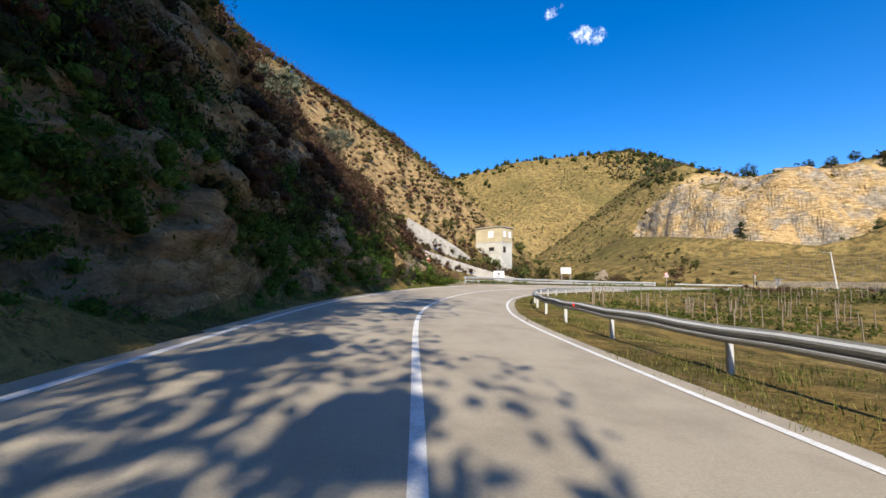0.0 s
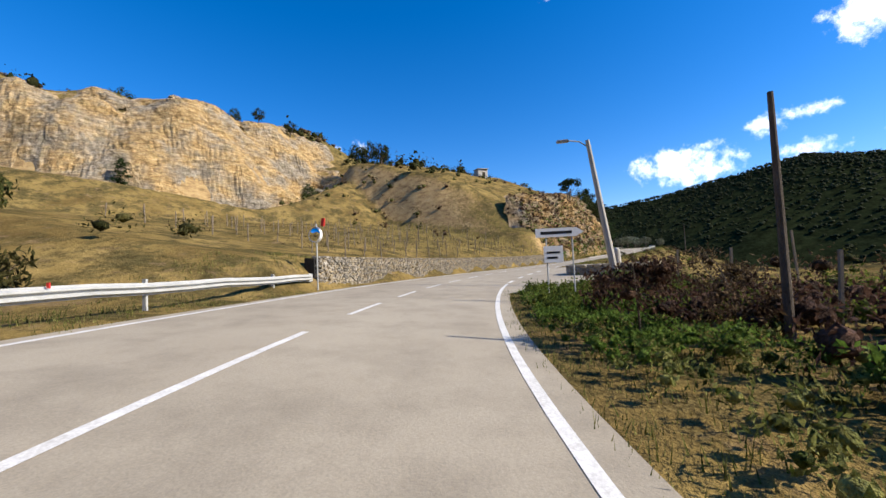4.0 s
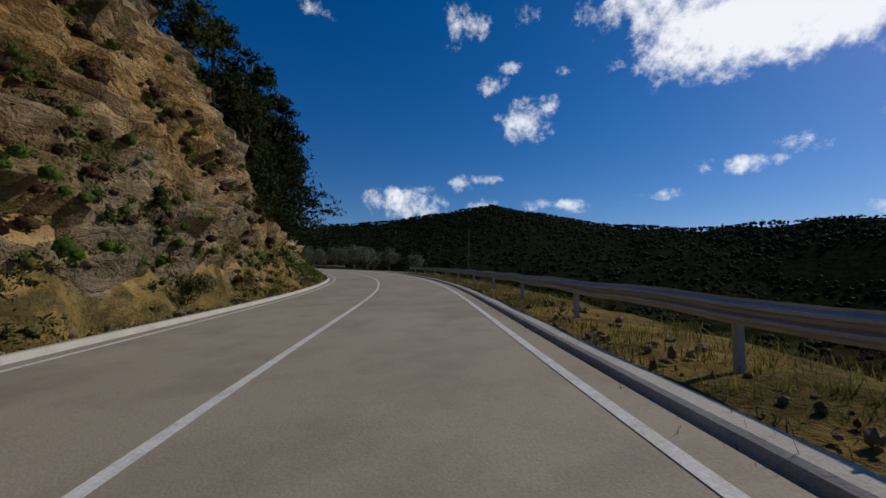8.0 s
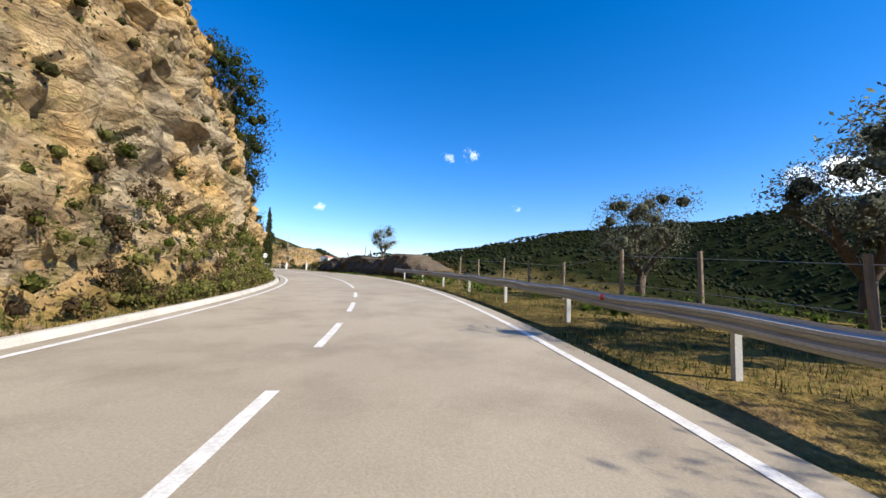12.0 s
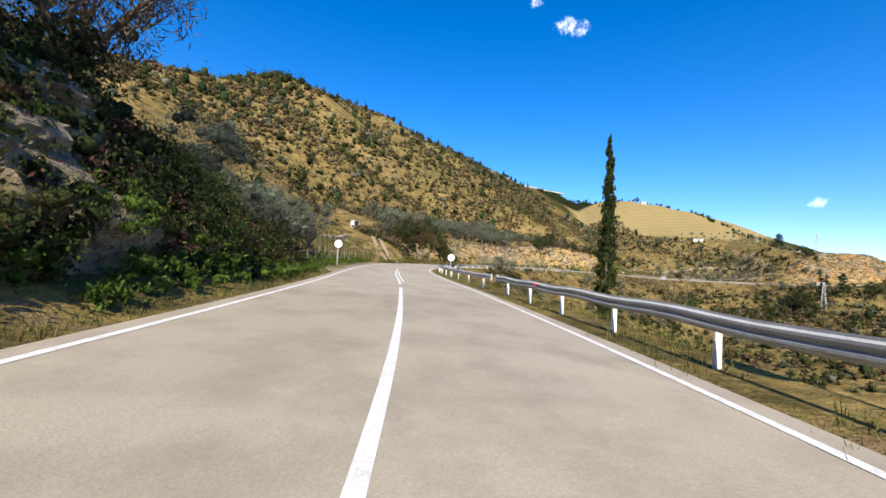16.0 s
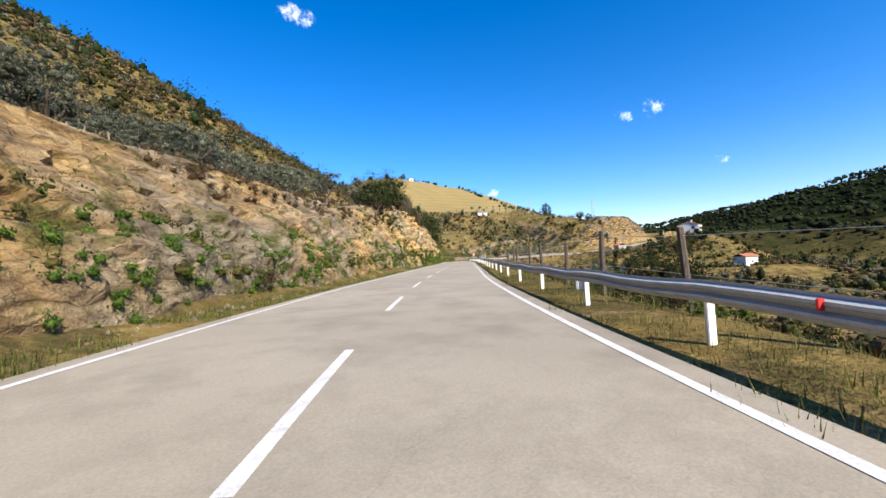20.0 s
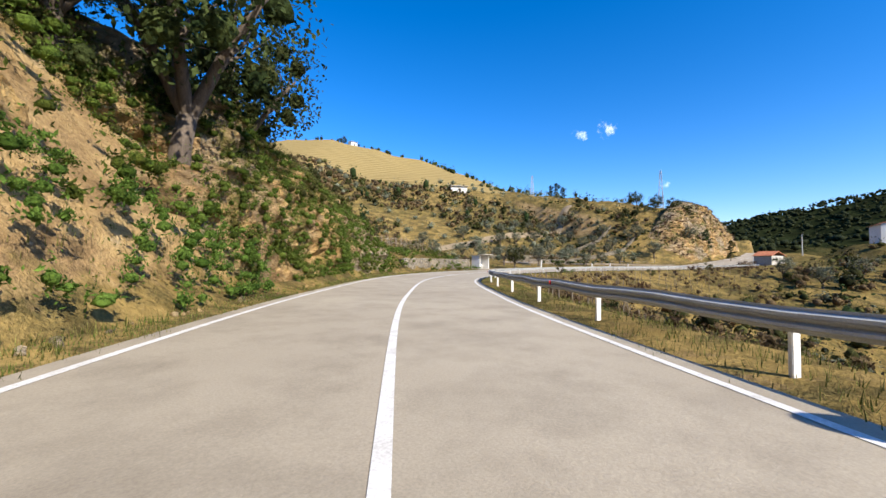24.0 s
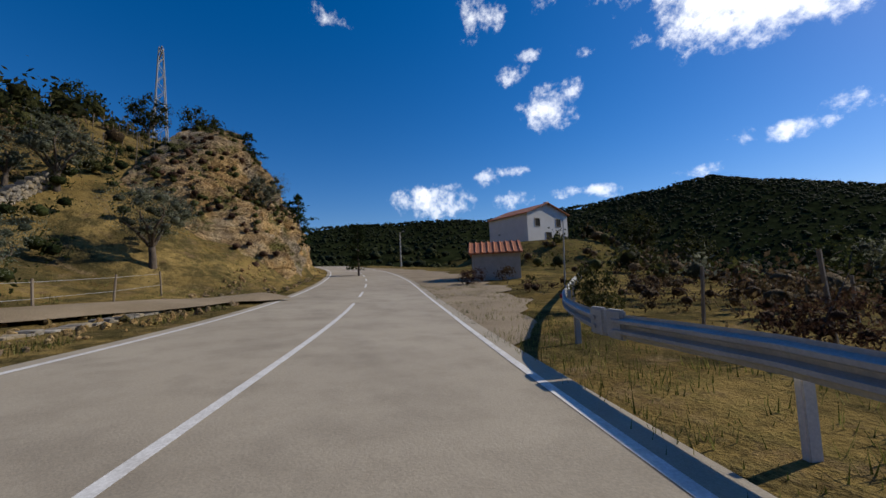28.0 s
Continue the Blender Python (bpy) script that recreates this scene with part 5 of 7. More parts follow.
hut(on_land(400.5, 334.5, -30), 3.0, 2.8, 2.1, "small pale concrete hut among vine rows", "concrete")
hut(on_land(155.2, 72.5, -60), 3.0, 3.0, 2.6, "small stone hut on the hill crest", "concrete")
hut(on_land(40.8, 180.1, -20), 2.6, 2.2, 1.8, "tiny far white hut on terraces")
hut(on_land(477, 383, -40), 6.5, 4, 2.6, "low pale farm hut among olive rows")
hut(on_land(505, 335.5, -60), 3.2, 3, 2.6, "small hut on the spur")
hut(on_land(258.8, 183, 20), 1.5, 1.3, 1.5, "small white and blue hut on the terraces")
hut(on_land(507, 505, 0), 5.0, 3.5, 2.6, "tiny hut on the hill top")


def bus_shelter(m):
    root = thing("bus_shelter", m, "white rendered bus shelter with a thin slab roof", "bus shelter")
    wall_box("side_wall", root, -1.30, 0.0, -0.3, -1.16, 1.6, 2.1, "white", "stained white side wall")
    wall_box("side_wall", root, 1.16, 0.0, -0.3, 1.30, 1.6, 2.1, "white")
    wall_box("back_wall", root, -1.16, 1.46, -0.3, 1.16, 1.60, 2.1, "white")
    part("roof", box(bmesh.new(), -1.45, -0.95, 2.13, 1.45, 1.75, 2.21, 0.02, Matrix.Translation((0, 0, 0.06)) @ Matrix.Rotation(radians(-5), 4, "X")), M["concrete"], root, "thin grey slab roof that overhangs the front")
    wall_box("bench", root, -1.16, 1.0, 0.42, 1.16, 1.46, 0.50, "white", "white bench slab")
    for x in (-0.8, 0.8):
        wall_box("bench_leg", root, x - 0.08, 1.1, -0.3, x + 0.08, 1.42, 0.42, "white")
    wall_box("floor_slab", root, -1.16, 0.0, -0.3, 1.16, 1.46, 0.03, "concrete")


bus_shelter(on_land(408.0, 316.6, 3))


def white_house(m):
    root = thing("white_house", m, "white gabled two-storey house on a terrace", "house")
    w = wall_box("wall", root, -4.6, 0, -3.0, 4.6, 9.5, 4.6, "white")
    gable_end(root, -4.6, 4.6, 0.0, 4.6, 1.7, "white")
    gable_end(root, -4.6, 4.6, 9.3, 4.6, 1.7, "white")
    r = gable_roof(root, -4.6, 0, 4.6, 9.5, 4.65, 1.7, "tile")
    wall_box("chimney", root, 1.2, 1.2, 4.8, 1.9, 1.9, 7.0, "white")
    for x in (-2.4, 2.4):
        window(root, x, 3.2, 1.0, 1.2, 0, w)
    window(root, 0, 0.9, 1.2, 1.4, 0, w)
    for y in (2.0, 5.0, 8.0):
        window(root, y, 3.2, 1.0, 1.2, 4.6, w, "x")


white_house(Matrix.Translation((486.8, 263.6, 17.0)) @ Matrix.Rotation(radians(-82), 4, "Z") @ Matrix.Scale(0.92, 4))


def toll_house(m):
    root = thing("roadside_house", m, "small roadside house with a red clay tile roof", "house")
    w = wall_box("wall", root, -2.2, 0, -0.8, 2.2, 4.2, 2.5, "concrete", "pale yellow plaster wall")
    r = gable_roof(root, -2.2, 0, 2.2, 4.2, 2.5, 1.0, "tile", 0.25)
    gable_end(root, -2.2, 2.2, 0, 2.5, 1.0, "concrete")
    for k in range(9):
        part("tile_row", rod(bmesh.new(), (-2.45, -0.2 + k * 0.55, 2.52), (0, -0.2 + k * 0.55, 3.66), 0.09, None, 8), M["tile"], r)
        part("tile_row", rod(bmesh.new(), (2.45, -0.2 + k * 0.55, 2.52), (0, -0.2 + k * 0.55, 3.66), 0.09, None, 8), M["tile"], r)
    part("door", box(bmesh.new(), -0.5, -0.04, -0.5, 0.5, 0.04, 1.6, 0.01), M["dark"], w, "dark doorway")


toll_house(Matrix.Translation((467.5, 287.0, 11.9)) @ Matrix.Rotation(radians(150), 4, "Z") @ Matrix.Scale(0.85, 4))


def far_house(m, w, d, h, label, mat="white"):
    root = thing("far_house", m, label, "house")
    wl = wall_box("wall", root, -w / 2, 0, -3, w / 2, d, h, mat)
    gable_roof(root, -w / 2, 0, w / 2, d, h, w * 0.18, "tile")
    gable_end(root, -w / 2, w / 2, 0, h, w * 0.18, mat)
    for x in (-w * 0.25, w * 0.25):
        window(root, x, h * 0.6, 0.9, 1.1, 0, wl)


far_house(on_land(456, 234.3, 60), 4.6, 5.0, 3.2, "pale yellow house in the valley", "white")


def viaduct(a, b, n=7):
    a, b = Vector(a), Vector(b)
    root = thing("viaduct", Matrix.Translation(a), "far concrete road viaduct high on the hillside", "bridge")
    d = b - a
    side = Vector((-d.y, d.x, 0)).normalized()
    bm = bmesh.new()
    vs = []
    for p in (Vector(), d):
        for sgn in (-4, 4):
            for z in (0, 1.6):
                vs.append(bm.verts.new(p + side * sgn + Vector((0, 0, z))))
    for f in ((0, 4, 5, 1), (2, 3, 7, 6), (1, 5, 7, 3), (0, 2, 6, 4)):
        bm.faces.new([vs[i] for i in f])
    part("deck", bm, M["concrete"], root)
    for k in range(n):
        p = d * ((k + 0.5) / n)
        g = ground_at(a.x + p.x, a.y + p.y) - a.z
        part("pier", box(bmesh.new(), p.x - 1, p.y - 1, min(g, -2) - 1, p.x + 1, p.y + 1, p.z, 0.1), M["concrete"], root)


viaduct((371, 616, 129), (472, 651, 125))

# ---------------------------------------------------------------- stone walls
STONES = []


def stone_mesh(k):
    rng = random.Random(40 + k)
    bm = bmesh.new()
    bmesh.ops.create_cube(bm, size=1)
    bmesh.ops.bevel(bm, geom=list(bm.edges), offset=0.12, segments=1, affect="EDGES")
    for v in bm.verts:
        v.co += Vector((rng.uniform(-0.06, 0.06), rng.uniform(-0.08, 0.08), rng.uniform(-0.07, 0.07)))
    me = bpy.data.meshes.new("stone")
    bm.to_mesh(me)
    bm.free()
    me.materials.append(M["stone"])
    return me


def stone_material():
    m, nt, b = shader("dry_stone", 0.92, 0, 0.2)
    info = nt.nodes.new("ShaderNodeObjectInfo")
    geo = nt.nodes.new("ShaderNodeNewGeometry")
    rnd = mathn(nt, "FRACT", mathn(nt, "ADD", info.outputs["Random"], geo.outputs["Random Per Island"]))
    c = ramp(nt, rnd, (0.0, (0.17, 0.155, 0.13)), (0.35, (0.32, 0.29, 0.24)), (0.6, (0.40, 0.33, 0.22)), (0.85, (0.25, 0.21, 0.155)), (1.0, (0.45, 0.41, 0.35)))
    n = tnoise(nt, 9, 5, 0.7)
    c = mixc(nt, 0.5, c, ramp(nt, n, (0.3, (0.45, 0.44, 0.42)), (0.7, (1.15, 1.13, 1.1))), "MULTIPLY")
    nt.links.new(c, b.inputs["Base Color"])
    bump(nt, b, n, 0.5, 0.03)
    return m


M["stone"] = stone_material()
STONES = [stone_mesh(k) for k in range(10)]


def stone_wall(s0, s1, d, h, label, limit=300, side=1):
    """Coursed dry stones before a near-black core that paints the shade in their gaps."""
    rng = random.Random(int(s0))
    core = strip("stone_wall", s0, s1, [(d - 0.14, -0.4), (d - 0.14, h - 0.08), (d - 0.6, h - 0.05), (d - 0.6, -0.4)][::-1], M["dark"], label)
    made, rest_v, rest_f = 0, [], []
    s = s0
    courses = []
    z = -0.05
    while z < h:
        t = rng.uniform(0.055, 0.13)
        courses.append((z, min(t, h + 0.08 - z)))
        z += t
    base = np.array([v.co[:] for v in STONES[0].vertices])
    polys = [list(p.vertices) for p in STONES[0].polygons]
    slots = []
    for z, t in courses:
        s = s0 + rng.uniform(0, 0.3)
        while s < s1:
            w = rng.uniform(0.10, 0.34)
            slots.append((s + w / 2, z + t / 2, w * 0.97, t * 0.95))
            s += w
    slots.sort()
    for s, z, w, t in slots:
        m = at_road(s, d - 0.12 + rng.uniform(-0.05, 0.07), z, 90) @ Matrix.Rotation(rng.uniform(-0.14, 0.14), 4, "Y") @ Matrix.Diagonal((w, 0.34, t, 1))
        if made < limit:
            ob = new("stone", rng.choice(STONES))
            ob.parent = core
            ob.matrix_basis = m
            made += 1
        else:
            o = len(rest_v)
            rest_v += [tuple(m @ Vector(c)) for c in base]
            rest_f += [[i + o for i in p] for p in polys]
    if rest_v:
        tagged(mesh_ob("more_stones", rest_v, rest_f, M["stone"], core), kind="stuff")


stone_wall(102.2, 152, -4.6, 1.4, "grey dry stone retaining wall below a vineyard")
stone_wall(617.5, 631.5, -5.7, 1.4, "rough ochre dry stone wall beside a bus shelter", 260)


def stone_planter(m):
    root = thing("stone_planter", m, "low round dry stone planter with a milestone in it", "planter")
    rng = random.Random(3)
    for ring in range(3):
        for k in range(18):
            a = radians(k * 20 + ring * 9)
            ob = new("stone", rng.choice(STONES))
            ob.parent = root
            ob.matrix_basis = Matrix.Translation((2.6 * math.cos(a), 1.7 * math.sin(a), 0.1 + 0.2 * ring)) @ Matrix.Rotation(a + radians(90), 4, "Z") @ Matrix.Diagonal((0.85, 0.4, 0.2, 1))
    part("soil", box(bmesh.new(), -2.2, -1.35, -0.2, 2.2, 1.35, 0.5, 0.2), M["earth"], root)
    bm = bmesh.new()
    rod(bm, (0.2, 0, 0.4), (0.2, 0, 1.35), 0.24, 0.2, 12)
    bmesh.ops.create_uvsphere(bm, u_segments=12, v_segments=6, radius=0.2, matrix=Matrix.Translation((0.2, 0, 1.35)))
    part("milestone", bm, M["concrete"], root, "round-topped stone milestone")


stone_planter(on_land(69.0, 60.2, -90))


def terrace_wall(s0, s1, d, h, label):
    """A dry stone terrace wall that follows the slope."""
    rng = random.Random(int(s0 * 3 - d))
    verts, faces = [], []
    base = np.array([v.co[:] for v in STONES[0].vertices])
    polys = [list(p.vertices) for p in STONES[0].polygons]
    slots, s = [], s0
    while s < s1:
        w = rng.uniform(0.14, 0.34)
        for k in range(int(h / 0.15)):
            slots.append((s + rng.uniform(0, 0.2), k * 0.15 + rng.uniform(-0.03, 0.04), w, rng.uniform(0.12, 0.2)))
        s += w
    pts = [along(q[0], d) for q in slots]
    zs = land([p.x for p in pts], [p.y for p in pts])
    for (s, k, w, t), p, g in zip(slots, pts, zs):
        m = Matrix.Translation((p.x, p.y, float(g) + k)) @ Matrix.Rotation(heading(s) + radians(90) + rng.uniform(-0.1, 0.1), 4, "Z") @ Matrix.Diagonal((w * 1.05, 0.5, t, 1))
        o = len(verts)
        verts += [tuple(m @ Vector(c)) for c in base]
        faces += [[i + o for i in q] for q in polys]
    tagged(mesh_ob("terrace_wall", verts, faces, M["stone"], None, label), category="stone wall", kind="stuff")


terrace_wall(650, 690, -17.5, 0.9, "dry stone terrace wall between olive rows")
terrace_wall(650, 690, -25.5, 0.9, "dry stone terrace wall between olive rows")
terrace_wall(404, 444, -13.4, 0.8, "dry stone wall across the vineyard")
terrace_wall(404, 444, -20.8, 0.8, "dry stone wall across the vineyard")
terrace_wall(672, 684, -6.2, 0.25, "tumbled stones beside a terrace track")

utility_pole(on_land(49.6, 62.9, -40), 3.4, "short dark wooden vineyard pole", False, 0.1, "bark", 0, 0.065)
utility_pole(land_road(326.6, 7.0), 1.7, "thin dark post leaning on the earth bank", False, 0.2, "bark", 0, 0.05)
utility_pole(land_road(325.6, 7.2), 1.3, "thin dark post leaning on the earth bank", False, 0.12, "bark", 0, 0.05)



# ---------------------------------------------------------------- plants
def tube(points, radii, n=7):
    """Verts and faces of a tapered tube."""
    verts, faces = [], []
    for i, (p, r) in enumerate(zip(points, radii)):
        p = Vector(p)
        q = Vector(points[min(i + 1, len(points) - 1)]) - Vector(points[max(i - 1, 0)])
        x = q.orthogonal().normalized()
        y = q.cross(x).normalized()
        for k in range(n):
            a = 2 * math.pi * k / n
            verts.append(tuple(p + (x * math.cos(a) + y * math.sin(a)) * r))
    for i in range(len(points) - 1):
        for k in range(n):
            a, b = i * n + k, i * n + (k + 1) % n
            faces.append((a, b, b + n, a + n))
    faces.append(tuple(range((len(points) - 1) * n, len(points) * n)))
    return verts, faces


def join(meshes):
    verts, faces = [], []
    for v, f in meshes:
        o = len(verts)
        verts += v
        faces += [tuple(i + o for i in q) for q in f]
    return verts, faces


def leaves(centres, size, rng, long=2.2, up=0.0):
    """One bent leaf (two triangles) at each centre, turned at random."""
    c = np.asarray(centres, float)
    n = len(c)
    a = rng.normal(size=(n, 3))
    a[:, 2] += up
    a /= np.linalg.norm(a, axis=1)[:, None]
    b = np.cross(a, rng.normal(size=(n, 3)))
    b /= np.linalg.norm(b, axis=1)[:, None]
    s = size * rng.uniform(0.6, 1.3, (n, 1))
    v = np.stack([c - a * s * long / 2, c + b * s * 0.5, c + a * s * long / 2, c - b * s * 0.5], 1).reshape(-1, 3)
    i = np.arange(n)[:, None] * 4
    return v, i + np.array([[0, 1, 2, 3]])


def ico(level):
    bm = bmesh.new()
    bmesh.ops.create_icosphere(bm, subdivisions=level, radius=1)
    v = np.array([q.co[:] for q in bm.verts])
    f = np.array([[q.index for q in p.verts] for p in bm.faces])
    bm.free()
    return v, f


ICO = {1: ico(1), 2: ico(2)}
HUBS = []


def cores(centres, radii, rng, level=1):
    """The dense inside of clumps of foliage: uneven lumps."""
    v, f = ICO[level]
    n, m = len(centres), len(v)
    r = np.asarray(radii, float).reshape(n, -1)[:, None, :]
    p = np.asarray(centres)[:, None, :] + v[None] * r * rng.uniform(0.68, 1.12, (n, m, 1))
    return p.reshape(-1, 3), (np.arange(n)[:, None, None] * m + f[None]).reshape(-1, 3)


def foliage_mesh(name, quads, tris, mat):
    """One mesh of leaves (four-cornered) and cores (three-cornered)."""
    (qv, qf), (tv, tf) = quads, tris
    v = np.concatenate([qv, tv]).astype(np.float32)
    loops = np.concatenate([qf.ravel(), (tf + len(qv)).ravel()]).astype(np.int32)
    start = np.concatenate([np.arange(len(qf)) * 4, len(qf) * 4 + np.arange(len(tf)) * 3]).astype(np.int32)
    me = bpy.data.meshes.new(name)
    me.vertices.add(len(v))
    me.vertices.foreach_set("co", v.ravel())
    me.loops.add(len(loops))
    me.loops.foreach_set("vertex_index", loops)
    me.polygons.add(len(start))
    me.polygons.foreach_set("loop_start", start)
    me.update(calc_edges=True)
    me.materials.append(mat)
    me.shade_smooth()
    return me


def cloud_points(n, radii, centre, rng, hollow=0.55, lumps=9):
    """Places in an uneven crown: lumps of foliage with gaps between them."""
    d = rng.normal(size=(lumps, 3))
    d /= np.linalg.norm(d, axis=1)[:, None]
    hubs = d * rng.uniform(hollow, 0.85, (lumps, 1))
    HUBS.append((hubs * np.asarray(radii) + np.asarray(centre), np.repeat(np.asarray(radii)[None] * 0.12, lumps, 0)))
    pick = rng.integers(0, lumps, n)
    o = rng.normal(size=(n, 3))
    o /= np.linalg.norm(o, axis=1)[:, None]
    p = hubs[pick] + o * (rng.uniform(0, 1, (n, 1)) ** 0.45) * rng.uniform(0.28, 0.5, (lumps, 1))[pick]
    return p * np.asarray(radii) + np.asarray(centre)


def limbs(h0, spread, n, rng, r=0.12, top=1.0, bare=0):
    """A trunk that forks into limbs and twigs."""
    out = []
    lean = rng.uniform(-0.15, 0.15, 2)
    base = [(0, 0, -0.4), (lean[0] * 0.3, lean[1] * 0.3, h0 * 0.5), (lean[0], lean[1], h0)]
    out.append(tube(base, [r * 1.5, r * 1.1, r], 8))
    for k in range(n):
        a = 2 * math.pi * (k + rng.uniform(-0.3, 0.3)) / n
        e = np.array([math.cos(a) * spread, math.sin(a) * spread, h0 + top * rng.uniform(0.7, 1.1)])
        s = np.array([lean[0], lean[1], h0 * 0.92])
        m = (s + e) / 2 + np.array([0, 0, top * 0.12]) + rng.uniform(-0.15, 0.15, 3)
        out.append(tube([tuple(s), tuple(m), tuple(e)], [r * 0.75, r * 0.5, r * 0.2], 6))
        for j in range(3 + bare):
            f = rng.uniform(0.35, 1.0)
            q = s + (e - s) * f
            t = q + np.array([rng.uniform(-1, 1) * spread * 0.5, rng.uniform(-1, 1) * spread * 0.5, top * rng.uniform(0.1, 0.5)])
            out.append(tube([tuple(q), tuple((q + t) / 2 + rng.uniform(-0.08, 0.08, 3)), tuple(t)], [r * 0.3, r * 0.2, r * 0.06], 4))
            for _ in range(bare):
                u = t + np.array([rng.uniform(-0.6, 0.6), rng.uniform(-0.6, 0.6), rng.uniform(0.1, 0.9)])
                out.append(tube([tuple(q + (t - q) * rng.uniform(0.3, 1)), tuple(u)], [r * 0.12, r * 0.03], 3))
    return join(out)


def crown_mesh(name, parts, mat, rng=None):
    v = np.concatenate([p[0] for p in parts])
    o, f = 0, []
    for p in parts:
        f.append(p[1] + o)
        o += len(p[0])
    if rng is not None and HUBS:
        inner = cores(np.concatenate([h[0] for h in HUBS]), np.concatenate([h[1] for h in HUBS]), rng, 2 if len(HUBS) == 1 and len(v) > 9000 else 1)
    else:
        inner = (np.zeros((0, 3)), np.zeros((0, 3), int))
    return foliage_mesh(name, (v, np.concatenate(f)), inner, mat)


PLANTS = {}


def build_plant(kind, var, fine=False):
    """The trunk and crown meshes of one plant, about its natural size."""
    rng = np.random.default_rng(hash((len(kind), ord(kind[0]), ord(kind[-1]), var)) % 9973)
    HUBS.clear()
    more = 1.5 if fine else 0.42
    less = more ** -0.5
    if kind == "olive_tree":
        tr = limbs(1.1, 1.35, 5, rng, 0.16, 1.7)
        pts = cloud_points(int(5600 * more), (2.15, 2.15, 1.8), (0, 0, 3.15), rng, 0.42, 24)
        cr = [leaves(pts, 0.05 * less, rng, 2.6, 0.4)]
        mats = ("bark", "olive")
    elif kind == "pine_tree":
        tr = join([tube([(0, 0, -0.5), (0.1, 0, 3), (-0.1, 0.1, 6.6)], [0.22, 0.17, 0.11], 8), tube([(0.1, 0, 0.6), (0.75, 0.1, 3.6), (0.8, 0.2, 6.4)], [0.14, 0.12, 0.08], 7), limbs(5.8, 1.7, 6, rng, 0.09, 1.3)])
        pts = cloud_points(3000, (2.6, 2.6, 1.5), (0.3, 0, 7.6), rng, 0.45, 13)
        cr = [leaves(pts, 0.13, rng, 2.6, 0.8)]
        mats = ("bark", "pine")
    elif kind == "conifer_tree":
        tr = tube([(0, 0, -0.5), (0.05, 0, 4), (0, 0, 8.6)], [0.2, 0.13, 0.04], 7)
        cr = []
        for k in range(9):
            z = 1.6 + k * 0.82
            r = 2.6 * (1 - (k / 10.5) ** 1.6) * (0.8 + 0.35 * math.sin(k * 2.1)) + 0.35
            cr.append(leaves(cloud_points(int(480 * more), (r, r, 0.7), (rng.uniform(-0.6, 0.6), rng.uniform(-0.6, 0.6), z), rng, 0.35, 9), 0.1 * less, rng, 3.4, -0.2))
        mats = ("bark", "pine")
    elif kind == "oak_tree":
        tr = limbs(1.2, 1.5, 5, rng, 0.15, 2.4)
        cr = [leaves(cloud_points(int(4200 * more), (2.4, 2.4, 2.4), (0, 0, 3.3), rng, 0.5, 22), 0.10 * less, rng, 1.8, 0.2)]
        mats = ("bark", "oak")
    elif kind == "cypress_tree":
        tr = tube([(0, 0, -0.5), (0, 0, 3), (0, 0, 7.0)], [0.16, 0.12, 0.03], 7)
        cr = []
        for k in range(17):
            z = 0.5 + k * 0.44
            r = 0.85 * min(1, 0.6 + k * 0.13) * (1 - (k / 17.3) ** 1.5) + 0.04
            cr.append(leaves(cloud_points(420, (r, r, 0.55), (rng.uniform(-0.05, 0.05), rng.uniform(-0.05, 0.05), z), rng, 0.2, 14), 0.075, rng, 2.4, 2.0))
        mats = ("bark", "oak")
    elif kind == "bare_tree":
        tr = limbs(1.3, 1.7, 6, rng, 0.11, 2.6, 5)
        cr = [leaves(cloud_points(2400, (2.1, 2.1, 1.8), (0, 0, 3.3), rng, 0.4, 14), 0.03, rng, 9.0, 1.2)]
        mats = ("bark", "brown")
    else:
        mat = {"broom_shrub": "broom", "dry_shrub": "brown", "dark_shrub": "oak", "green_weed": "green"}[kind]
        tall = {"broom_shrub": 1.0, "dry_shrub": 0.95, "dark_shrub": 1.05, "green_weed": 0.5}[kind]
        st = []
        for k in range(1):
            a = rng.uniform(0, 6.28)
            st.append(tube([(0, 0, -0.2), (math.cos(a) * 0.3, math.sin(a) * 0.3, tall * 0.6), (math.cos(a) * 0.7, math.sin(a) * 0.7, tall * rng.uniform(0.9, 1.4))], [0.025, 0.018, 0.006], 4))
        tr = join(st)
        n = int((820 if kind != "green_weed" else 420) * more)
        cr = [leaves(cloud_points(n, (0.95, 0.95, tall * 0.75), (0, 0, tall * 0.72), rng, 0.45, 9), (0.06 if kind != "dry_shrub" else 0.045) * less, rng, 3.0 if kind in ("broom_shrub", "dry_shrub") else 1.8, 1.0)]
        mats = ("bark", mat)
    me = bpy.data.meshes.new("trunk")
    me.from_pydata(tr[0], [], tr[1])
    me.materials.append(M[mats[0]])
    me.shade_smooth()
    return me, crown_mesh("crown", cr, M[mats[1]], None if kind == "bare_tree" else rng)


LABELS = {
    "olive_tree": "silver-green olive tree with a gnarled trunk", "pine_tree": "dark umbrella pine with a bare double trunk", "conifer_tree": "dark conifer on the slope",
    "oak_tree": "dense evergreen oak on the bank", "cypress_tree": "tall narrow dark green cypress", "bare_tree": "leafless winter tree with fine twigs",
    "broom_shrub": "olive-green broom shrub on the slope", "dry_shrub": "dry brown scrub bush", "dark_shrub": "dark green bush on the rock", "green_weed": "fresh green weeds on the verge"}


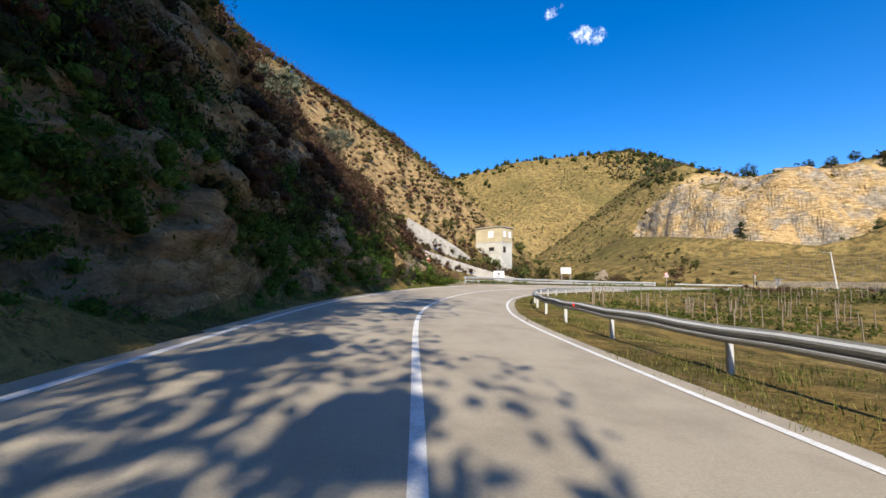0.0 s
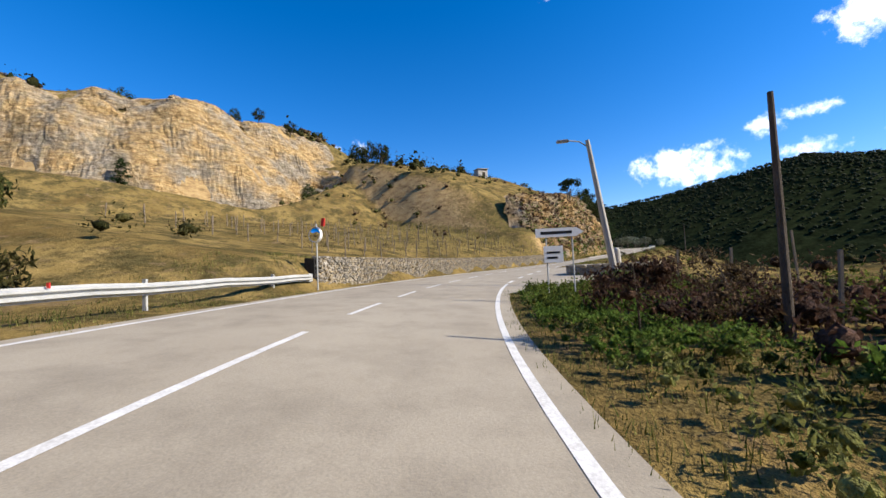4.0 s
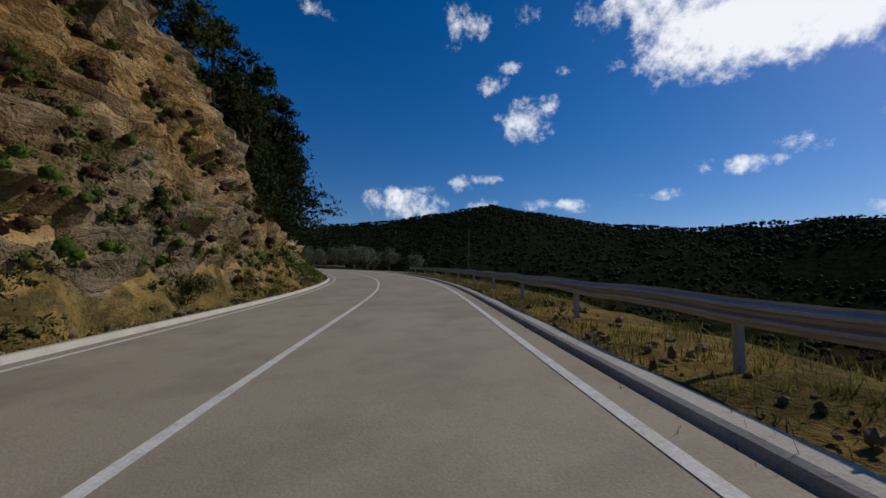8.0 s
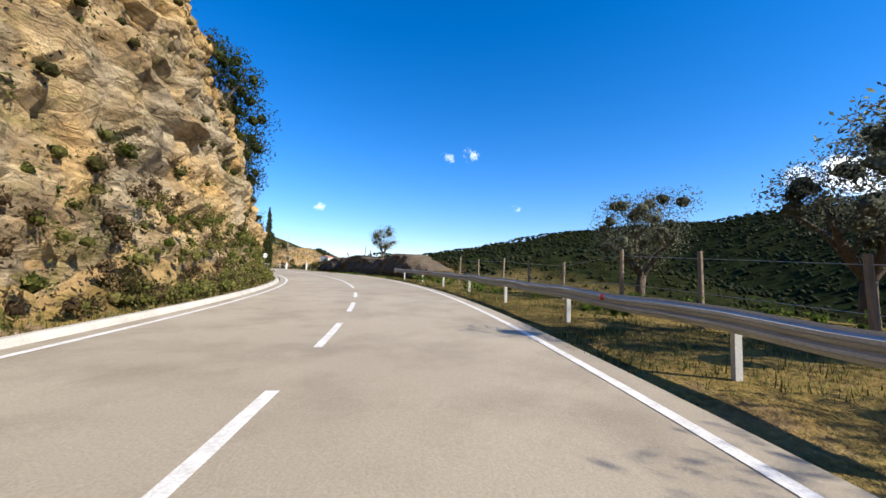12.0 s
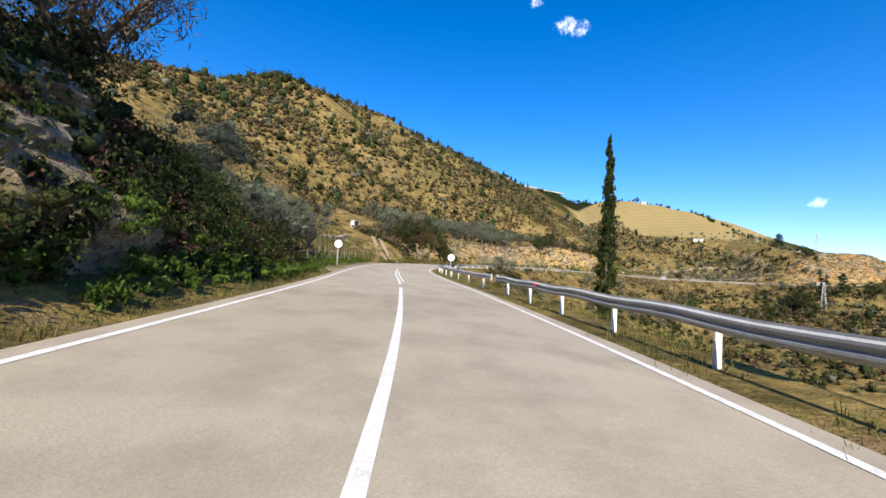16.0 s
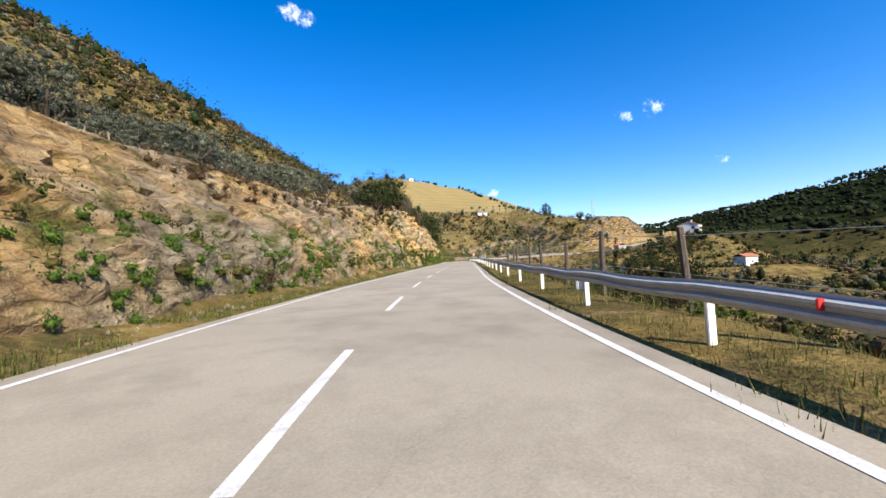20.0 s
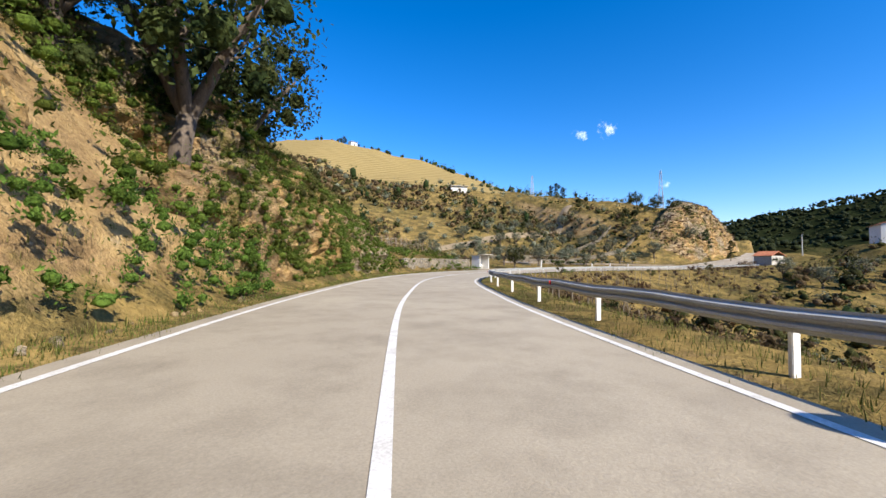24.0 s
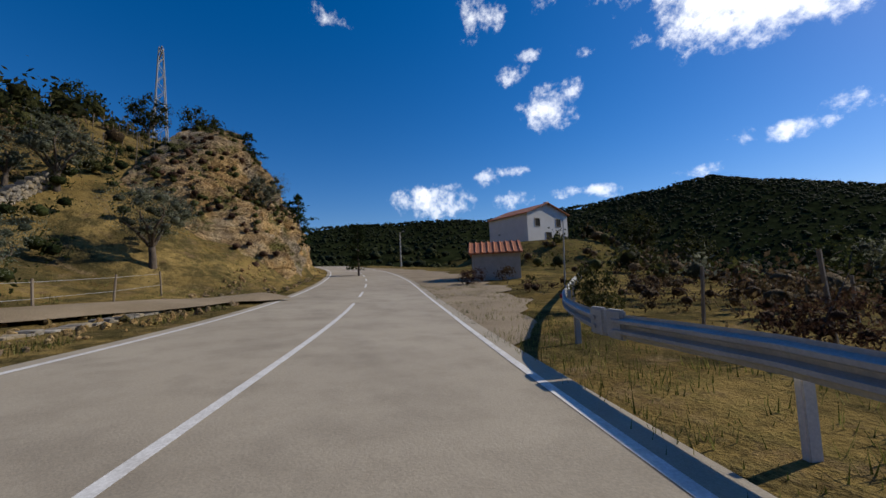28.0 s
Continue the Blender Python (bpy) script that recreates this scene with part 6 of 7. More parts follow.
def plant(kind, x, y, size=1.0, var=0, z=None, label="", wide=1.0, fine=False):
    key = (kind, var, fine)
    if key not in PLANTS:
        PLANTS[key] = build_plant(kind, var, fine)
    trunk, crown = PLANTS[key]
    z = ground_at(x, y) if z is None else z
    root = thing(kind, Matrix.Translation((x, y, z)) @ Matrix.Rotation(random.uniform(0, 6.28), 4, "Z") @ Matrix.Diagonal((size * wide, size * wide, size, 1)),
                 label or LABELS[kind], kind.replace("_", " ") if "tree" in kind else "shrub", kind.replace("_", " ") + "s along the road")
    for name, me in (("trunk" if "tree" in kind else "stem", trunk), ("crown", crown)):
        ob = new(name, me)
        ob.parent = root
    return root


def plant_road(kind, s, d, size=1.0, var=0, lift=None, **kw):
    p = along(s, d)
    kw.setdefault("fine", abs(d) < (13.5 if "tree" in kind else 9.0))
    return plant(kind, p.x, p.y, size, var, None if lift is None else p.z + lift, **kw)


random.seed(11)
# the first bend: overgrown slope with trees over the road
for s, d, k, z in ((2, -9.5, "oak_tree", 2.1), (-5, -6.5, "oak_tree", 2.3), (-12, -4.8, "oak_tree", 2.2), (-14, 7.5, "oak_tree", 1.9), (-30, -9, "oak_tree", 1.5), (-23, -7.5, "oak_tree", 1.4), (-16, -8.5, "oak_tree", 1.5), (-10, -7.6, "oak_tree", 1.3), (-5, -8.6, "oak_tree", 1.2), (-20, -12, "oak_tree", 1.5), (-12, -13, "oak_tree", 1.4), (-2, -12, "bare_tree", 1.5),
                   (7, -13, "bare_tree", 1.5), (12, -15, "bare_tree", 1.6), (20, -16, "oak_tree", 0.9), (27, -15, "olive_tree", 1.0), (31, -13, "olive_tree", 0.9), (17, -11, "oak_tree", 0.85), (-30, 7, "oak_tree", 1.5), (-22, 8, "oak_tree", 1.3), (-14, 8.5, "oak_tree", 1.2)):
    plant_road(k, s, d, z, random.randrange(2))
for _ in range(70):
    s, e = random.uniform(-8, 37), random.uniform(2.0, 13)
    plant_road(random.choice(("dry_shrub", "dry_shrub", "dark_shrub", "green_weed", "dry_shrub")), s, -HALF - e, random.uniform(0.9, 1.9), random.randrange(3))
for _ in range(30):
    plant_road("green_weed", random.uniform(-4, 38), -HALF - random.uniform(0.9, 1.8), random.uniform(0.6, 1.1), random.randrange(3))
# the outer verge and the ravine
for _ in range(46):
    s = random.uniform(44, 104)
    plant_road(random.choice(("broom_shrub", "dry_shrub", "broom_shrub", "green_weed")), s, -random.uniform(9, 34), random.uniform(0.8, 1.7), random.randrange(3))
for s, d in ((60, -15), (64, -13), (72, -17), (78, -15), (82, -20)):
    plant_road("broom_shrub", s, d, 2.0, 1)
# inside of the first bend
for _ in range(26):
    plant_road(random.choice(("green_weed", "dry_shrub", "green_weed")), random.uniform(80, 101), random.uniform(4.6, 9), random.uniform(0.5, 1.1), random.randrange(3))
# the quarry hill
for x, y, k, z in ((135.8, 172.5, "oak_tree", 1.5), (141.5, 149.8, "oak_tree", 0.9), (144.0, 143.0, "oak_tree", 0.9), (145.5, 136.1, "oak_tree", 0.8), (147.1, 127.2, "oak_tree", 0.8), (102.5, 133.9, "conifer_tree", 0.8), (95.3, 137.4, "conifer_tree", 0.55),
                   (144.7, 106.0, "oak_tree", 1.1), (142.0, 101.8, "oak_tree", 1.2), (139.3, 97.5, "oak_tree", 1.0), (144.3, 97.9, "conifer_tree", 0.7), (122.5, 108.3, "oak_tree", 0.9)):
    plant(k, x, y, z, 0)
# rock cutting and pines
plant("pine_tree", 147.9, 50.2, 1.05, 0, z=12.9, wide=1.1, label="tall umbrella pine with two bare trunks on the cutting")
for s, d, k, z in ((207, -12.5, "oak_tree", 1.5), (211, -10.5, "oak_tree", 1.5), (215, -12.5, "oak_tree", 1.4), (219, -9.5, "oak_tree", 1.1), (213, -9.5, "conifer_tree", 1.5), (216, -13, "conifer_tree", 1.7), (219, -8.8, "conifer_tree", 1.6), (221, -12, "conifer_tree", 1.7), (224, -9.0, "conifer_tree", 1.5), (227, -12, "conifer_tree", 1.6), (229, -8.4, "conifer_tree", 1.45), (233, -9.2, "conifer_tree", 1.3), (237, -9.5, "conifer_tree", 1.1),
                   (241, -11, "oak_tree", 1.2), (246, -14, "bare_tree", 1.1), (196, -14, "oak_tree", 0.7), (252, -17, "oak_tree", 0.7), (258, -13, "bare_tree", 0.9), (282, -10, "bare_tree", 1.3), (287, -9.5, "bare_tree", 1.5), (292, -9.5, "bare_tree", 1.5), (297, -9, "bare_tree", 1.4),
                   (320, -9.5, "bare_tree", 1.3), (327, -8, "oak_tree", 1.3), (331, -7.0, "oak_tree", 1.1), (335, -8.5, "oak_tree", 1.3), (341, -9, "bare_tree", 1.2), (348, -9.5, "bare_tree", 1.4), (356, -11, "bare_tree", 1.2), (362, -12, "olive_tree", 1.1)):
    plant_road(k, s, d, z, random.randrange(2))
for _ in range(90):
    s = random.uniform(154, 346)
    plant_road(random.choice(("dry_shrub", "broom_shrub", "dark_shrub", "dry_shrub", "broom_shrub")), s, -HALF - random.uniform(1.4, 11), random.uniform(0.5, 1.2), random.randrange(3))
for _ in range(46):
    plant_road(random.choice(("dry_shrub", "broom_shrub", "green_weed")), random.uniform(246, 345), -HALF - random.uniform(0.9, 1.7), random.uniform(0.4, 0.75), random.randrange(3))
for s, d, k, z in ((316, -8.5, "oak_tree", 1.4), (322, -7.6, "oak_tree", 1.5), (328, -7.0, "oak_tree", 1.5), (334, -6.6, "oak_tree", 1.4), (339, -7.4, "oak_tree", 1.3), (345, -7.2, "bare_tree", 1.2), (352, -8, "oak_tree", 1.2),
                   (366, -8.4, "oak_tree", 1.1), (373, -9, "oak_tree", 1.2), (379, -8.6, "oak_tree", 1.0)):
    plant_road(k, s, d, z, random.randrange(2))
# olives beside the lay-by and on the valley side
for s, d, z in ((276, 8.0, 1.1), (280, 10.5, 1.1), (285, 9.0, 1.0), (289, 12, 1.0), (283, 15, 1.0), (294, 10, 0.9), (257, 10.4, 1.0), (262, 10.5, 1.1), (265, 8.0, 0.95), (252, 12, 0.9), (268, 12.0, 1.0), (273, 9.5, 0.95), (262, 15, 1.0), (248, 15, 0.8), (277, 13, 0.8)):
    plant_road("olive_tree", s, d, z, random.randrange(3))
plant_road("olive_tree", 324.6, 8.3, 0.9, 1, wide=0.86, label="lone olive tree on top of an earth bank")
for _ in range(60):
    s = random.uniform(140, 240)
    plant_road(random.choice(("dry_shrub", "broom_shrub", "green_weed")), s, random.uniform(5.8, 13), random.uniform(0.4, 0.9), random.randrange(3))
plant_road("cypress_tree", 352.5, 5.8, 1.25, 0, label="tall cypress behind the guard rail")
plant_road("cypress_tree", 353.6, 6.8, 0.85, 0)
plant_road("cypress_tree", 391.5, 8.1, 1.0, 0, label="slim tall cypress below the road", wide=0.7)
# shaded bank, then olives with stakes
for _ in range(46):
    plant_road(random.choice(("dark_shrub", "dry_shrub", "green_weed", "dark_shrub")), random.uniform(346, 398), -HALF - random.uniform(1.6, 8), random.uniform(0.7, 1.4), random.randrange(3))
for s, d, z in ((384, -11, 1.1), (390, -12, 1.2), (396, -9.5, 1.0), (402, -8.0, 1.0), (406, -9.5, 1.05), (410, -8.2, 0.95), (414, -10, 1.0), (418, -8.8, 0.95), (404, -13, 1.0), (398, -16, 1.1), (412, -15, 1.0), (420, -14, 0.9), (426, -18, 0.8)):
    plant_road("olive_tree", s, d, z, random.randrange(3))
plant_road("bare_tree", 388, -9.5, 1.4, 1)
plant_road("bare_tree", 381, -10.5, 1.3, 0)
for _ in range(34):
    plant_road("green_weed", random.uniform(398, 428), -random.uniform(4.8, 9), random.uniform(0.5, 0.9), random.randrange(3))
# scrub above the outcrop
for s, d, k, z in ((454, -8, "oak_tree", 0.9), (458, -8, "oak_tree", 1.0), (461, -9, "bare_tree", 0.9), (464, -9, "oak_tree", 0.8), (455, -12, "olive_tree", 1.0), (446, -19, "olive_tree", 0.9), (472, -16, "olive_tree", 0.9)):
    plant_road(k, s, d, z, random.randrange(2))
for s, d, k, z in ((455, -7.2, "broom_shrub", 2.2), (458, -6.8, "dry_shrub", 2.4), (461, -6.9, "broom_shrub", 2.6), (463, -7.4, "dry_shrub", 2.8), (465, -6.6, "dry_shrub", 2.5), (467, -7.4, "oak_tree", 0.95), (470, -6.8, "broom_shrub", 2.7), (472, -7.8, "dark_shrub", 2.4),
                   (463, -10, "bare_tree", 1.3), (466, -10.5, "broom_shrub", 3.0), (469, -11, "oak_tree", 1.1), (459, -10, "dry_shrub", 3.0)):
    plant_road(k, s, d, z, random.randrange(2))
for _ in range(50):
    plant_road(random.choice(("dry_shrub", "dark_shrub", "green_weed", "broom_shrub")), random.uniform(451, 472), -HALF - random.uniform(1.5, 7), random.uniform(0.5, 1.1), random.randrange(3))
for s, d, z in ((478, -19, 1.0), (485, -20, 1.0), (492, -19, 1.1), (498, -22, 1.0), (505, -21, 1.0), (512, -20, 1.0), (520, -17, 1.1), (526, -15, 1.0), (533, -13, 1.1), (540, -14, 1.0), (548, -14, 1.0)):
    plant_road("olive_tree", s, d, z, random.randrange(3))
for s, d, k, z in ((530, -9.5, "oak_tree", 1.1), (535, -9.0, "oak_tree", 1.2), (540, -9.5, "oak_tree", 1.1), (546, -8.5, "bare_tree", 1.1), (551, -9, "oak_tree", 1.0), (560, -9.5, "oak_tree", 1.0), (568, -9, "bare_tree", 1.0), (576, -8.6, "oak_tree", 1.15), (582, -8.0, "oak_tree", 1.2), (588, -7.4, "oak_tree", 1.1), (592, -8.5, "olive_tree", 1.1), (594, -7.0, "oak_tree", 1.9), (600, -8.2, "oak_tree", 1.5)):
    plant_road(k, s, d, z, random.randrange(2))
for _ in range(90):
    plant_road(random.choice(("dry_shrub", "green_weed", "broom_shrub", "green_weed")), random.uniform(474, 618), -HALF - random.uniform(1.2, 8), random.uniform(0.4, 0.9), random.randrange(3))
for row in range(4):
    for k in range(14):
        plant_road("olive_tree", 474 + k * 4.4 + random.uniform(-1.2, 1.2), -(19 + row * 5.5) + random.uniform(-1.5, 1.5), random.uniform(0.8, 1.15), random.randrange(3))
# right of the long straight
for _ in range(60):
    plant_road(random.choice(("broom_shrub", "dry_shrub", "green_weed", "dark_shrub")), random.uniform(396, 690), random.uniform(5.6, 20), random.uniform(0.5, 1.3), random.randrange(3))
for s, d, z in ((468, 7.4, 0.85), (473, 8.6, 0.8), (432, 13, 0.8), (440, 16, 0.8), (420, 14, 0.8), (512, 14, 0.8), (530, 18, 0.9)):
    plant_road("olive_tree", s, d, z, random.randrange(3))
for x, y, k, z in ((415.7, 316.0, "oak_tree", 0.75), (418.0, 263.7, "conifer_tree", 1.0), (425.5, 254.8, "oak_tree", 1.4), (430.1, 263.7, "oak_tree", 1.3), (414.9, 245.0, "oak_tree", 1.5), (440.6, 261.3, "conifer_tree", 1.1), (449.8, 260.7, "conifer_tree", 1.2), (457.7, 255.9, "oak_tree", 1.4), (443.4, 282.0, "olive_tree", 0.8),
                   (440.1, 277.4, "olive_tree", 0.75), (448.9, 272.7, "olive_tree", 0.8), (469.7, 256.8, "oak_tree", 1.1), (478.1, 255.1, "oak_tree", 1.2), (479.0, 293.7, "conifer_tree", 0.6), (481.2, 299.1, "conifer_tree", 0.7), (484.5, 303.7, "conifer_tree", 0.6), (486.9, 308.1, "oak_tree", 0.9), (490.0, 313.7, "oak_tree", 0.9), (494.0, 320.4, "oak_tree", 0.9),
                   (518.3, 358.7, "conifer_tree", 0.9), (520.6, 363.1, "conifer_tree", 1.0), (523.9, 367.7, "conifer_tree", 0.8), (506.1, 517.8, "oak_tree", 1.3)):
    plant(k, x, y, z, 0)
# orchard below the spur
for row in range(5):
    for k in range(9):
        s, d = 646 + k * 5.2 + random.uniform(-1, 1), -(11 + row * 7.5) + random.uniform(-1, 1)
        if s > 683 and row == 0:
            continue
        plant_road("olive_tree", s, d, random.uniform(0.6, 0.85), random.randrange(3))
plant_road("olive_tree", 686, -10.5, 0.95, 1)
plant_road("olive_tree", 689, -17, 0.9, 2)
plant_road("olive_tree", 700, -8.4, 0.9, 2)


# ---------------------------------------------------------------- far woods and scrub, joined
def scatter(name, spots, size, per, leaf, mat, label, tall=1.0, seed=1):
    """Clumps of leaves; those near the road get more and smaller leaves."""
    rng = np.random.default_rng(seed)
    spots = np.asarray(spots, float)
    off = np.abs(nearest(spots[:, 0], spots[:, 1])[1])
    fine = np.where(off < 22, 6.0, np.where(off < 45, 2.6, np.where(off < 90, 1.4, 1.0)))
    num = np.minimum(per * fine * 0.6, 160).astype(int)
    own = np.repeat(np.arange(len(spots)), num)
    z = land(spots[:, 0], spots[:, 1])
    sz = size * rng.uniform(0.5, 1.35, len(spots))
    n = len(own)
    o = rng.normal(size=(n, 3))
    o /= np.linalg.norm(o, axis=1)[:, None]
    o *= rng.uniform(0.3, 1, (n, 1)) * (1 + 0.35 * np.sin(o[:, :1] * 5 + own[:, None]) * np.cos(o[:, 1:2] * 4 + own[:, None] * 1.7))
    big = sz[own]
    form = rng.uniform(0.6, 1.4, (len(spots), 3))[own]
    flat = np.stack([spots[own, 0], spots[own, 1], z[own] + big * tall * 0.6], 1) + o * form * big[:, None] * np.array([1, 1, tall])
    a = rng.normal(size=(n, 3))
    a /= np.linalg.norm(a, axis=1)[:, None]
    b = np.cross(a, rng.normal(size=a.shape))
    b /= np.linalg.norm(b, axis=1)[:, None]
    s = (leaf * big / np.sqrt(fine[own]) * rng.uniform(0.6, 1.3, n))[:, None]
    s *= 0.8
    v = np.stack([flat - a * s, flat + b * s * 0.5, flat + a * s, flat - b * s * 0.5], 1).reshape(-1, 3)
    f = np.arange(n)[:, None] * 4 + np.array([[0, 1, 2, 3]])
    mid = np.stack([spots[:, 0], spots[:, 1], z + sz * tall * 0.5], 1)
    inner = cores(mid, sz[:, None] * np.array([1, 1, tall]) * np.where(off > 90, 0.62, 0.42)[:, None], rng)
    return tagged(new(name, foliage_mesh(name, (v, f), inner, M[mat])), label, name.replace("_", " "), kind="stuff")


rng = np.random.default_rng(5)


def spots(n, x0, x1, y0, y1, clear=14, bare=()):
    x, y = rng.uniform(x0, x1, n), rng.uniform(y0, y1, n)
    s, d = nearest(x, y)
    keep = np.abs(d) > clear
    for bx, by, br in bare:
        keep &= np.hypot(x - bx, y - by) > br
    keep &= wav(x, y, 26, 8) + 0.4 * wav(x, y, 9, 9) > -0.42
    return np.stack([x[keep], y[keep]], 1)


FIELD = [(506, 475, 56), (490, 430, 40), (118, 152, 34), (140, 140, 30), (80, 95, 30), (420, 335, 20)]
scatter("hillside_scrub", spots(6000, 140, 480, 130, 470, 19, FIELD), 1.5, 18, 0.30, "broom", "olive-brown scrub over the big hillside", 0.85, 1)
scatter("hillside_brush", spots(10500, 140, 480, 130, 470, 19, FIELD), 1.6, 18, 0.30, "brown", "dry brown scrub over the big hillside", 0.85, 2)
scatter("hillside_bushes", spots(1800, 140, 500, 130, 450, 22, FIELD), 2.1, 34, 0.30, "oak", "dark green bushes over the big hillside", 1.0, 3)
scatter("hillside_olives", spots(1500, 150, 480, 130, 450, 22, FIELD), 1.8, 40, 0.26, "olive", "grey-green wild olives over the big hillside", 0.95, 19)
scatter("hillside_pines", spots(420, 150, 480, 150, 450, 30, FIELD), 2.0, 60, 0.24, "pine", "single pines over the big hillside", 1.8, 20)
scatter("quarry_scrub", spots(3400, -40, 190, 40, 420, 14, FIELD), 0.95, 18, 0.36, "broom", "low scrub on the quarry hill and its terraces", 0.8, 4)
scatter("quarry_brush", spots(2200, -40, 190, 40, 420, 14, FIELD), 0.9, 18, 0.36, "brown", "dry brush on the quarry hill", 0.8, 5)
scatter("valley_scrub", spots(2600, 60, 640, -160, 320, 16, FIELD), 1.2, 22, 0.36, "broom", "scrub on the valley side below the road", 0.85, 6)
scatter("valley_woods", spots(2400, 120, 680, -200, 250, 34, FIELD), 2.4, 34, 0.30, "oak", "dark trees in the valley", 1.1, 7)


def crest_spots(index, n, spread, lo=0.0, hi=1.0):
    pts = np.asarray(CRESTS[index][1], float)
    u = rng.uniform(lo, hi, n) * (len(pts) - 1)
    i = np.minimum(u.astype(int), len(pts) - 2)
    f = (u - i)[:, None]
    p = pts[i, :2] * (1 - f) + pts[i + 1, :2] * f
    return p + rng.normal(size=(n, 2)) * spread


scatter("ridge_pines", crest_spots(3, 150, 7, 0.2, 1.0), 1.8, 60, 0.24, "pine", "line of pines along the hill crest", 1.7, 8)
scatter("ridge_pines", crest_spots(4, 110, 6, 0.0, 0.9), 1.9, 60, 0.24, "pine", "pines along the falling crest", 1.6, 17)
scatter("ridge_woods", crest_spots(1, 230, 14), 2.8, 50, 0.26, "oak", "woods on the far hill top", 1.2, 9)
scatter("ridge_olives", crest_spots(5, 90, 2.6, 0.3, 0.72), 1.6, 80, 0.22, "oak", "row of olive trees along the spur", 1.1, 10)
scatter("ridge_olives", crest_spots(5, 24, 3, 0.78, 1.0), 1.5, 50, 0.28, "oak", "small trees on the brown hill top", 1.2, 11)
scatter("ridge_scrub", crest_spots(2, 80, 4), 0.9, 50, 0.26, "broom", "bushes along the quarry crest", 0.9, 12)
scatter("ridge_scrub", crest_spots(0, 260, 10), 1.1, 50, 0.28, "brown", "scrub along the near crest", 1.0, 13)
orch = [(x + rng.uniform(-1, 1), y + rng.uniform(-1, 1)) for k in range(11) for x, y in [(404 + 7.5 * i + k * 2.2, 327 + 7.7 * k - 0.2 * i) for i in range(15)]]
scatter("far_orchard", orch, 1.5, 80, 0.22, "olive", "rows of olive trees on terraces", 0.95, 14)
far = rng.uniform(-1, 1, (22000, 2)) * np.array([760, 900]) + np.array([560, -200])
far = far[(np.hypot(far[:, 0] - 260, far[:, 1] - 160) > 330) & (np.hypot(far[:, 0] - 500, far[:, 1] - 450) > 150) & (far[:, 1] < 560) & (wav(far[:, 0], far[:, 1], 130, 21) > -0.55)]
scatter("far_woods", far, 4.6, 5, 0.42, "shaded_oak", "woods over the far valley side, shade put into their colour", 0.7, 15)
scatter("far_woods", crest_spots(7, 7500, 90), 4.6, 4, 0.4, "shaded_oak", "close woods on the far ridge, its shade put into their colour", 0.8, 18)
scatter("far_woods", crest_spots(7, 1300, 14), 3.2, 22, 0.34, "shaded_oak", "pines along the far ridge", 1.1, 16)


# ---------------------------------------------------------------- verge grass
def tufts(name, rows, mat, label, seed):
    """Blades of grass: s from, to, d from, to, count, height."""
    rng = np.random.default_rng(seed)
    x, y, h = [], [], []
    for s0, s1, d0, d1, n, hh in rows:
        s, d = rng.uniform(s0, s1, n), d0 + (d1 - d0) * rng.uniform(0, 1, n) ** 1.3
        cx, cy = np.interp(s, RS, RC[:, 0]), np.interp(s, RS, RC[:, 1])
        x.append(cx + np.interp(s, RS, RR[:, 0]) * d)
        y.append(cy + np.interp(s, RS, RR[:, 1]) * d)
        h.append(hh * 0.55 * rng.uniform(0.3, 1.3, n))
    x, y, h = np.concatenate(x), np.concatenate(y), np.concatenate(h)
    keep = wav(x, y, 2.2, 31) > -0.45
    x, y, h = x[keep], y[keep], h[keep]
    z = land(x, y)
    per = 9
    n = len(x)
    ang = rng.uniform(0, 6.28, (n, per))
    bx, by = x[:, None] + rng.normal(size=(n, per)) * 0.12, y[:, None] + rng.normal(size=(n, per)) * 0.12
    hh = h[:, None] * rng.uniform(0.6, 1.2, (n, per))
    wd = 0.005 + 0.006 * rng.uniform(size=(n, per))
    lx, ly = np.cos(ang), np.sin(ang)
    lean = hh * rng.uniform(0.1, 0.6, (n, per))
    zz = np.repeat(z[:, None], per, 1) - 0.02
    v = np.stack([np.stack([bx - ly * wd, by + lx * wd, zz], 2), np.stack([bx + ly * wd, by - lx * wd, zz], 2), np.stack([bx + lx * lean, by + ly * lean, zz + hh], 2)], 2).reshape(-1, 3)
    f = np.arange(n * per)[:, None] * 3 + np.array([[0, 1, 2]])
    me = bpy.data.meshes.new(name)
    me.vertices.add(len(v))
    me.vertices.foreach_set("co", v.astype(np.float32).ravel())
    me.loops.add(f.size)
    me.loops.foreach_set("vertex_index", f.astype(np.int32).ravel())
    me.polygons.add(len(f))
    me.polygons.foreach_set("loop_start", np.arange(0, f.size, 3, dtype=np.int32))
    me.update(calc_edges=True)
    me.materials.append(M[mat])
    return tagged(new(name, me), label, name.replace("_", " "), kind="stuff")


tufts("verge_grass", [(-20, 102, 3.5, 7.5, 6000, 0.3), (44, 104, -3.6, -8, 2600, 0.32), (130, 232, 3.6, 7.5, 4200, 0.32), (255, 312, 3.7, 12, 4200, 0.28), (350, 690, 3.5, 7.0, 9000, 0.32),
                      (150, 346, -4.0, -6.0, 4200, 0.4), (346, 440, -3.9, -8.5, 5200, 0.3), (440, 632, -3.6, -6.0, 7000, 0.34), (640, 700, -4.4, -12, 4200, 0.3)], "grass", "dry and green grass along the verges", 51)
tufts("green_verge", [(-10, 40, -3.9, -6, 2600, 0.3), (20, 102, 6, 26, 6000, 0.22), (398, 428, -4.5, -10, 2600, 0.25), (474, 612, -3.8, -5.6, 3000, 0.25), (312, 340, 4.2, 5.4, 600, 0.25)], "green", "fresh green growth along the verges", 52)


